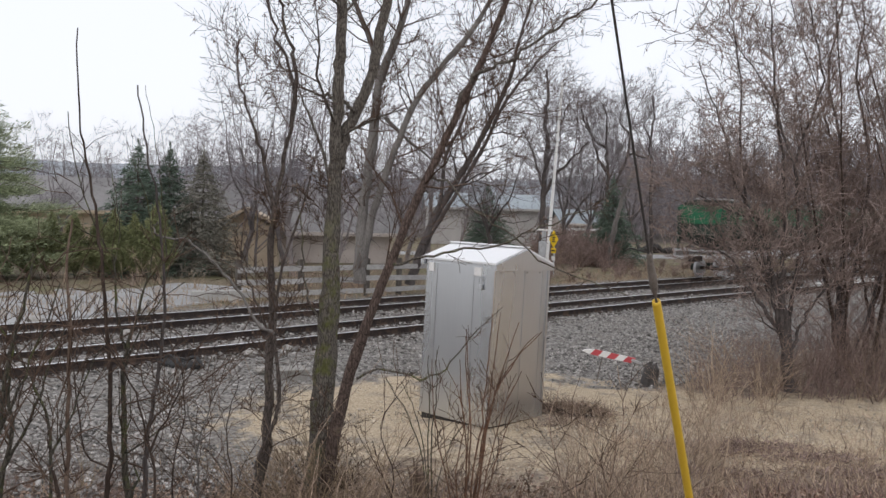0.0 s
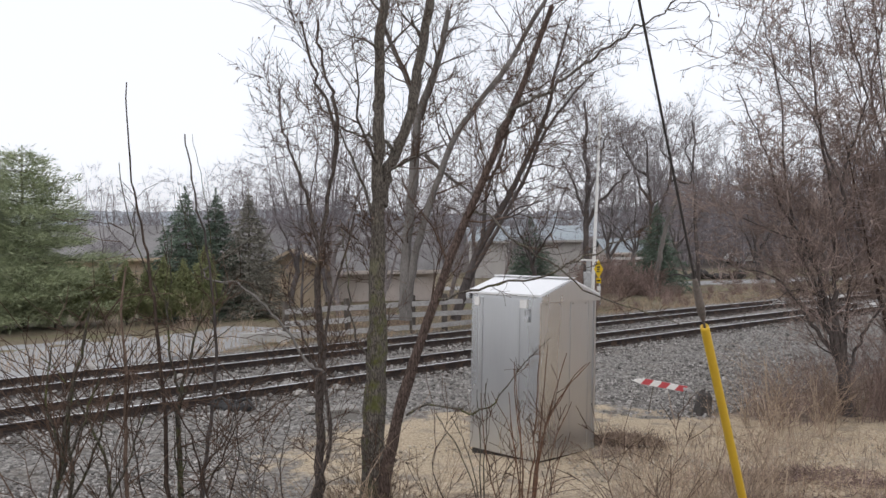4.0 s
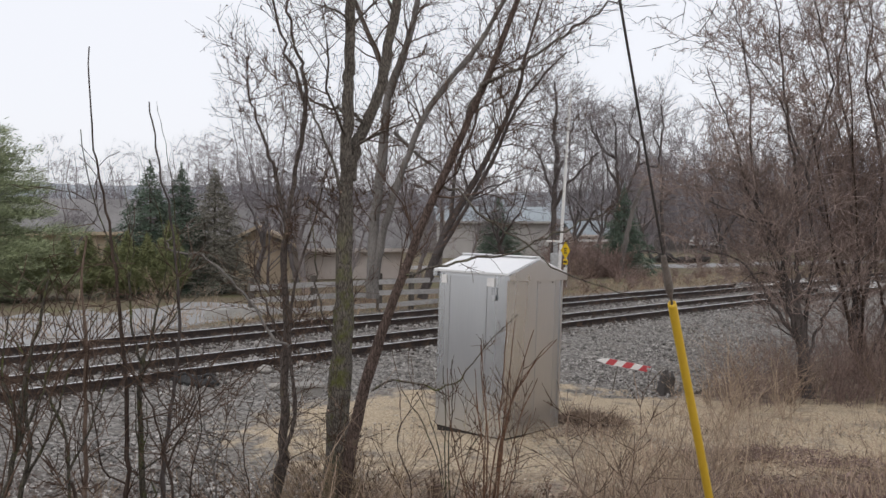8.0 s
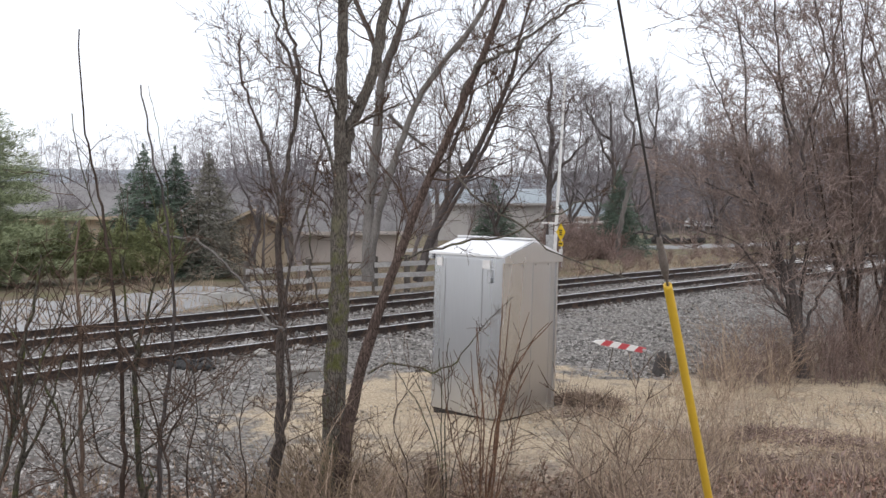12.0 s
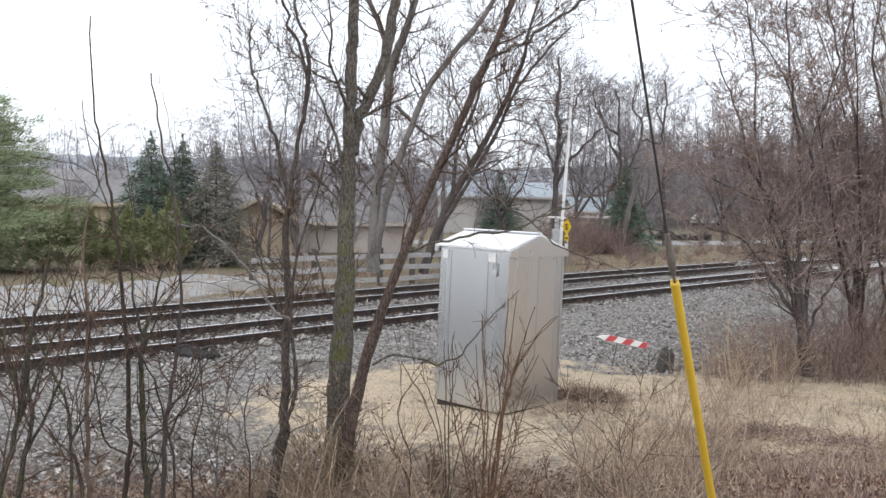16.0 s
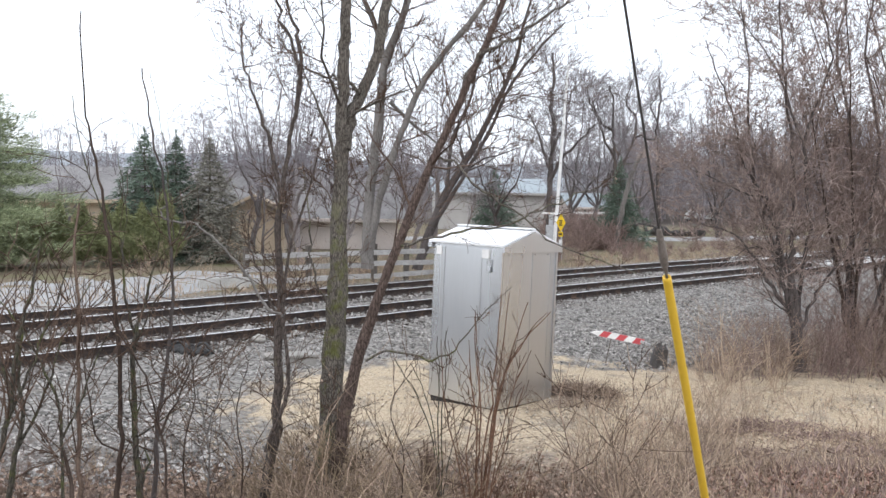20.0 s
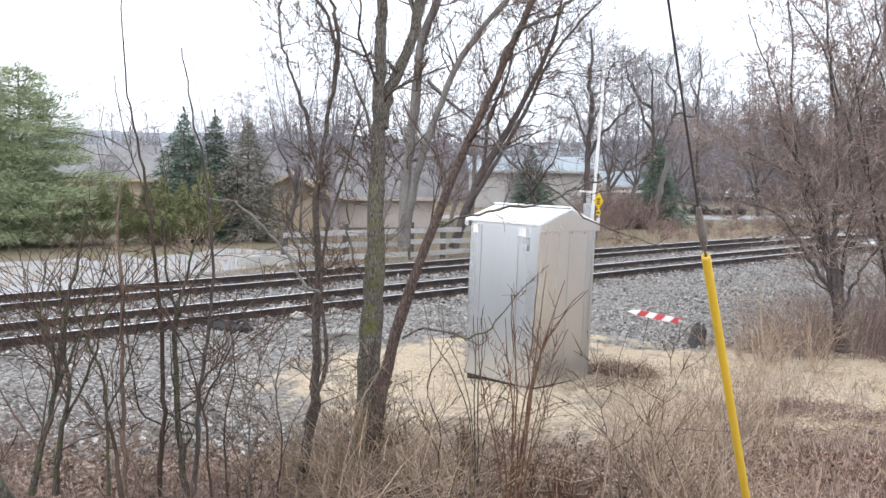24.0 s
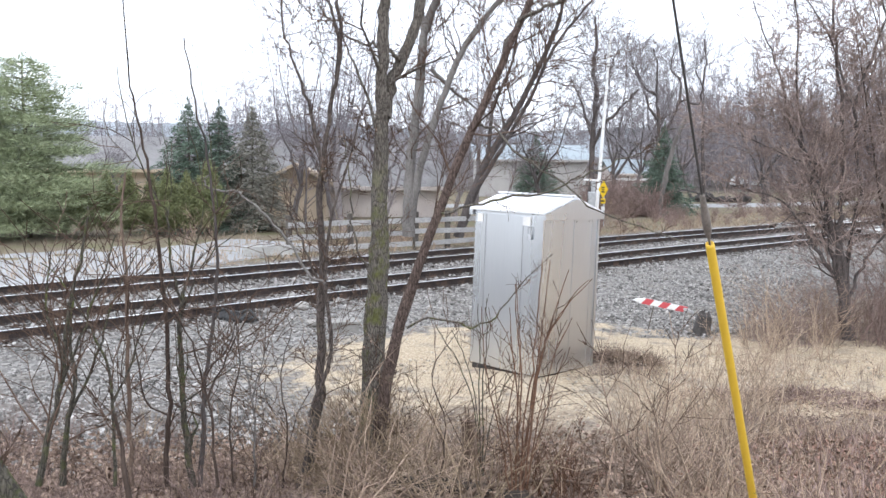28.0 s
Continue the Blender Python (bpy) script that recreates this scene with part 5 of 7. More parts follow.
b = w.limb(0.12, 0.06, (-1.86, 27.29, 6.79), (-2.10, 27.35, 7.83), (-2.51, 27.40, 8.78), (-2.96, 27.46, 9.83), sides=8)
w.shoots(b, 10, 2.6, 2, thick=0.3, floor=0.007)
c = w.limb(0.13, 0.06, (-2.21, 26.96, 1.11), (-2.01, 26.84, 2.34), (-1.60, 26.74, 3.81), (-1.19, 26.61, 4.92), (-0.71, 26.49, 6.06), (0.04, 26.36, 7.09), (0.86, 26.23, 8.07), (1.43, 26.10, 9.04), (2.14, 25.98, 10.16), sides=10)
w.shoots(c, 18, 3.2, 2, 0.3, 1.0, thick=0.25, floor=0.007)
b = w.limb(0.07, 0.02, (-1.68, 27.22, 5.66), (-1.07, 27.39, 5.07), (-0.27, 27.55, 4.48), (0.81, 27.70, 3.62), sides=6)
w.shoots(b, 8, 1.7, 1, thick=0.3, floor=0.007)
w.shoots(a, 18, 2.4, 2, 0.25, 0.95, up=0.3, thick=0.15, floor=0.008)
stand("tree", w, 0.035, M["bark_pale"], M["twig_brown"], "leafless pale grey tree with a long diagonal limb")

# dark leaning tree farther back
w = Wood(53)
a = w.limb(0.19, 0.035, (-0.89, 30.90, 0.14), (-0.43, 31.11, 1.50), (0.12, 31.31, 2.88), (0.75, 31.50, 3.94), (1.31, 31.69, 4.97), (2.12, 31.91, 6.63), (2.62, 32.10, 7.88), (2.92, 32.31, 9.35), (3.53, 32.55, 11.24), sides=10)
w.shoots(a, 26, 3.4, 2, 0.3, 1.0, thick=0.3, floor=0.008)
b = w.limb(0.09, 0.025, (-0.37, 30.99, 1.61), (0.12, 31.28, 3.12), (0.30, 31.57, 4.75), (0.99, 31.87, 6.41), (1.28, 32.17, 8.08), (2.31, 32.45, 9.57), sides=8)
w.shoots(b, 20, 3.2, 2, 0.3, 1.0, thick=0.3, floor=0.008)
b = w.limb(0.09, 0.025, (-0.27, 31.00, 1.81), (0.61, 30.89, 3.32), (1.67, 30.80, 5.21), (2.33, 30.68, 6.68), (3.37, 30.56, 8.03), (4.11, 30.40, 8.78), sides=8)
w.shoots(b, 20, 3.0, 2, 0.3, 1.0, thick=0.3, floor=0.008)
stand("tree", w, 0.035, M["bark_dark"], M["twig_brown"], "dark leafless leaning tree beside the fence")

# dark tree behind the crossing gate
w = Wood(94)
a = w.limb(0.185, 0.06, (5.62, 46.0, -0.4), (5.63, 46.0, 0.6), (5.60, 46.1, 3.28), (5.70, 46.2, 5.28), (5.75, 46.3, 6.73), (5.65, 46.4, 8.0), (5.78, 46.5, 9.3), (5.69, 46.6, 10.4), sides=10, wiggle=0.03)
w.shoots(a, 26, 2.6, 2, 0.3, 1.0, thick=0.25, floor=0.0085)
b = w.limb(0.11, 0.03, (5.61, 46.0, 3.65), (6.03, 45.75, 4.54), (6.68, 45.5, 5.43), (7.25, 45.25, 6.04), (7.72, 45.0, 6.55), sides=7, wiggle=0.04)
w.shoots(b, 14, 2.0, 2, 0.3, 1.0, thick=0.35, floor=0.0085)
b = w.limb(0.1, 0.03, (5.70, 46.2, 5.28), (6.18, 45.93, 6.35), (6.38, 45.67, 7.57), (6.75, 45.4, 8.6), sides=7, wiggle=0.04)
w.shoots(b, 14, 2.0, 2, 0.3, 1.0, thick=0.35, floor=0.0085)
b = w.limb(0.1, 0.03, (5.67, 46.2, 4.01), (5.38, 46.47, 4.93), (4.82, 46.73, 6.58), (4.46, 47.0, 7.43), sides=7, wiggle=0.04)
w.shoots(b, 14, 2.0, 2, 0.3, 1.0, thick=0.35, floor=0.0085)
stand("tree", w, 0.045, M["bark_dark"], M["twig_mid"], "dark leafless tree behind the crossing gate")

# broken leaning trunk before the blue-green spruce
w = Wood(95)
a = w.limb(0.15, 0.11, (9.7, 49.0, -0.4), (9.73, 49.0, 0.02), (9.96, 48.76, 2.0), (10.23, 48.64, 3.36), (10.54, 48.52, 4.4), (10.95, 48.42, 5.35), sides=10, wiggle=0.02)
w.limb(0.05, 0.012, (10.9, 48.44, 5.25), (11.05, 48.4, 5.6), (11.1, 48.4, 5.75), sides=5, wiggle=0.01)
w.limb(0.06, 0.012, (10.95, 48.42, 5.3), (11.15, 48.42, 5.45), (11.3, 48.42, 5.5), sides=5, wiggle=0.01)
w.shoots(a, 5, 1.2, 1, 0.3, 0.9, thick=0.2, floor=0.0085)
stand("tree", w, 0.045, M["bark_pale"], M["twig_mid"], "pale leaning broken trunk before the spruce")

# gnarled dark trees beyond the spruce
w = Wood(96)
a = w.limb(0.17, 0.05, (11.1, 56.0, -0.4), (11.1, 56.0, 1.0), (11.02, 56.0, 2.57), (10.88, 56.08, 4.33), (10.93, 56.16, 5.88), (10.75, 56.24, 7.19), (10.87, 56.32, 8.73), (10.57, 56.4, 10.0), sides=10, wiggle=0.04)
w.shoots(a, 20, 2.8, 2, 0.35, 1.0, thick=0.25, floor=0.0095)
for pts in (((10.84, 56.1, 5.65), (10.16, 55.92, 6.73), (9.69, 55.75, 8.01), (9.16, 55.58, 8.85), (9.0, 55.4, 9.69)),
            ((10.75, 56.1, 7.18), (10.11, 56.4, 7.64), (9.68, 56.7, 8.76), (9.92, 57.0, 9.89)),
            ((10.99, 56.1, 3.9), (11.54, 56.0, 5.0), (12.08, 55.9, 6.52), (12.63, 55.8, 6.85), (13.33, 55.7, 6.52), (13.39, 55.6, 7.81), (13.03, 55.5, 8.65), (13.51, 55.4, 9.5)),
            ((12.08, 55.9, 6.52), (12.29, 56.4, 7.87), (11.76, 56.7, 9.21), (12.21, 57.0, 10.56))):
    b = w.limb(0.1, 0.035, *pts, sides=7, wiggle=0.05)
    w.shoots(b, 16, 2.2, 2, 0.25, 1.0, thick=0.35, floor=0.0095)
stand("tree", w, 0.05, M["bark_dark"], M["twig_mid"], "gnarled dark leafless tree beyond the spruce")
w = Wood(97)
a = w.limb(0.15, 0.05, (14.85, 60.0, -0.4), (14.79, 60.0, 3.07), (14.69, 60.0, 4.48), (14.72, 60.0, 6.12), (14.56, 60.0, 7.75), (14.76, 60.0, 9.6), (14.58, 60.0, 11.2), sides=9, wiggle=0.04)
w.shoots(a, 30, 3.0, 2, 0.35, 1.0, thick=0.28, floor=0.0095)
stand("tree", w, 0.05, M["bark_dark"], M["twig_mid"], "tall dark leafless tree beyond the lawn")

# slender two-stemmed tree
w = Wood(54)
a = w.limb(0.05, 0.021, (-1.47, 6.72, -0.02), (-1.42, 6.78, 0.22), (-1.32, 6.92, 0.83), (-1.31, 6.96, 1.37), (-1.30, 7.00, 1.91), (-1.33, 7.04, 2.46), (-1.30, 7.07, 2.80), sides=10, wiggle=0.006)
b = w.limb(0.02, 0.009, (-1.30, 7.06, 2.71), (-1.25, 7.11, 3.14), (-1.19, 7.14, 3.42), (-1.18, 7.17, 3.65), (-1.27, 7.20, 3.97), (-1.38, 7.24, 4.30), (-1.48, 7.28, 4.67), sides=8)
w.shoots(b, 7, 0.9, 2)
b = w.limb(0.019, 0.009, (-1.20, 7.15, 3.40), (-1.18, 7.20, 3.84), (-1.25, 7.25, 4.12), (-1.32, 7.28, 4.31), (-1.35, 7.33, 4.69), sides=8)
w.shoots(b, 6, 0.9, 2)
b = w.limb(0.02, 0.005, (-1.31, 7.06, 2.71), (-1.41, 7.14, 3.12), (-1.53, 7.21, 3.42), (-1.65, 7.27, 3.75), (-1.70, 7.35, 4.13), sides=6)
w.shoots(b, 10, 0.7, 2)
b = w.limb(0.02, 0.007, (-1.37, 6.79, 0.68), (-1.20, 6.83, 1.22), (-1.25, 6.86, 1.75), (-1.20, 6.89, 2.29), (-1.07, 6.91, 2.69), (-1.00, 6.93, 3.00), sides=6, wiggle=0.004)
w.shoots(b, 10, 0.5, 1)
b = w.limb(0.012, 0.004, (-1.29, 6.86, 1.75), (-1.42, 6.87, 2.02), (-1.51, 6.89, 2.28), (-1.53, 6.90, 2.55), sides=5)
w.shoots(b, 5, 0.5, 1)
w.shoots(a, 20, 0.6, 2, 0.25, 0.95, up=0.3, thick=0.15, floor=0.003)
stand("tree", w, 0.012, M["bark_slender"], M["twig_brown"], "slender leafless dark tree beside the mossy one", leaves=0.1)

# saplings
w = Wood(61)
a = w.limb(0.0209, 0.0042, (-2.28, 6.08, 0.35), (-2.28, 6.09, 0.67), (-2.26, 6.11, 0.95), (-2.28, 6.14, 1.47), (-2.31, 6.16, 1.83), (-2.36, 6.19, 2.31), (-2.40, 6.21, 2.59), (-2.46, 6.22, 2.87), (-2.52, 6.24, 3.17), (-2.57, 6.26, 3.51), (-2.59, 6.29, 3.99), sides=6, wiggle=0.006)
w.shoots(a, 7, 0.3, 1, 0.1, 0.45, thick=0.4, bend=0.11, kids=(2, 4), spread=0.9)
a = w.limb(0.0083, 0.0034, (-2.27, 6.11, 0.87), (-2.44, 6.11, 0.99), (-2.53, 6.14, 1.47), (-2.57, 6.16, 1.83), sides=6, wiggle=0.006)
w.shoots(a, 8, 0.57, 1, 0.1, 0.78, thick=0.45, bend=0.22, kids=(2, 3), spread=1.1, floor=0.0036)
stand("sapling", w, 0.009, M["bark_red"], M["twig_brown"], "tall leafless sapling with a long straight whip", "sapling", "saplings")
w = Wood(62)
a = w.limb(0.0293, 0.0146, (-2.12, 6.17, 0.31), (-2.17, 6.19, 0.64), (-2.20, 6.21, 1.00), (-2.22, 6.24, 1.49), (-2.20, 6.26, 1.76), sides=6, wiggle=0.006)
w.shoots(a, 8, 0.57, 1, 0.1, 0.78, thick=0.45, bend=0.22, kids=(2, 3), spread=1.1, floor=0.0036)
a = w.limb(0.0117, 0.0034, (-2.20, 6.26, 1.74), (-2.15, 6.27, 1.90), (-2.07, 6.28, 2.19), (-1.93, 6.29, 2.35), (-1.85, 6.31, 2.60), sides=6, wiggle=0.006)
w.shoots(a, 8, 0.57, 1, 0.1, 0.78, thick=0.45, bend=0.22, kids=(2, 3), spread=1.1, floor=0.0036)
a = w.limb(0.0100, 0.0034, (-2.21, 6.25, 1.70), (-2.29, 6.27, 1.98), (-2.31, 6.29, 2.31), (-2.42, 6.30, 2.51), (-2.59, 6.33, 2.91), (-2.68, 6.35, 3.40), sides=6, wiggle=0.006)
w.shoots(a, 8, 0.57, 1, 0.1, 0.78, thick=0.45, bend=0.22, kids=(2, 3), spread=1.1, floor=0.0036)
a = w.limb(0.0083, 0.0025, (-2.21, 6.25, 1.57), (-2.12, 6.26, 1.82), (-1.96, 6.28, 2.07), (-1.80, 6.28, 2.19), sides=6, wiggle=0.006)
w.shoots(a, 8, 0.57, 1, 0.1, 0.78, thick=0.45, bend=0.22, kids=(2, 3), spread=1.1, floor=0.0036)
for pts in (((-1.93, 6.29, 2.35), (-1.99, 6.35, 2.7), (-2.03, 6.4, 3.02), (-2.08, 6.4, 3.31), (-2.14, 6.4, 3.61)),
            ((-2.15, 6.27, 1.9), (-2.05, 6.32, 2.4), (-2.12, 6.4, 2.78), (-2.21, 6.4, 3.02), (-2.27, 6.4, 3.21)),
            ((-2.31, 6.29, 2.31), (-2.3, 6.36, 2.57), (-2.35, 6.4, 2.81), (-2.39, 6.4, 3.02))):
    w.limb(0.0055, 0.0018, *pts, sides=5, wiggle=0.004)
stand("sapling", w, 0.009, M["bark_sapling"], M["twig_brown"], "leafless sapling with a mossy forked stem", "sapling", "saplings")
w = Wood(63)
a = w.limb(0.0209, 0.0052, (-2.10, 6.27, 0.28), (-2.08, 6.30, 0.69), (-2.07, 6.31, 1.02), (-2.03, 6.33, 1.27), (-1.99, 6.35, 1.64), (-1.97, 6.37, 1.97), (-1.99, 6.39, 2.30), (-2.05, 6.42, 2.76), (-2.17, 6.45, 3.29), (-2.22, 6.47, 3.62), sides=6, wiggle=0.006)
w.shoots(a, 8, 0.57, 1, 0.1, 0.78, thick=0.45, bend=0.22, kids=(2, 3), spread=1.1, floor=0.0036)
a = w.limb(0.0075, 0.0025, (-2.06, 6.32, 1.15), (-1.86, 6.34, 1.40), (-1.79, 6.36, 1.81), sides=6, wiggle=0.006)
w.shoots(a, 8, 0.57, 1, 0.1, 0.78, thick=0.45, bend=0.22, kids=(2, 3), spread=1.1, floor=0.0036)
stand("sapling", w, 0.009, M["bark_dark"], M["twig_brown"], "thin leafless sapling with dark bark", "sapling", "saplings")
w = Wood(64)
a = w.limb(0.0188, 0.0062, (-2.46, 5.88, 0.42), (-2.48, 5.91, 0.92), (-2.49, 5.93, 1.31), (-2.49, 5.96, 1.85), (-2.53, 5.99, 2.32), (-2.50, 6.01, 2.63), sides=6, wiggle=0.006)
w.shoots(a, 8, 0.57, 1, 0.1, 0.78, thick=0.45, bend=0.22, kids=(2, 3), spread=1.1, floor=0.0036)
stand("sapling", w, 0.009, M["stump"], M["twig_brown"], "straight leafless sapling with orange-brown bark", "sapling", "saplings")
w = Wood(65)
a = w.limb(0.0229, 0.0062, (-2.86, 5.68, 0.49), (-2.83, 5.71, 0.87), (-2.77, 5.72, 1.20), (-2.81, 5.75, 1.58), (-2.78, 5.76, 1.88), sides=6, wiggle=0.006)
w.shoots(a, 10, 0.57, 1, 0.1, 0.78, thick=0.45, bend=0.22, kids=(2, 3), spread=1.1, floor=0.0036)
a = w.limb(0.0117, 0.0034, (-2.81, 5.71, 0.98), (-2.62, 5.74, 1.39), (-2.52, 5.76, 1.73), (-2.33, 5.78, 2.11), sides=6, wiggle=0.006)
w.shoots(a, 10, 0.57, 1, 0.1, 0.78, thick=0.45, bend=0.22, kids=(2, 3), spread=1.1, floor=0.0036)
a = w.limb(0.0083, 0.0034, (-2.79, 5.72, 1.17), (-2.89, 5.74, 1.43), (-3.00, 5.76, 1.72), sides=6, wiggle=0.006)
w.shoots(a, 10, 0.57, 1, 0.1, 0.78, thick=0.45, bend=0.22, kids=(2, 3), spread=1.1, floor=0.0036)
stand("sapling", w, 0.009, M["bark_sapling"], M["twig_brown"], "leafless sapling with spreading stems", "sapling", "saplings")
w = Wood(66)
a = w.limb(0.0100, 0.0034, (-1.64, 6.08, 0.36), (-1.63, 6.09, 0.68), (-1.65, 6.11, 1.04), (-1.74, 6.13, 1.32), (-1.79, 6.14, 1.52), sides=6, wiggle=0.006)
w.shoots(a, 8, 0.57, 1, 0.1, 0.78, thick=0.45, bend=0.22, kids=(2, 3), spread=1.1, floor=0.0036)
a = w.limb(0.0075, 0.0025, (-1.65, 6.11, 1.00), (-1.58, 6.13, 1.28), (-1.52, 6.14, 1.52), sides=6, wiggle=0.006)
w.shoots(a, 8, 0.57, 1, 0.1, 0.78, thick=0.45, bend=0.22, kids=(2, 3), spread=1.1, floor=0.0036)
stand("sapling", w, 0.009, M["bark_pale"], M["twig_brown"], "thin leafless sapling with dark bark", "sapling", "saplings")
w = Wood(67)
a = w.limb(0.0121, 0.0058, (-1.20, 6.56, 1.79), (-1.33, 6.56, 1.87), (-1.50, 6.58, 2.13), (-1.70, 6.59, 2.34), (-1.87, 6.60, 2.48), (-2.06, 6.60, 2.50), (-2.12, 6.60, 2.53), (-2.13, 6.61, 2.58), (-2.10, 6.61, 2.61), sides=6, wiggle=0.006)
w.shoots(a, 4, 0.29, 1, 0.1, 0.78, thick=0.45, bend=0.22, kids=(2, 3), spread=1.1, floor=0.0036)
stand("sapling", w, 0.009, M["bark_pale"], M["twig_brown"], "pale twisted leafless sapling with a curled tip", "sapling", "saplings")
w = Wood(80)
a = w.limb(0.0092, 0.0034, (0.26, 6.17, 0.35), (0.28, 6.20, 0.75), (0.29, 6.22, 1.20), (0.26, 6.24, 1.53), (0.24, 6.26, 1.85), sides=6, wiggle=0.006)
w.shoots(a, 6, 0.32, 1, 0.1, 0.78, thick=0.45, bend=0.22, kids=(2, 3), spread=1.1, floor=0.0036)
stand("sapling", w, 0.009, M["stem_rust"], M["twig_brown"], "reddish upright leafless stem in the brush", "sapling", "saplings")
w = Wood(81)
a = w.limb(0.0083, 0.0034, (0.29, 6.08, 0.38), (0.32, 6.11, 0.91), (0.37, 6.13, 1.35), (0.40, 6.15, 1.71), (0.42, 6.17, 2.03), sides=6, wiggle=0.006)
w.shoots(a, 6, 0.32, 1, 0.1, 0.78, thick=0.45, bend=0.22, kids=(2, 3), spread=1.1, floor=0.0036)
stand("sapling", w, 0.009, M["stem_rust"], M["twig_brown"], "reddish upright leafless stem in the brush", "sapling", "saplings")
w = Wood(82)
a = w.limb(0.0083, 0.0025, (0.30, 5.98, 0.42), (0.36, 6.00, 0.86), (0.42, 6.03, 1.37), (0.59, 6.05, 1.73), (0.74, 6.06, 1.91), sides=6, wiggle=0.006)
w.shoots(a, 6, 0.32, 1, 0.1, 0.78, thick=0.45, bend=0.22, kids=(2, 3), spread=1.1, floor=0.0036)
stand("sapling", w, 0.009, M["stem_rust"], M["twig_brown"], "reddish upright leafless stem in the brush", "sapling", "saplings")
w = Wood(83)
a = w.limb(0.0067, 0.0025, (0.21, 5.88, 0.46), (0.13, 5.90, 0.88), (0.02, 5.93, 1.35), (-0.00, 5.95, 1.73), sides=6, wiggle=0.006)
w.shoots(a, 6, 0.32, 1, 0.1, 0.78, thick=0.45, bend=0.22, kids=(2, 3), spread=1.1, floor=0.0036)
stand("sapling", w, 0.009, M["stem_rust"], M["twig_brown"], "reddish upright leafless stem in the brush", "sapling", "saplings")
w = Wood(84)
a = w.limb(0.0058, 0.0025, (0.32, 5.78, 0.50), (0.39, 5.81, 0.99), (0.48, 5.83, 1.38), (0.61, 5.85, 1.68), sides=6, wiggle=0.006)
w.shoots(a, 6, 0.32, 1, 0.1, 0.78, thick=0.45, bend=0.22, kids=(2, 3), spread=1.1, floor=0.0036)
stand("sapling", w, 0.009, M["stem_rust"], M["twig_brown"], "reddish upright leafless stem in the brush", "sapling", "saplings")
w = Wood(85)
a = w.limb(0.0058, 0.0025, (0.22, 5.68, 0.53), (0.18, 5.71, 1.02), (0.23, 5.73, 1.39), (0.07, 5.76, 1.77), sides=6, wiggle=0.006)
w.shoots(a, 6, 0.32, 1, 0.1, 0.78, thick=0.45, bend=0.22, kids=(2, 3), spread=1.1, floor=0.0036)
stand("sapling", w, 0.009, M["stem_rust"], M["twig_brown"], "reddish upright leafless stem in the brush", "sapling", "saplings")
w = Wood(69)
a = w.limb(0.0083, 0.0025, (-1.73, 5.88, 0.43), (-1.76, 5.91, 0.93), (-1.69, 5.93, 1.32), (-1.73, 5.95, 1.71), sides=6, wiggle=0.006)
w.shoots(a, 8, 0.57, 1, 0.1, 0.78, thick=0.45, bend=0.22, kids=(2, 3), spread=1.1, floor=0.0036)
stand("sapling", w, 0.009, M["bark_red"], M["twig_brown"], "thin leafless sapling with dark bark", "sapling", "saplings")
w = Wood(76)
a = w.limb(0.0083, 0.0025, (-1.47, 6.27, 0.28), (-1.44, 6.30, 0.74), (-1.49, 6.32, 1.15), (-1.41, 6.34, 1.48), sides=6, wiggle=0.006)
w.shoots(a, 8, 0.57, 1, 0.1, 0.78, thick=0.45, bend=0.22, kids=(2, 3), spread=1.1, floor=0.0036)
stand("sapling", w, 0.009, M["bark_red"], M["twig_brown"], "thin leafless sapling with dark bark", "sapling", "saplings")
w = Wood(77)
a = w.limb(0.0075, 0.0025, (-0.32, 6.47, 0.23), (-0.27, 6.49, 0.70), (-0.38, 6.52, 1.12), (-0.17, 6.54, 1.46), sides=6, wiggle=0.006)
w.shoots(a, 8, 0.57, 1, 0.1, 0.78, thick=0.45, bend=0.22, kids=(2, 3), spread=1.1, floor=0.0036)
stand("sapling", w, 0.009, M["bark_red"], M["twig_brown"], "thin leafless sapling with dark bark", "sapling", "saplings")
w = Wood(78)
a = w.limb(0.0075, 0.0025, (0.96, 6.47, 0.24), (1.01, 6.49, 0.71), (0.90, 6.52, 1.14), (0.98, 6.54, 1.48), sides=6, wiggle=0.006)
w.shoots(a, 8, 0.57, 1, 0.1, 0.78, thick=0.45, bend=0.22, kids=(2, 3), spread=1.1, floor=0.0036)
stand("sapling", w, 0.009, M["stem_tan"], M["twig_brown"], "tan upright leafless stem in the brush", "sapling", "saplings")
w = Wood(79)
a = w.limb(0.0075, 0.0025, (1.38, 6.66, 0.17), (1.42, 6.70, 0.75), (1.50, 6.72, 1.19), (1.45, 6.75, 1.58), sides=6, wiggle=0.006)
w.shoots(a, 8, 0.57, 1, 0.1, 0.78, thick=0.45, bend=0.22, kids=(2, 3), spread=1.1, floor=0.0036)
stand("sapling", w, 0.009, M["stem_tan"], M["twig_brown"], "tan upright leafless stem in the brush", "sapling", "saplings")
w = Wood(86)
a = w.limb(0.0209, 0.0052, (-2.56, 4.80, 0.83), (-2.48, 4.82, 1.18), (-2.41, 4.84, 1.56), (-2.36, 4.86, 1.88), (-2.29, 4.88, 2.20), (-2.26, 4.90, 2.45), sides=6, wiggle=0.006)
w.shoots(a, 10, 0.86, 1, 0.1, 0.78, thick=0.45, bend=0.22, kids=(2, 3), spread=1.1, floor=0.0036)
a = w.limb(0.0100, 0.0034, (-2.45, 4.83, 1.37), (-2.31, 4.85, 1.69), (-2.19, 4.87, 2.01), (-2.10, 4.89, 2.29), sides=6, wiggle=0.006)
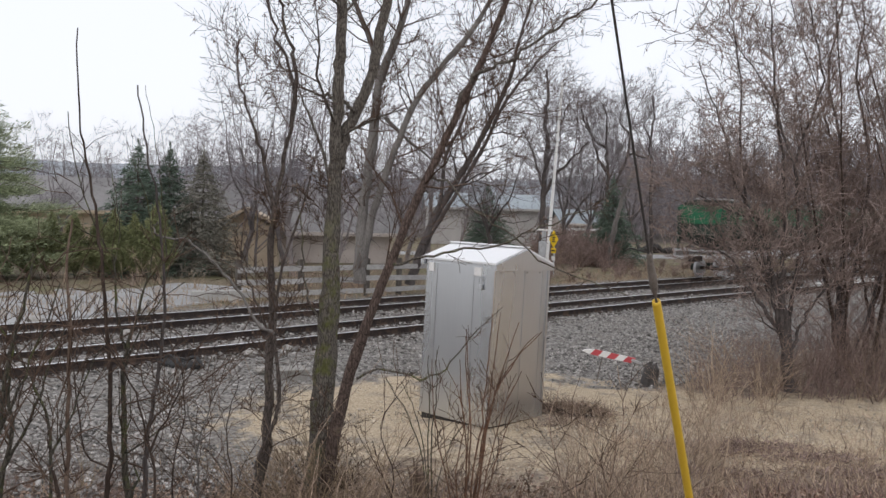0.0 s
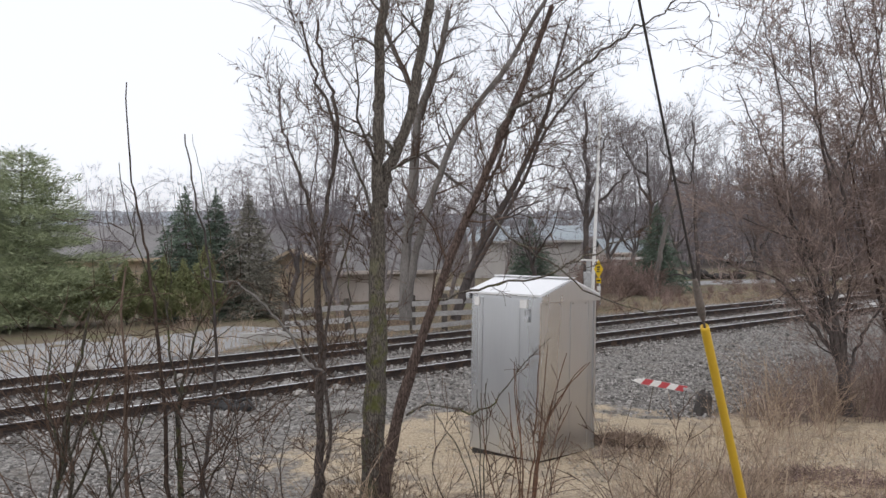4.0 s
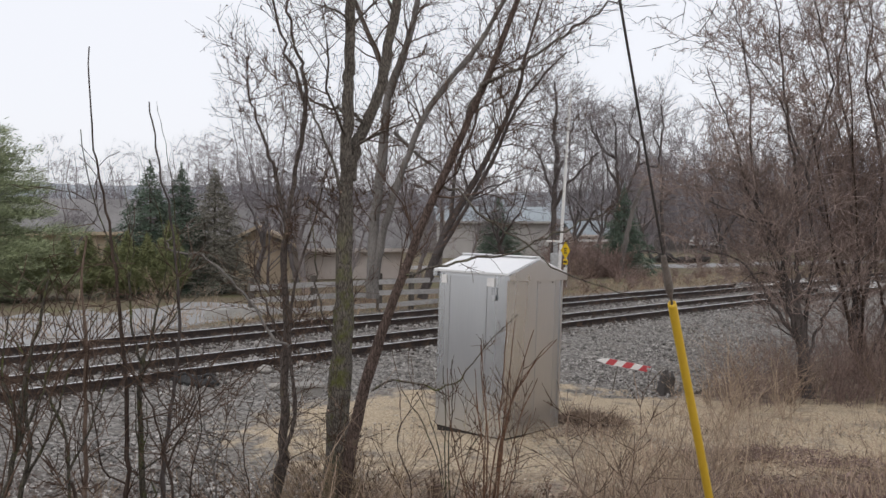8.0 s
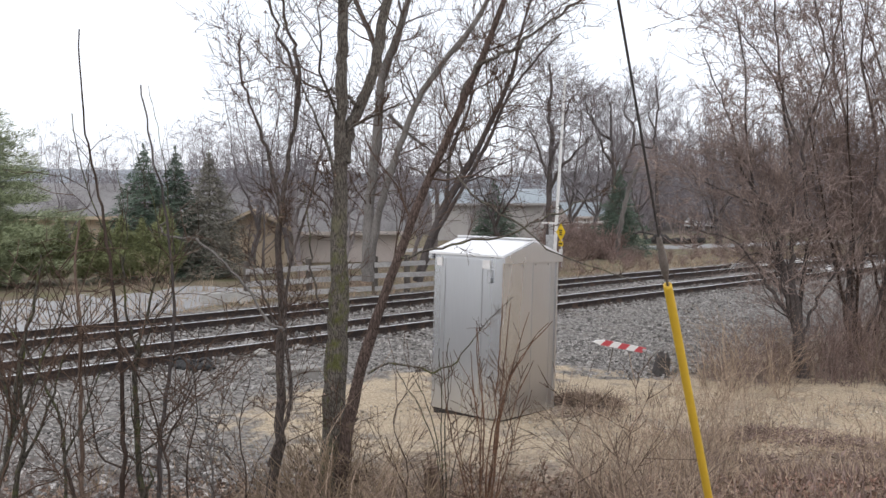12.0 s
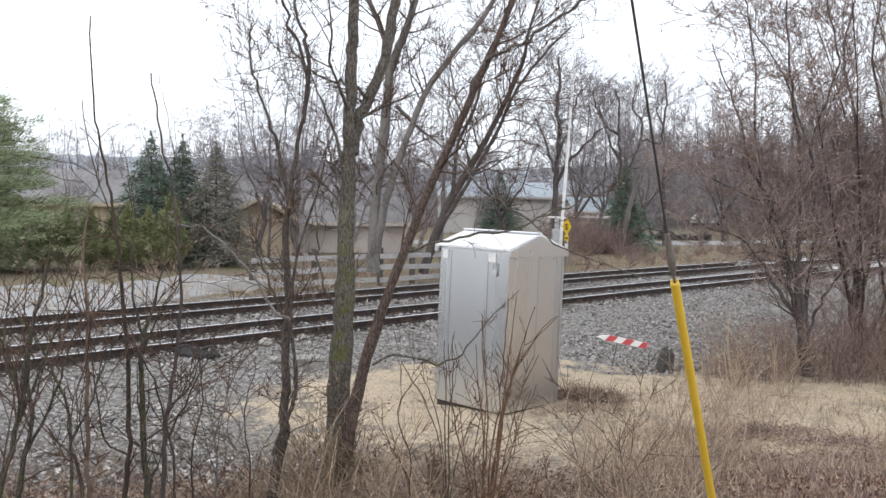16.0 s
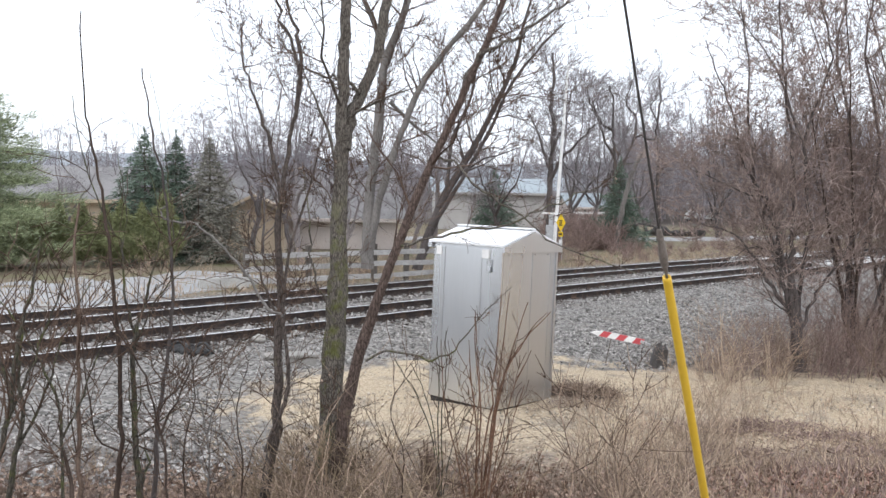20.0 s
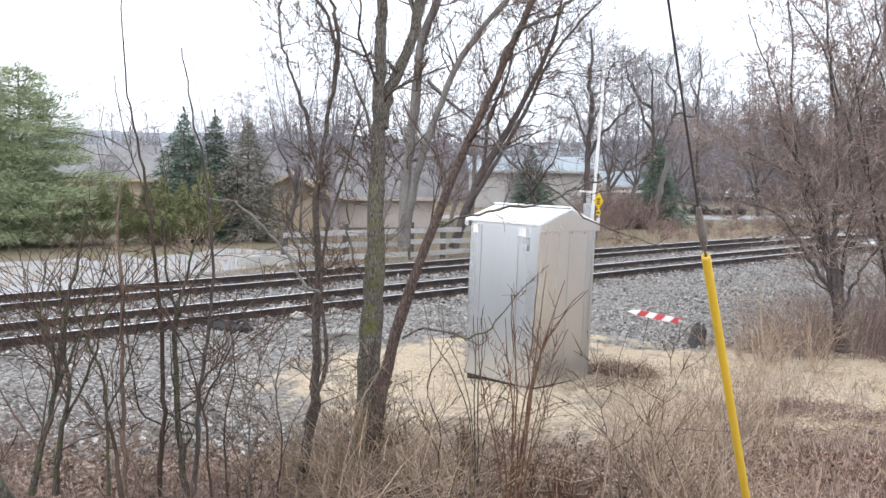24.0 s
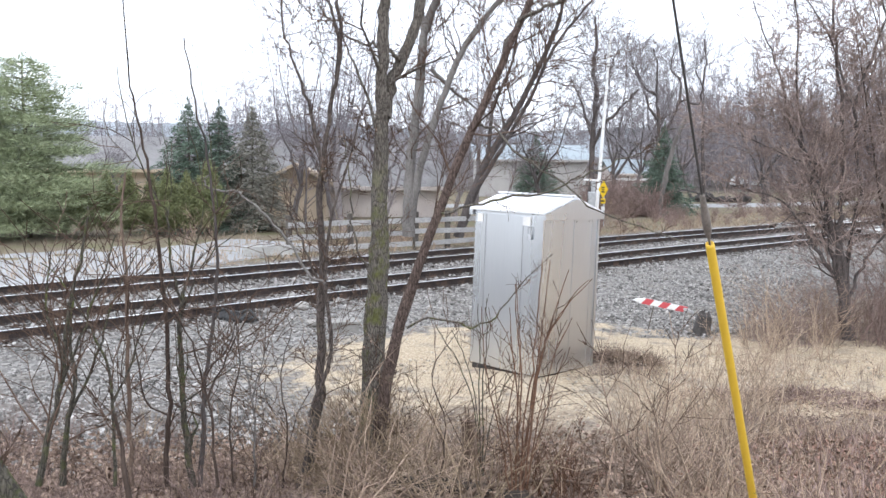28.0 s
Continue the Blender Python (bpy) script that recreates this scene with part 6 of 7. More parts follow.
w.shoots(a, 10, 0.86, 1, 0.1, 0.78, thick=0.45, bend=0.22, kids=(2, 3), spread=1.1, floor=0.0036)
a = w.limb(0.0083, 0.0034, (-2.40, 4.85, 1.59), (-2.51, 4.86, 1.88), (-2.48, 4.88, 2.19), sides=6, wiggle=0.006)
w.shoots(a, 10, 0.86, 1, 0.1, 0.78, thick=0.45, bend=0.22, kids=(2, 3), spread=1.1, floor=0.0036)
stand("sapling", w, 0.009, M["bark_sapling"], M["twig_brown"], "mossy leafless sapling with spreading stems", "sapling", "saplings")
w = Wood(87)
a = w.limb(0.0117, 0.0034, (-2.24, 5.10, 0.72), (-2.24, 5.12, 1.16), (-2.29, 5.14, 1.50), (-2.42, 5.16, 1.76), (-2.56, 5.17, 1.96), (-2.70, 5.18, 2.09), sides=6, wiggle=0.006)
w.shoots(a, 8, 0.79, 1, 0.1, 0.78, thick=0.45, bend=0.22, kids=(2, 3), spread=1.1, floor=0.0036)
a = w.limb(0.0083, 0.0025, (-2.25, 5.12, 1.23), (-2.12, 5.14, 1.50), (-2.04, 5.16, 1.77), (-1.89, 5.17, 1.97), sides=6, wiggle=0.006)
w.shoots(a, 8, 0.79, 1, 0.1, 0.78, thick=0.45, bend=0.22, kids=(2, 3), spread=1.1, floor=0.0036)
stand("sapling", w, 0.009, M["bark_sapling"], M["twig_brown"], "thin leafless sapling with dark bark", "sapling", "saplings")
w = Wood(88)
a = w.limb(0.0100, 0.0034, (-1.72, 5.49, 0.58), (-1.77, 5.51, 1.05), (-1.87, 5.54, 1.45), (-2.01, 5.55, 1.73), (-2.18, 5.57, 1.97), sides=6, wiggle=0.006)
w.shoots(a, 8, 0.64, 1, 0.1, 0.78, thick=0.45, bend=0.22, kids=(2, 3), spread=1.1, floor=0.0036)
a = w.limb(0.0083, 0.0025, (-1.79, 5.52, 1.16), (-1.66, 5.54, 1.45), (-1.51, 5.55, 1.74), sides=6, wiggle=0.006)
w.shoots(a, 8, 0.64, 1, 0.1, 0.78, thick=0.45, bend=0.22, kids=(2, 3), spread=1.1, floor=0.0036)
stand("sapling", w, 0.009, M["bark_red"], M["twig_brown"], "thin leafless sapling with dark bark", "sapling", "saplings")

# stout broken stems low beside the eye
w = Wood(92)
a = w.limb(0.036, 0.03, (-1.24, 2.5, 1.0), (-1.33, 2.5, 1.45), (-1.43, 2.5, 1.72), (-1.56, 2.52, 1.92), sides=8, wiggle=0.006)
w.shoots(a, 5, 0.25, 1, 0.4, 1.0, thick=0.12)
stand("sapling", w, 0.009, M["bark_sapling"], M["twig_brown"], "stout dark broken stem leaning over the bank", "sapling", "saplings")
w = Wood(93)
a = w.limb(0.016, 0.006, (-1.33, 3.3, 0.8), (-1.36, 3.3, 1.2), (-1.42, 3.32, 1.52), (-1.46, 3.34, 1.7), sides=6, wiggle=0.006)
w.shoots(a, 5, 0.25, 1, 0.4, 1.0, thick=0.3)
stand("sapling", w, 0.009, M["bark_red"], M["twig_brown"], "short reddish-brown leafless stem on the bank", "sapling", "saplings")

# rust-red shoots standing in the middle of the bank
w = Wood(194)
for r, pts in ((0.0095, ((0.33, 6.9, 0.15), (0.37, 6.9, 0.5), (0.46, 6.9, 1.1), (0.53, 6.9, 1.36), (0.67, 6.9, 1.59), (0.87, 6.9, 1.81))),
               (0.009, ((0.34, 6.91, 0.15), (0.42, 6.92, 0.9), (0.48, 6.93, 1.32), (0.54, 6.94, 1.95))),
               (0.008, ((0.31, 6.9, 0.15), (0.29, 6.88, 0.85), (0.25, 6.87, 1.22), (0.22, 6.86, 1.58))),
               (0.008, ((0.36, 6.88, 0.15), (0.41, 6.87, 0.7), (0.50, 6.86, 1.27), (0.60, 6.85, 1.64), (0.68, 6.84, 1.89))),
               (0.008, ((0.3, 6.92, 0.15), (0.30, 6.93, 0.6), (0.31, 6.94, 1.13), (0.27, 6.95, 1.81))),
               (0.0065, ((0.37, 6.92, 0.15), (0.5, 6.95, 0.6), (0.6, 6.97, 0.95), (0.68, 6.99, 1.2))),
               (0.006, ((0.29, 6.9, 0.15), (0.2, 6.87, 0.5), (0.13, 6.85, 0.8), (0.1, 6.84, 1.1)))):
    a = w.limb(r, 0.0032, *pts, sides=6, wiggle=0.004)
    w.shoots(a, 2, 0.34, 1, 0.35, 0.75, up=0.7, thick=0.5, bend=0.12, kids=(1, 2), spread=0.6, floor=0.0028)
stand("shrub", w, 0.006, M["stem_rust"], M["stem_rust"], "upright clump of rust-red leafless shoots", "shrub")
w = Wood(195)
for r, pts in ((0.0085, ((0.02, 7.0, 0.15), (0.02, 7.0, 0.86), (0.04, 7.0, 1.29), (0.04, 7.0, 1.63))),
               (0.007, ((0.0, 7.01, 0.15), (-0.01, 7.01, 0.91), (-0.01, 7.02, 1.29), (-0.03, 7.02, 1.58))),
               (0.007, ((0.0, 6.99, 0.15), (-0.03, 6.98, 0.6), (-0.15, 6.97, 1.02), (-0.27, 6.96, 1.24), (-0.37, 6.96, 1.4))),
               (0.006, ((0.02, 7.0, 0.15), (-0.05, 7.02, 0.82), (-0.16, 7.03, 1.19), (-0.25, 7.04, 1.36))),
               (0.006, ((0.03, 7.0, 0.15), (0.06, 6.98, 0.5), (0.15, 6.97, 0.82), (0.27, 6.96, 1.03)))):
    a = w.limb(r, 0.0032, *pts, sides=6, wiggle=0.005)
    w.shoots(a, 2, 0.3, 1, 0.4, 0.8, up=0.7, thick=0.5, bend=0.12, kids=(1, 2), spread=0.6, floor=0.0026)
stand("shrub", w, 0.006, M["bark_sapling"], M["twig_brown"], "small clump of dark leafless shoots", "shrub")

# shrub tree with fanning stems at the edge of the lane
w = Wood(55)
a = w.limb(0.13, 0.085, (6.42, 15.44, -0.38), (6.37, 15.47, 0.18), (6.34, 15.50, 0.68), sides=10, wiggle=0.012)
a = w.limb(0.06, 0.008, (6.37, 15.48, 0.28), (6.27, 15.57, 0.67), (6.08, 15.66, 0.99), (5.83, 15.75, 1.40), (5.57, 15.84, 1.86), (5.23, 15.92, 2.16), (4.73, 16.00, 2.31), sides=8, wiggle=0.02)
w.shoots(a, 31, 1.3, 2, 0.15, 1.0, thick=0.34, floor=0.006, up=0.3, bend=0.28, spread=1.05)
a = w.limb(0.065, 0.008, (6.35, 15.49, 0.38), (6.24, 15.58, 1.15), (6.09, 15.67, 1.78), (5.94, 15.76, 2.47), (5.71, 15.84, 2.94), (5.49, 15.91, 3.31), (5.29, 16.01, 4.17), (5.01, 16.10, 4.94), (4.78, 16.20, 5.67), sides=8, wiggle=0.02)
w.shoots(a, 36, 1.3, 2, 0.15, 1.0, thick=0.34, floor=0.006, up=0.3, bend=0.28, spread=1.05)
a = w.limb(0.045, 0.008, (6.33, 15.49, 0.48), (6.12, 15.60, 1.28), (5.95, 15.69, 1.98), (5.78, 15.79, 2.58), (5.56, 15.91, 3.71), (5.52, 16.06, 5.35), (5.36, 16.18, 6.39), (5.28, 16.28, 7.02), sides=8, wiggle=0.02)
w.shoots(a, 34, 1.3, 2, 0.15, 1.0, thick=0.34, floor=0.006, up=0.3, bend=0.28, spread=1.05)
a = w.limb(0.06, 0.009, (6.36, 15.49, 0.48), (6.28, 15.61, 1.46), (6.29, 15.70, 2.16), (6.36, 15.80, 2.85), (6.24, 15.95, 4.33), (6.15, 16.06, 5.36), (6.10, 16.18, 6.40), (6.02, 16.29, 7.34), sides=8, wiggle=0.02)
w.shoots(a, 36, 1.3, 2, 0.15, 1.0, thick=0.34, floor=0.006, up=0.3, bend=0.28, spread=1.05)
a = w.limb(0.05, 0.009, (6.39, 15.49, 0.38), (6.44, 15.60, 1.28), (6.60, 15.71, 2.29), (6.52, 15.85, 3.72), (6.70, 15.95, 4.33), (7.02, 16.06, 5.37), (6.84, 16.18, 6.41), (6.73, 16.29, 7.25), sides=8, wiggle=0.02)
w.shoots(a, 34, 1.3, 2, 0.15, 1.0, thick=0.34, floor=0.006, up=0.3, bend=0.28, spread=1.05)
a = w.limb(0.04, 0.008, (6.44, 15.47, 0.18), (6.53, 15.58, 0.59), (6.79, 15.69, 1.09), (7.15, 15.79, 1.56), (7.69, 15.92, 2.30), (8.24, 16.03, 2.93), sides=8, wiggle=0.02)
w.shoots(a, 24, 1.3, 2, 0.15, 1.0, thick=0.34, floor=0.006, up=0.3, bend=0.28, spread=1.05)
a = w.limb(0.028, 0.006, (6.45, 15.68, 3.65), (6.24, 15.82, 4.32), (6.06, 15.96, 5.04), (5.58, 16.10, 5.76), (5.19, 16.24, 6.40), sides=8, wiggle=0.02)
w.shoots(a, 24, 1.3, 2, 0.15, 1.0, thick=0.34, floor=0.006, up=0.3, bend=0.28, spread=1.05)
a = w.limb(0.028, 0.006, (5.92, 15.60, 2.29), (5.56, 15.76, 2.78), (4.99, 15.91, 3.08), (4.40, 16.06, 3.39), sides=8, wiggle=0.02)
w.shoots(a, 24, 1.3, 2, 0.15, 1.0, thick=0.34, floor=0.006, up=0.3, bend=0.28, spread=1.05)
stand("thicket_tree", w, 0.016, M["bark_dark"], M["twig_red"], "large leafless reddish-brown shrub tree with fanning stems", "shrub", "thicket")
w = Wood(56)
a = w.limb(0.055, 0.01, (8.01, 17.04, -0.40), (8.02, 17.21, 1.37), (8.14, 17.36, 2.82), (8.04, 17.53, 4.51), (7.83, 17.67, 5.75), (8.07, 17.80, 6.79), (8.20, 17.92, 7.71), sides=8, wiggle=0.015)
w.shoots(a, 30, 1.6, 2, 0.15, 1.0, thick=0.35, floor=0.005, up=0.4, bend=0.22, spread=0.95)
a = w.limb(0.045, 0.01, (8.00, 17.09, 0.49), (8.46, 17.29, 2.49), (8.66, 17.46, 3.95), (8.40, 17.63, 5.64), (8.57, 17.78, 6.79), (8.54, 17.92, 7.72), sides=8, wiggle=0.015)
w.shoots(a, 28, 1.6, 2, 0.15, 1.0, thick=0.35, floor=0.005, up=0.4, bend=0.22, spread=0.95)
a = w.limb(0.055, 0.009, (8.07, 17.04, -0.40), (7.96, 17.18, 0.74), (7.72, 17.31, 1.85), (7.64, 17.42, 2.62), (7.44, 17.52, 3.23), (7.53, 17.66, 4.51), (8.11, 17.80, 5.66), sides=8, wiggle=0.015)
w.shoots(a, 28, 1.6, 2, 0.15, 1.0, thick=0.35, floor=0.005, up=0.4, bend=0.22, spread=0.95)
a = w.limb(0.045, 0.009, (8.07, 17.04, -0.40), (8.71, 17.23, 1.15), (9.19, 17.43, 2.84), (9.32, 17.66, 5.10), (9.12, 17.86, 6.81), sides=8, wiggle=0.015)
w.shoots(a, 28, 1.6, 2, 0.15, 1.0, thick=0.35, floor=0.005, up=0.4, bend=0.22, spread=0.95)
stand("thicket_tree", w, 0.016, M["bark_dark"], M["twig_dark"], "large leafless dark brown shrub tree behind the lane", "shrub", "thicket")


# ---------- big red-brown thicket ----------
def thicket(x, y, seed, stems, h, label, dense=3, r=0.05):
    w = Wood(seed)
    rng = w.rng
    for k in range(stems):
        a = rng.uniform(0, 6.28)
        lean = rng.uniform(0.08, 0.42)
        hh = h * rng.uniform(0.65, 1.05)
        st = Vector((x + math.cos(a) * 0.25, y + math.sin(a) * 0.25, gz(x, y) - 0.1))
        top = st + Vector((math.cos(a) * hh * lean, math.sin(a) * hh * lean, hh))
        mid = st.lerp(top, 0.45) + Vector((rng.gauss(0, 0.2), rng.gauss(0, 0.2), rng.uniform(0, 0.4)))
        p = w.limb(r * rng.uniform(0.7, 1.3), 0.008, st, st.lerp(mid, 0.5), mid, top, sides=7, wiggle=0.03)
        w.shoots(p, 15, h * 0.24, dense, 0.3, 1.0, up=0.6, floor=0.0055, bend=0.15, spread=0.85)
    return stand("thicket_tree", w, 0.02, M["bark_red"], M["twig_dark"], label, "shrub", "thicket")


for x, y, sd in ((8.3, 17.0, 71), (10.4, 19.6, 77), (14.2, 21.5, 78), (10.2, 17.2, 72), (9.2, 18.6, 73), (11.2, 18.0, 75), (12.6, 20.0, 76)):
    thicket(x, y, sd, 4, 7.8, "large leafless dark maroon-brown shrub with fanning stems", 2)


# ---------- low brush ----------
def brush_mesh(seed, stems, h, lean, levels, mat, floor=0.0028, curve=0.25):
    w = Wood(seed)
    rng = w.rng
    for _ in range(stems):
        a, l = rng.uniform(0, 6.28), rng.uniform(0.05, lean)
        p = Vector((rng.gauss(0, 0.12), rng.gauss(0, 0.12), -0.05))
        d = Vector((math.cos(a) * l, math.sin(a) * l, 1)).normalized()
        w.grow(p, d, h * rng.uniform(0.5, 1.1), rng.uniform(1.0, 2.2) * floor, levels, curve, (2, 3), 0.9, floor * 0.6, 0.2, 0.5)
    v, f = w.arrays()
    return quads("brush", v, f, mat), v, f, mat


BRUSH = [brush_mesh(201, 12, 0.95, 0.6, 2, M["stem_tan"], 0.0042), brush_mesh(202, 14, 1.1, 0.5, 2, M["twig_maroon"], 0.0038), brush_mesh(203, 12, 0.8, 1.1, 2, M["stem_pale"], 0.0042, 0.0),
         brush_mesh(204, 10, 1.25, 0.4, 2, M["twig_brown"], 0.0034), brush_mesh(205, 16, 0.6, 1.1, 1, M["straw"], 0.0034, -0.2), brush_mesh(206, 16, 1.2, 0.7, 1, M["stem_pale"], 0.0042),
         brush_mesh(207, 12, 1.1, 2.4, 1, M["stem_pale"], 0.0052, -0.35), brush_mesh(208, 12, 1.1, 2.2, 1, M["stem_tan"], 0.0052, -0.3), brush_mesh(209, 16, 0.9, 1.8, 1, M["twig_maroon"], 0.0044, -0.1),
         brush_mesh(210, 11, 1.2, 0.5, 1, M["stem_brown"], 0.0062, 0.1), brush_mesh(211, 14, 1.25, 2.0, 1, M["stem_ochre"], 0.005, -0.15),
         brush_mesh(212, 26, 1.15, 0.9, 2, M["twig_maroon"], 0.013, 0.2),
         brush_mesh(213, 13, 1.2, 0.55, 1, M["stem_rust"], 0.006, 0.25)]
BRUSH_LABEL = ["tangled clump of tan leafless brush", "clump of reddish leafless brush", "low tangle of tan dead stems", "upright clump of brown leafless shoots", "clump of bent straw-coloured grass", "clump of pale dry weed stalks",
               "arching tangle of pale dead stems", "arching tangle of tan dead stems", "low tangle of reddish dead stems", "clump of ochre-brown leafless twigs", "criss-cross tangle of long ochre stems", "clump of dense brown leafless bushes", "clump of rust-red leafless shoots"]


def brush(x, y, kind, size, turn, lean=0.0):
    ob = thing("brush_clump", pose(x, y, gz(x, y), lean, 0, turn) @ Matrix.Scale(size, 4), BRUSH_LABEL[kind], "brush", "low brush")
    link("tangle", BRUSH[kind][0], ob)


FAR_BRUSH = {}


def far_brush(x, y, kind, size, turn):
    """Remembers a clump that is too far off to be told apart."""
    FAR_BRUSH.setdefault(kind, []).append((x, y, size, radians(turn)))


def lay_far_brush():
    """Each kind of far brush as one stuff."""
    for kind, places in FAR_BRUSH.items():
        _, v, f, mat = BRUSH[kind]
        V = []
        for x, y, k, a in places:
            c, s = math.cos(a) * k, math.sin(a) * k
            V.append(np.stack([v[:, 0] * c - v[:, 1] * s + x, v[:, 0] * s + v[:, 1] * c + y, v[:, 2] * k + gz(x, y)], -1))
        F = np.concatenate([f + i * len(v) for i in range(len(places))])
        tagged(link("far_brush", quads("far_brush", np.concatenate(V), F, mat)), BRUSH_LABEL[kind].replace("clump of", "stretch of") + " beyond the yard", "brush", kind="stuff")


rng = random.Random(77)
for i in range(84):
    k = rng.uniform(-0.62, 0.62)
    y = 5.0 + (3.4 + 2.0 * max(k, -0.5)) * rng.random() ** 0.9
    x = k * (y + 0.3)
    near = y < 7.4
    if x > 0.2 and rng.random() < (0.85 if y > 7.0 else 0.55):
        continue
    if abs(x) < 1.3 and rng.random() < 0.55:
        continue
    kind = rng.choice((0, 10, 9, 6, 7, 10, 9, 8) if x < 1.2 else (0, 6, 9, 7, 8, 5))
    size = rng.uniform(0.6, 1.0) * (1.0 if near else 0.75)
    if x < -1.2:
        if rng.random() < 0.45:
            continue
        kind, size = rng.choice((8, 8, 10, 3, 7)), size * rng.uniform(0.4, 0.65)
    if x > 2.0:
        kind, size = rng.choice((8, 8, 4, 7)), size * 0.55
    brush(x, y, kind, size, rng.uniform(0, 360), rng.uniform(-8, 8))
# dense tangle round the foot of the mossy tree
for i in range(22):
    x, y = min(-0.3, rng.gauss(-1.1, 0.5)), rng.uniform(6.1, 7.7)
    brush(x, y, rng.choice((10, 8, 7, 9)), rng.uniform(0.5, 0.8), rng.uniform(0, 360), rng.uniform(-10, 10))
for i in range(22):
    y = rng.uniform(7.6, 9.8)
    brush(-rng.uniform(0.06, 0.58) * y, y, rng.choice((3, 8, 8, 10, 1)), rng.uniform(0.25, 0.55), rng.uniform(0, 360), rng.uniform(-8, 8))
for i in range(26):
    y = rng.uniform(4.4, 7.2)
    brush(-rng.uniform(0.2, 0.6) * y, y, rng.choice((8, 1, 8, 3)), rng.uniform(0.35, 0.6), rng.uniform(0, 360), rng.uniform(-8, 8))
# brown brush behind the board fence
for i in range(26):
    f = rng.random()
    far_brush(-5.7 + 7.9 * f + rng.gauss(0, 0.3), 27.9 + 6.7 * f + rng.uniform(0, 1.2), rng.choice((1, 8, 0)), rng.uniform(0.55, 0.95), rng.uniform(0, 360))
# brown bushes before the outbuilding
for x, y in ((11.0, 74), (12.2, 76), (13.4, 75), (14.6, 77), (15.8, 76), (9.9, 72), (7.6, 58), (8.8, 56.5), (9.5, 53.5)):
    far_brush(x, y, 11, 2.0 if y > 60 else 1.4, x * 77)
for i in range(34):
    y = rng.uniform(47, 66)
    far_brush(y * rng.uniform(0.125, 0.195), y, 11, rng.uniform(1.2, 1.75), rng.uniform(0, 360))
# low brown growth on the far bank of the line
for i in range(60):
    p = track_point(rng.uniform(22, 62), 7.4 + 5.5 * rng.random())
    far_brush(p.x, p.y, 11, rng.uniform(0.3, 0.65), rng.uniform(0, 360))
# long stems crossing before the mossy trunk
for i in range(9):
    brush(rng.uniform(-1.35, -0.45), rng.uniform(6.5, 7.0), rng.choice((10, 6, 7)), rng.uniform(0.8, 1.1), rng.uniform(0, 360), rng.uniform(-6, 6))
# thin pale stems arching before the sand
for i in range(14):
    brush(rng.uniform(-1.9, 0.2), rng.uniform(7.3, 9.2), rng.choice((6, 6, 7)), rng.uniform(0.5, 0.85), rng.uniform(0, 360), rng.uniform(-8, 8))
# rust-red shoots in the middle of the bank
for i in range(7):
    brush(rng.uniform(0.0, 0.9), rng.uniform(6.3, 7.6), 12, rng.uniform(0.4, 0.65), rng.uniform(0, 360))
# fanning weeds before the yellow guard
for x, y, k in ((1.55, 6.7, 1.0), (1.2, 6.9, 0.85), (2.0, 7.3, 0.95), (1.6, 7.6, 0.8)):
    brush(x, y, 9, k, x * 211)
# pale stalks beside the guard and toward the thicket
for x, y, k in ((1.6, 8.6, 1.0), (2.5, 9.4, 1.1), (1.9, 9.6, 0.9), (3.9, 12.6, 0.9), (4.5, 13.4, 1.1), (5.4, 13.8, 1.0), (3.2, 10.2, 0.8), (4.2, 11.6, 0.7), (2.7, 10.0, 0.9), (3.0, 9.3, 1.0), (3.5, 10.9, 0.8), (1.5, 9.0, 0.7), (1.9, 8.2, 0.8), (2.5, 8.6, 0.9), (3.7, 13.9, 0.8), (4.5, 14.6, 1.1), (4.9, 14.3, 1.2)):
    brush(x, y, 5, k, x * 97)
for i in range(20):
    far_brush(rng.uniform(7.2, 13), rng.uniform(15.6, 18.5), rng.choice((1, 1, 9)), rng.uniform(1.3, 1.9), rng.uniform(0, 360))
for i in range(75):
    x = rng.uniform(4.6, 12)
    brush(x, rng.uniform(14.3, 17.0), rng.choice((0, 1, 8, 8, 2) if x < 5.8 else (1, 8, 8, 9, 1)), rng.uniform(0.7, 1.35), rng.uniform(0, 360))
for i in range(64):
    s, q = rng.uniform(12, 70), 7.4 + 9 * rng.random() ** 1.6
    p = track_point(s, q)
    far_brush(p.x, p.y, rng.choice((4, 8, 2, 1, 0)), rng.uniform(0.5, 1.0) if p.x > 4 else rng.uniform(0.8, 1.6), rng.uniform(0, 360))


for i in range(30):
    x, y = rng.uniform(4.5, 18), rng.uniform(38, 56)
    s = TD.x * x + TD.y * y
    if TN.x * x + TN.y * y - RAIL - BEND * s * s > 7.6:
        far_brush(x, y, rng.choice((1, 0, 8, 9)), rng.uniform(0.8, 1.5) if x < 0.2 * y else rng.uniform(0.4, 0.7), rng.uniform(0, 360))
for i in range(22):
    x, y = rng.uniform(-4.5, 6.5), rng.uniform(9.4, 11.4)
    brush(x, y, rng.choice((5, 5, 8, 7)), rng.uniform(0.22, 0.5), rng.uniform(0, 360))
for x, y, k in ((1.6, 13.2, 0.3), (1.8, 13.0, 0.34), (2.0, 13.2, 0.34), (2.2, 13.0, 0.3), (2.4, 13.15, 0.32), (2.6, 13.0, 0.3), (1.45, 12.2, 0.3), (1.6, 12.3, 0.34), (1.75, 12.35, 0.3), (1.9, 12.4, 0.34), (2.1, 12.45, 0.3), (2.3, 12.5, 0.28), (2.5, 12.5, 0.3), (1.35, 12.6, 0.4), (1.3, 12.05, 0.35)):
    brush(x, y, 8 if x > 1.4 else 6, k, x * 300)
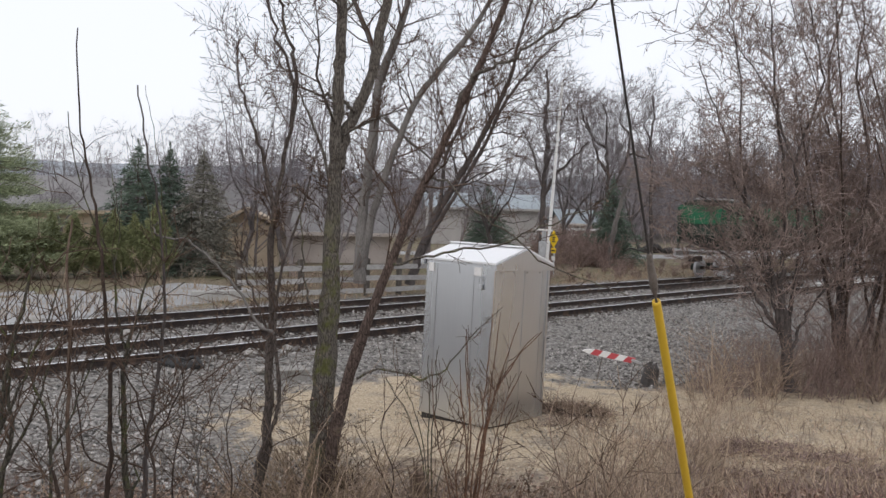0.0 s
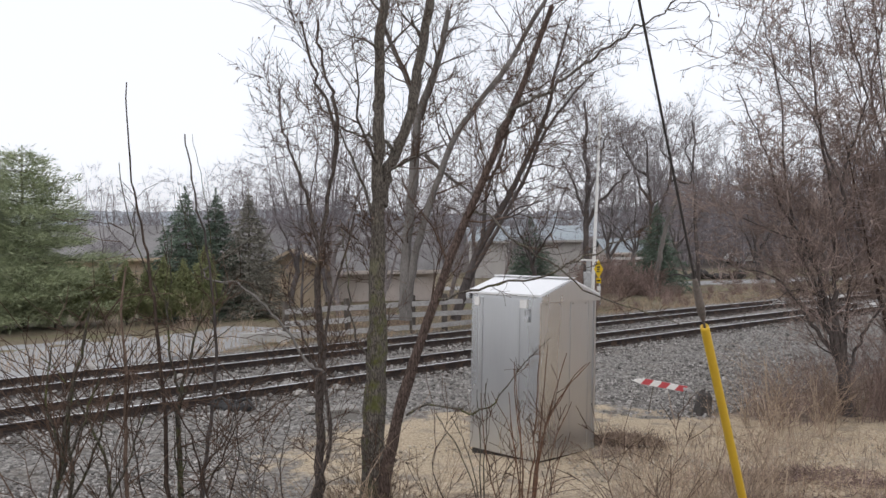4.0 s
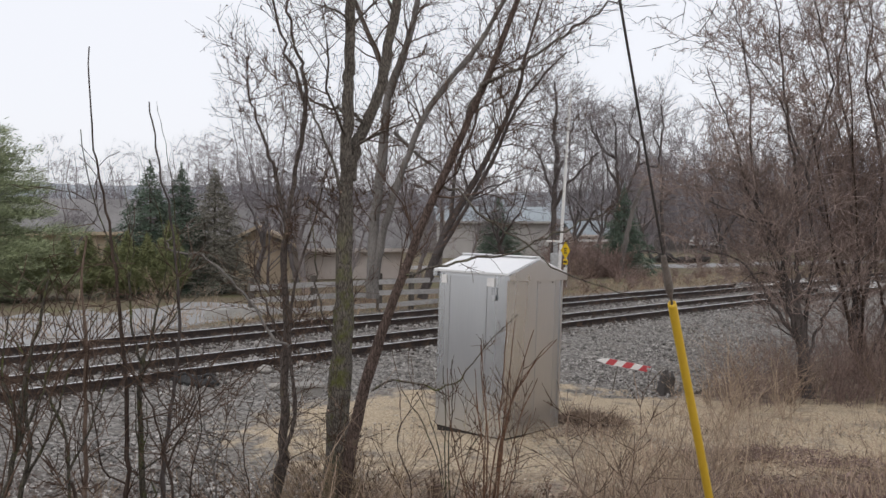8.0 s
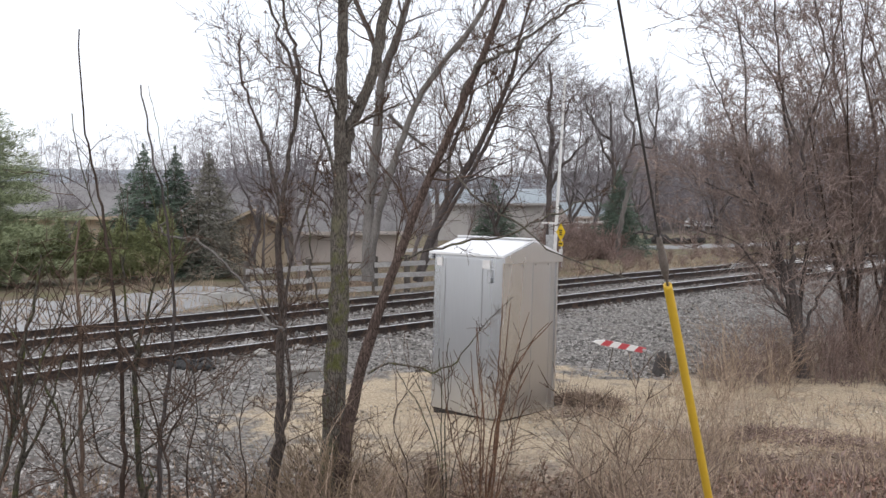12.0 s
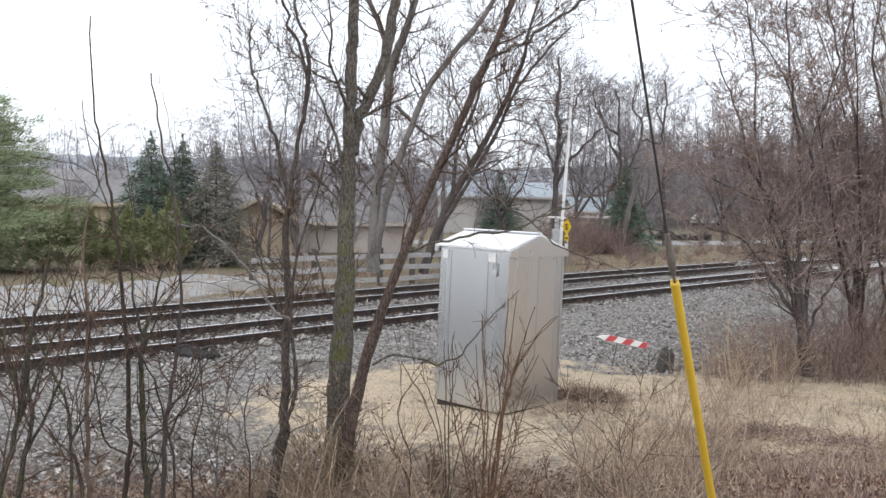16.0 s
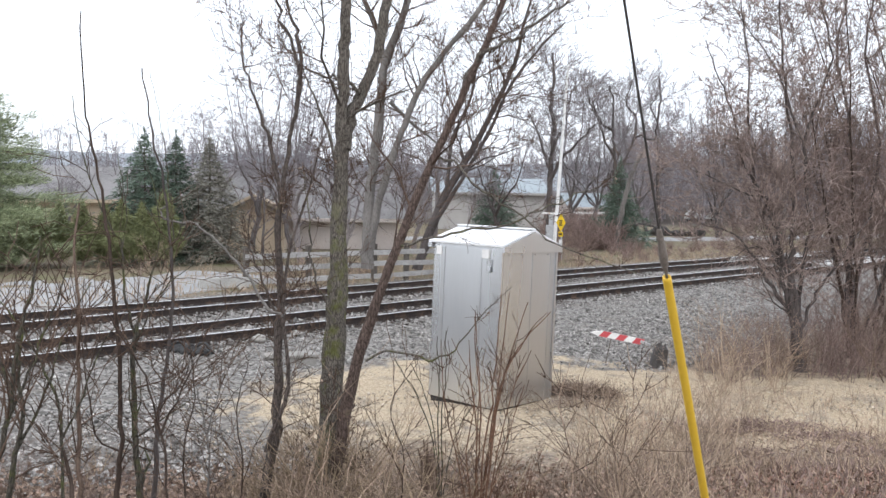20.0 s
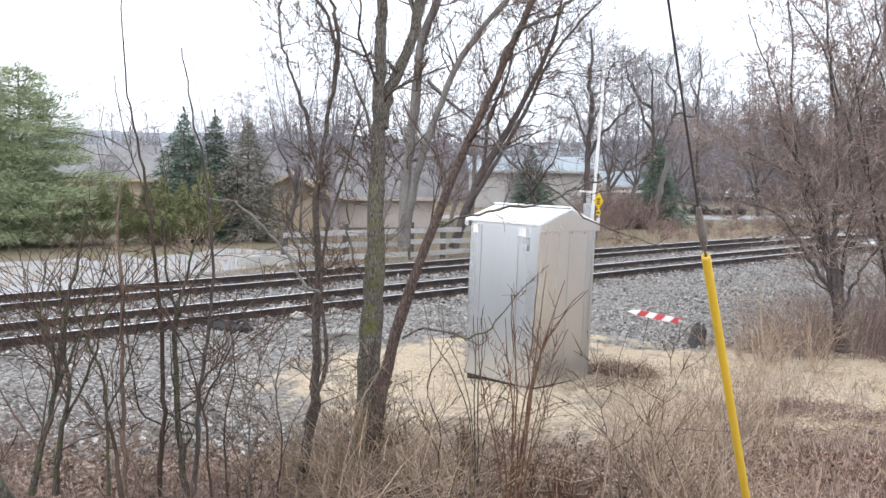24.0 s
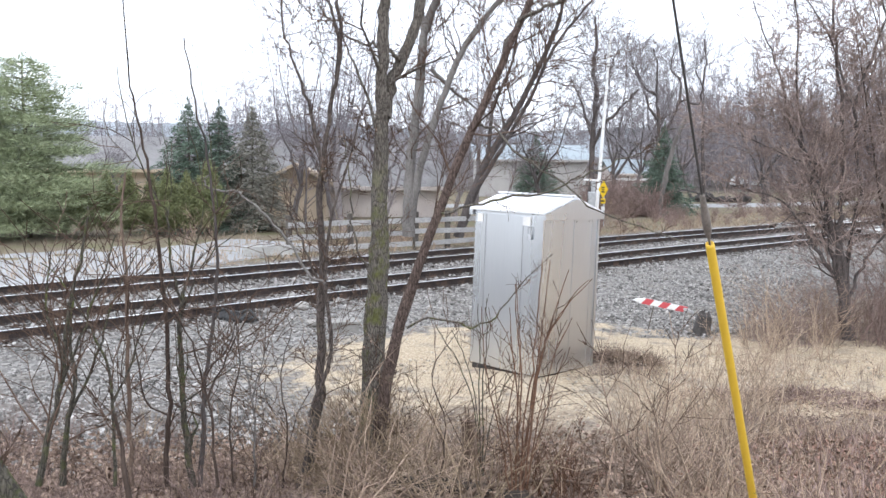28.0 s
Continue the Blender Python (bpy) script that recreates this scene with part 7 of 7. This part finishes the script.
    brush(x + 0.05, y - 0.06, 3, k * 0.8, x * 500, 50)


lay_far_brush()


def scatter_blades(name, count, seed, place, length, width, mat, label, category, flat=0.0):
    """Leaves or grass blades strewn over the ground as one stuff."""
    r = np.random.default_rng(seed)
    x, y = place(r, count)
    b = np.stack([x, y, land(x, y) + 0.01 + (0.03 * r.random(count) if flat else -0.02)], -1)
    d = r.normal(size=(count, 3))
    d[:, 2] = np.abs(d[:, 2]) * (0.35 if flat else 2.2) + (0.02 if flat else 0.4)
    d /= np.linalg.norm(d, axis=1, keepdims=True)
    v, f = blades(b, b + d * (length * r.uniform(0.4, 1.3, (count, 1))), width * r.uniform(0.6, 1.4, count), r)
    return tagged(link(name, quads(name, v, f, mat)), label, category, kind="stuff")


def in_front(r, n):
    k = r.uniform(-0.66, 0.66, n)
    y = 4.6 + (4.6 + 1.2 * np.maximum(k, -0.4) + r.normal(0, 0.5, n)) * r.random(n) ** 0.8
    return k * (y + 0.5), y


def right_side(r, n):
    y = r.uniform(5.2, 11.5, n)
    return r.uniform(0.2, 0.66, n) * (y + 0.5), y


def red_patch(r, n):
    y = r.uniform(5.4, 9.4, n)
    return np.abs(r.normal(0.5, 0.13, n)) * y, y


def lane_side(r, n):
    y = r.uniform(8.6, 13.6, n)
    clump = r.normal(0, 0.22, n)
    return 2.0 + 5.0 * r.random(n) ** 1.2 + clump * 0.3, y + clump


def lane_mounds(r, n):
    k = r.integers(0, 5, n)
    cx, cy = np.array([3.6, 4.3, 4.9, 3.3, 5.3])[k], np.array([11.2, 11.5, 11.0, 10.2, 10.3])[k]
    return cx + r.normal(0, 0.38, n), cy + r.normal(0, 0.14, n)


def beyond(r, n):
    s, q = r.uniform(-5, 60, n), 7.0 + 5 * r.random(n) ** 2
    o = RAIL + q + BEND * s * s
    return TD.x * s + TN.x * o, TD.y * s + TN.y * o


scatter_blades("leaf_litter", 36000, 11, in_front, 0.06, 0.02, M["leaf_dead"], "brown dead leaves on the bank", "leaf litter", 1)
scatter_blades("leaf_litter", 14000, 15, red_patch, 0.05, 0.015, M["leaf_red"], "reddish dead leaves and weeds beside the lane", "leaf litter", 1)
scatter_blades("dead_weeds", 3600, 16, red_patch, 0.2, 0.006, M["twig_maroon"], "short reddish upright dead weeds beside the lane", "weeds")
scatter_blades("dead_grass", 900, 12, in_front, 0.3, 0.004, M["straw"], "straw-coloured dead grass on the bank", "grass")
scatter_blades("dead_grass", 9000, 13, right_side, 0.13, 0.006, M["stem_pale"], "tan dead grass beside the lane", "grass")
scatter_blades("dead_weeds", 1500, 17, lane_side, 0.24, 0.005, M["stem_brown"], "short brown upright dead weeds on the lane", "weeds")
scatter_blades("dead_weeds", 1500, 19, lane_side, 0.3, 0.0045, M["stem_pale"], "pale upright dead weeds on the lane", "weeds")
scatter_blades("dead_weeds", 3200, 18, lane_mounds, 0.14, 0.007, M["twig_maroon"], "dark reddish-brown tufts of dead weeds on the lane", "weeds", 1)
scatter_blades("dead_grass", 1500, 21, lambda r, n: (2.05 + r.normal(0, 0.38, n), 13.1 + r.normal(0, 0.17, n)), 0.16, 0.006, M["stem_brown"], "brown matted grass on a heap of soil beside the cabinet", "grass", 1)
scatter_blades("dead_grass", 12000, 14, beyond, 0.3, 0.008, M["straw"], "dry tall grass beyond the railway", "grass")


# ---------- small things by the track ----------
def small_things():
    h = thing("junction_box", pose(-2.5, 15.5, gz(-2.5, 15.5), 0, 0, 20), "low grey concrete junction box half sunk in gravel", "box")
    part("box_body", box((0.5, 0.34, 0.2), pose(0, 0, 0.05), 0.015), M["stone"], h)
    part("lid", box((0.56, 0.4, 0.05), pose(0, 0, 0.17, 1.5, 0, 0), 0.01), M["stone"], h)
    rng = random.Random(5)

    def rock(x, y, r, mat, name, label, category):
        bm = bmesh.new()
        bmesh.ops.create_icosphere(bm, subdivisions=2, radius=r)
        for v in bm.verts:
            v.co *= 1 + noise.noise(v.co * (1.6 / r) + Vector((x, y, 0))) * 0.35
            v.co.z *= 0.65
        ob = part(name, bm, mat, None)
        ob.matrix_basis = pose(x, y, gz(x, y) + r * 0.3, 0, 0, rng.uniform(0, 360))
        tagged(ob, label, category)

    for x, y, r in ((-3.12, 15.8, 0.12), (-3.63, 17.3, 0.14), (-4.1, 18.3, 0.16), (-6.9, 19.6, 0.14), (-9.6, 21.0, 0.22), (-8.4, 21.6, 0.2), (-3.0, 18.0, 0.13)):
        rock(x, y, r, M["stone"], "pale_stone", "pale limestone lump among the ballast", "stone")
    for x, y, r in ((-4.62, 15.85, 0.17), (-4.42, 15.7, 0.13), (-4.82, 15.95, 0.14), (-4.3, 15.75, 0.1), (-5.1, 16.45, 0.16), (-5.3, 16.5, 0.12), (-4.95, 16.3, 0.11)):
        rock(x, y, r * 1.15, M["black"], "dark_debris", "black lump of debris beside the rail", "debris")
    st = thing("stump", pose(-0.07, 7.9, gz(-0.07, 7.9) - 0.05, 4, -6, 0), "broken brown rotten stump in the brush", "stump")
    part("stump_wood", rod((0, 0, 0), (0.02, 0, 0.55), 0.09, 0.07, 9), M["stump"], st)
    for k in range(4):
        a = k * 1.7
        part("splinter", rod((math.cos(a) * 0.04, math.sin(a) * 0.04, 0.5), (math.cos(a) * 0.07, math.sin(a) * 0.06, 0.62 + 0.05 * (k % 2)), 0.022, 0.004, 5), M["stump"], st)
    hose = thing("hose", pose(-4.6, 15.8, gz(-4.6, 15.8)), "black kinked hose lying beside the rail", "hose")
    w = Wood(91)
    w.limb(0.03, 0.03, (-0.5, 0.3, 0.05), (-0.2, 0.1, 0.2), (0.05, -0.05, 0.1), (0.3, -0.1, 0.22), (0.5, -0.25, 0.06), sides=8, wiggle=0.004)
    link("tube", w.mesh("tube", M["black"]), hose)
    rp = thing("rail_joint", track_place(2.05, -0.16, -0.12), "rust-orange bolted rail joint bar", "joint bar")
    part("bar", box((0.75, 0.05, 0.12), None, 0.01), M["rust_bright"], rp)
    for x in (-0.26, -0.09, 0.09, 0.26):
        part("bolt", rod((x, -0.05, 0), (x, 0.0, 0), 0.022, n=6), M["rust_bright"], rp)
    # near-black rotten lumps for a shaded hole in the brush, and a pile of rubble beyond the lawn
    for x, y, r in ((-0.62, 6.75, 0.16), (-0.4, 6.7, 0.18), (-0.2, 6.8, 0.15), (-0.02, 6.7, 0.12), (-0.85, 6.6, 0.13), (0.28, 6.3, 0.13), (-1.15, 6.5, 0.12)):
        rock(x, y, r, M["hollow_dark"], "dark_lump", "dark rotten lump standing for a shaded hole in the brush", "rotten wood")
    pile = thing("rubble_pile", pose(18.9, 71, gz(18.9, 71)), "long low pile of dark rubble beyond the lawn", "rubble")
    for k in range(26):
        bm = bmesh.new()
        bmesh.ops.create_icosphere(bm, subdivisions=1, radius=rng.uniform(0.22, 0.42), matrix=pose(rng.uniform(-2.2, 2.2), rng.uniform(-0.5, 0.5), rng.uniform(0.05, 0.5), rng.uniform(0, 90), 0, rng.uniform(0, 90)) @ Matrix.Diagonal((1.5, 1, 0.7, 1)))
        part("lump", bm, M["debris"], pile)
    for x, y, L, rz in ((0.3, 6.5, 1.3, 20), (-0.6, 6.2, 0.9, -35), (0.9, 7.0, 1.0, 60)):
        lg = thing("fallen_branch", pose(x, y, gz(x, y) + 0.08, 0, 0, rz), "dark fallen branch rotting on the bank", "branch")
        w = Wood(int(x * 100 + 900))
        p = w.limb(0.026, 0.01, (-L / 2, 0, 0), (0, 0.06, 0.05), (L / 2, -0.05, 0.02), sides=7)
        w.shoots(p, 5, 0.4, 1)
        link("wood", w.mesh("fallen_branch", M["stump"]), lg)


small_things()


# ---------- departing train ----------
def freight_car(label, paint, m):
    """A covered hopper wagon: hull, sloped ends, roof walk, ladders, sill, trucks with wheels, couplers; x runs along the line."""
    L, W = 15.0, 3.1
    car = thing("freight_car", m, label, "freight car", "train")
    hull = bmesh.new()
    sec = ((1.1, 0.95), (1.9, W / 2), (3.3, W / 2), (3.55, 1.1), (3.62, 0.6))
    rings = []
    for x, low in ((-L / 2 + 0.5, 2.0), (-L / 2 + 2.6, 1.1), (L / 2 - 2.6, 1.1), (L / 2 - 0.5, 2.0)):
        ring = []
        for sgn in (-1, 1):
            pts = [(max(z, low), y) for z, y in sec]
            ring.append([(x, sgn * y, z) for z, y in pts])
        rings.append([hull.verts.new(p) for p in ring[0]] + [hull.verts.new(p) for p in ring[1][::-1]])
    for a, b in zip(rings, rings[1:]):
        for i in range(len(a)):
            j = (i + 1) % len(a)
            hull.faces.new((a[i], a[j], b[j], b[i]))
    hull.faces.new(rings[0])
    hull.faces.new(rings[-1][::-1])
    part("hull", hull, paint, car)
    for sgn in (-1, 1):
        part("top_band", box((L - 1.0, 0.04, 0.8), pose(0, sgn * (W / 2 + 0.015), 2.9), 0.005), M["car_green"], car, "bright green side band")
        part("side_sill", box((L, 0.12, 0.3), pose(0, sgn * 1.35, 1.2), 0.01), M["steel"], car, "silver side sill")
        for k in range(9):
            part("rib", box((0.09, 0.08, 1.3), pose(-6 + 1.5 * k, sgn * (W / 2 + 0.03), 2.6), 0.01), paint, car)
    part("roof_walk", box((L, 0.7, 0.06), pose(0, 0, 3.68), 0.01), M["steel"], car)
    for e in (-1, 1):
        part("end_band", box((0.05, 2.9, 0.85), pose(e * (L / 2 - 0.45), 0, 2.95), 0.01), M["car_green"], car, "bright green end panel")
        part("end_platform", box((1.0, 2.7, 0.08), pose(e * (L / 2 - 0.3), 0, 1.3), 0.01), M["steel"], car, "silver end platform")
        for y in (-1.3, -0.9):
            part("ladder_rail", rod((e * (L / 2 + 0.05), y, 1.2), (e * (L / 2 - 0.3), y, 3.5), 0.025, n=6), M["car_dark"], car)
        for k in range(7):
            part("rung", rod((e * (L / 2 + 0.02 - 0.04 * k), -1.3, 1.4 + 0.3 * k), (e * (L / 2 + 0.02 - 0.04 * k), -0.9, 1.4 + 0.3 * k), 0.02, n=6), M["car_dark"], car)
        for y in (-1.25, 1.25):
            part("end_post", box((0.12, 0.12, 1.9), pose(e * (L / 2 - 0.15), y, 2.2), 0.01), M["car_dark"], car)
        part("coupler", box((0.9, 0.2, 0.25), pose(e * (L / 2 + 0.4), 0, 0.95), 0.03), M["rust_rail"], car)
        tr = part("truck", box((2.3, 0.14, 0.3), pose(e * 5.4, -1.0, 0.5), 0.03), M["car_dark"], car)
        add = part("truck_frame", box((2.3, 0.14, 0.3), pose(e * 5.4, 1.0, 0.5), 0.03), M["car_dark"], car)
        for x in (-0.85, 0.85):
            part("axle", rod((e * 5.4 + x, -0.8, 0.46), (e * 5.4 + x, 0.8, 0.46), 0.08, n=8), M["rust_rail"], tr)
            for y in (-0.76, 0.76):
                part("wheel", rod((e * 5.4 + x, y - 0.06, 0.46), (e * 5.4 + x, y + 0.06, 0.46), 0.46, n=22), M["rail_top"], tr)
    return car


TRAIN_Q, TRAIN_S, TRAIN_SPEED = SPACING + GAUGE / 2, 36.8, 15.0


def train_pose(s):
    a, b = track_point(s - 5.4, TRAIN_Q), track_point(s + 5.4, TRAIN_Q)
    c = (a + b) / 2
    return pose(c.x, c.y, 0.0, 0, 0, math.degrees(math.atan2(b.y - a.y, b.x - a.x)))


train = [freight_car("dark green covered hopper wagon at the end of a train", M["car_dark"], train_pose(TRAIN_S + 7.9)),
         freight_car("dark hopper wagon with a green band, next in the train", M["car_dark"], train_pose(TRAIN_S + 24.3))]


def motions():
    """The train runs off along the line."""
    for car, ahead in zip(train, (7.9, 24.3)):
        walk(car, [(t, train_pose(TRAIN_S + ahead + TRAIN_SPEED * t)) for t in [0.5 * k for k in range(57)]])


motions()
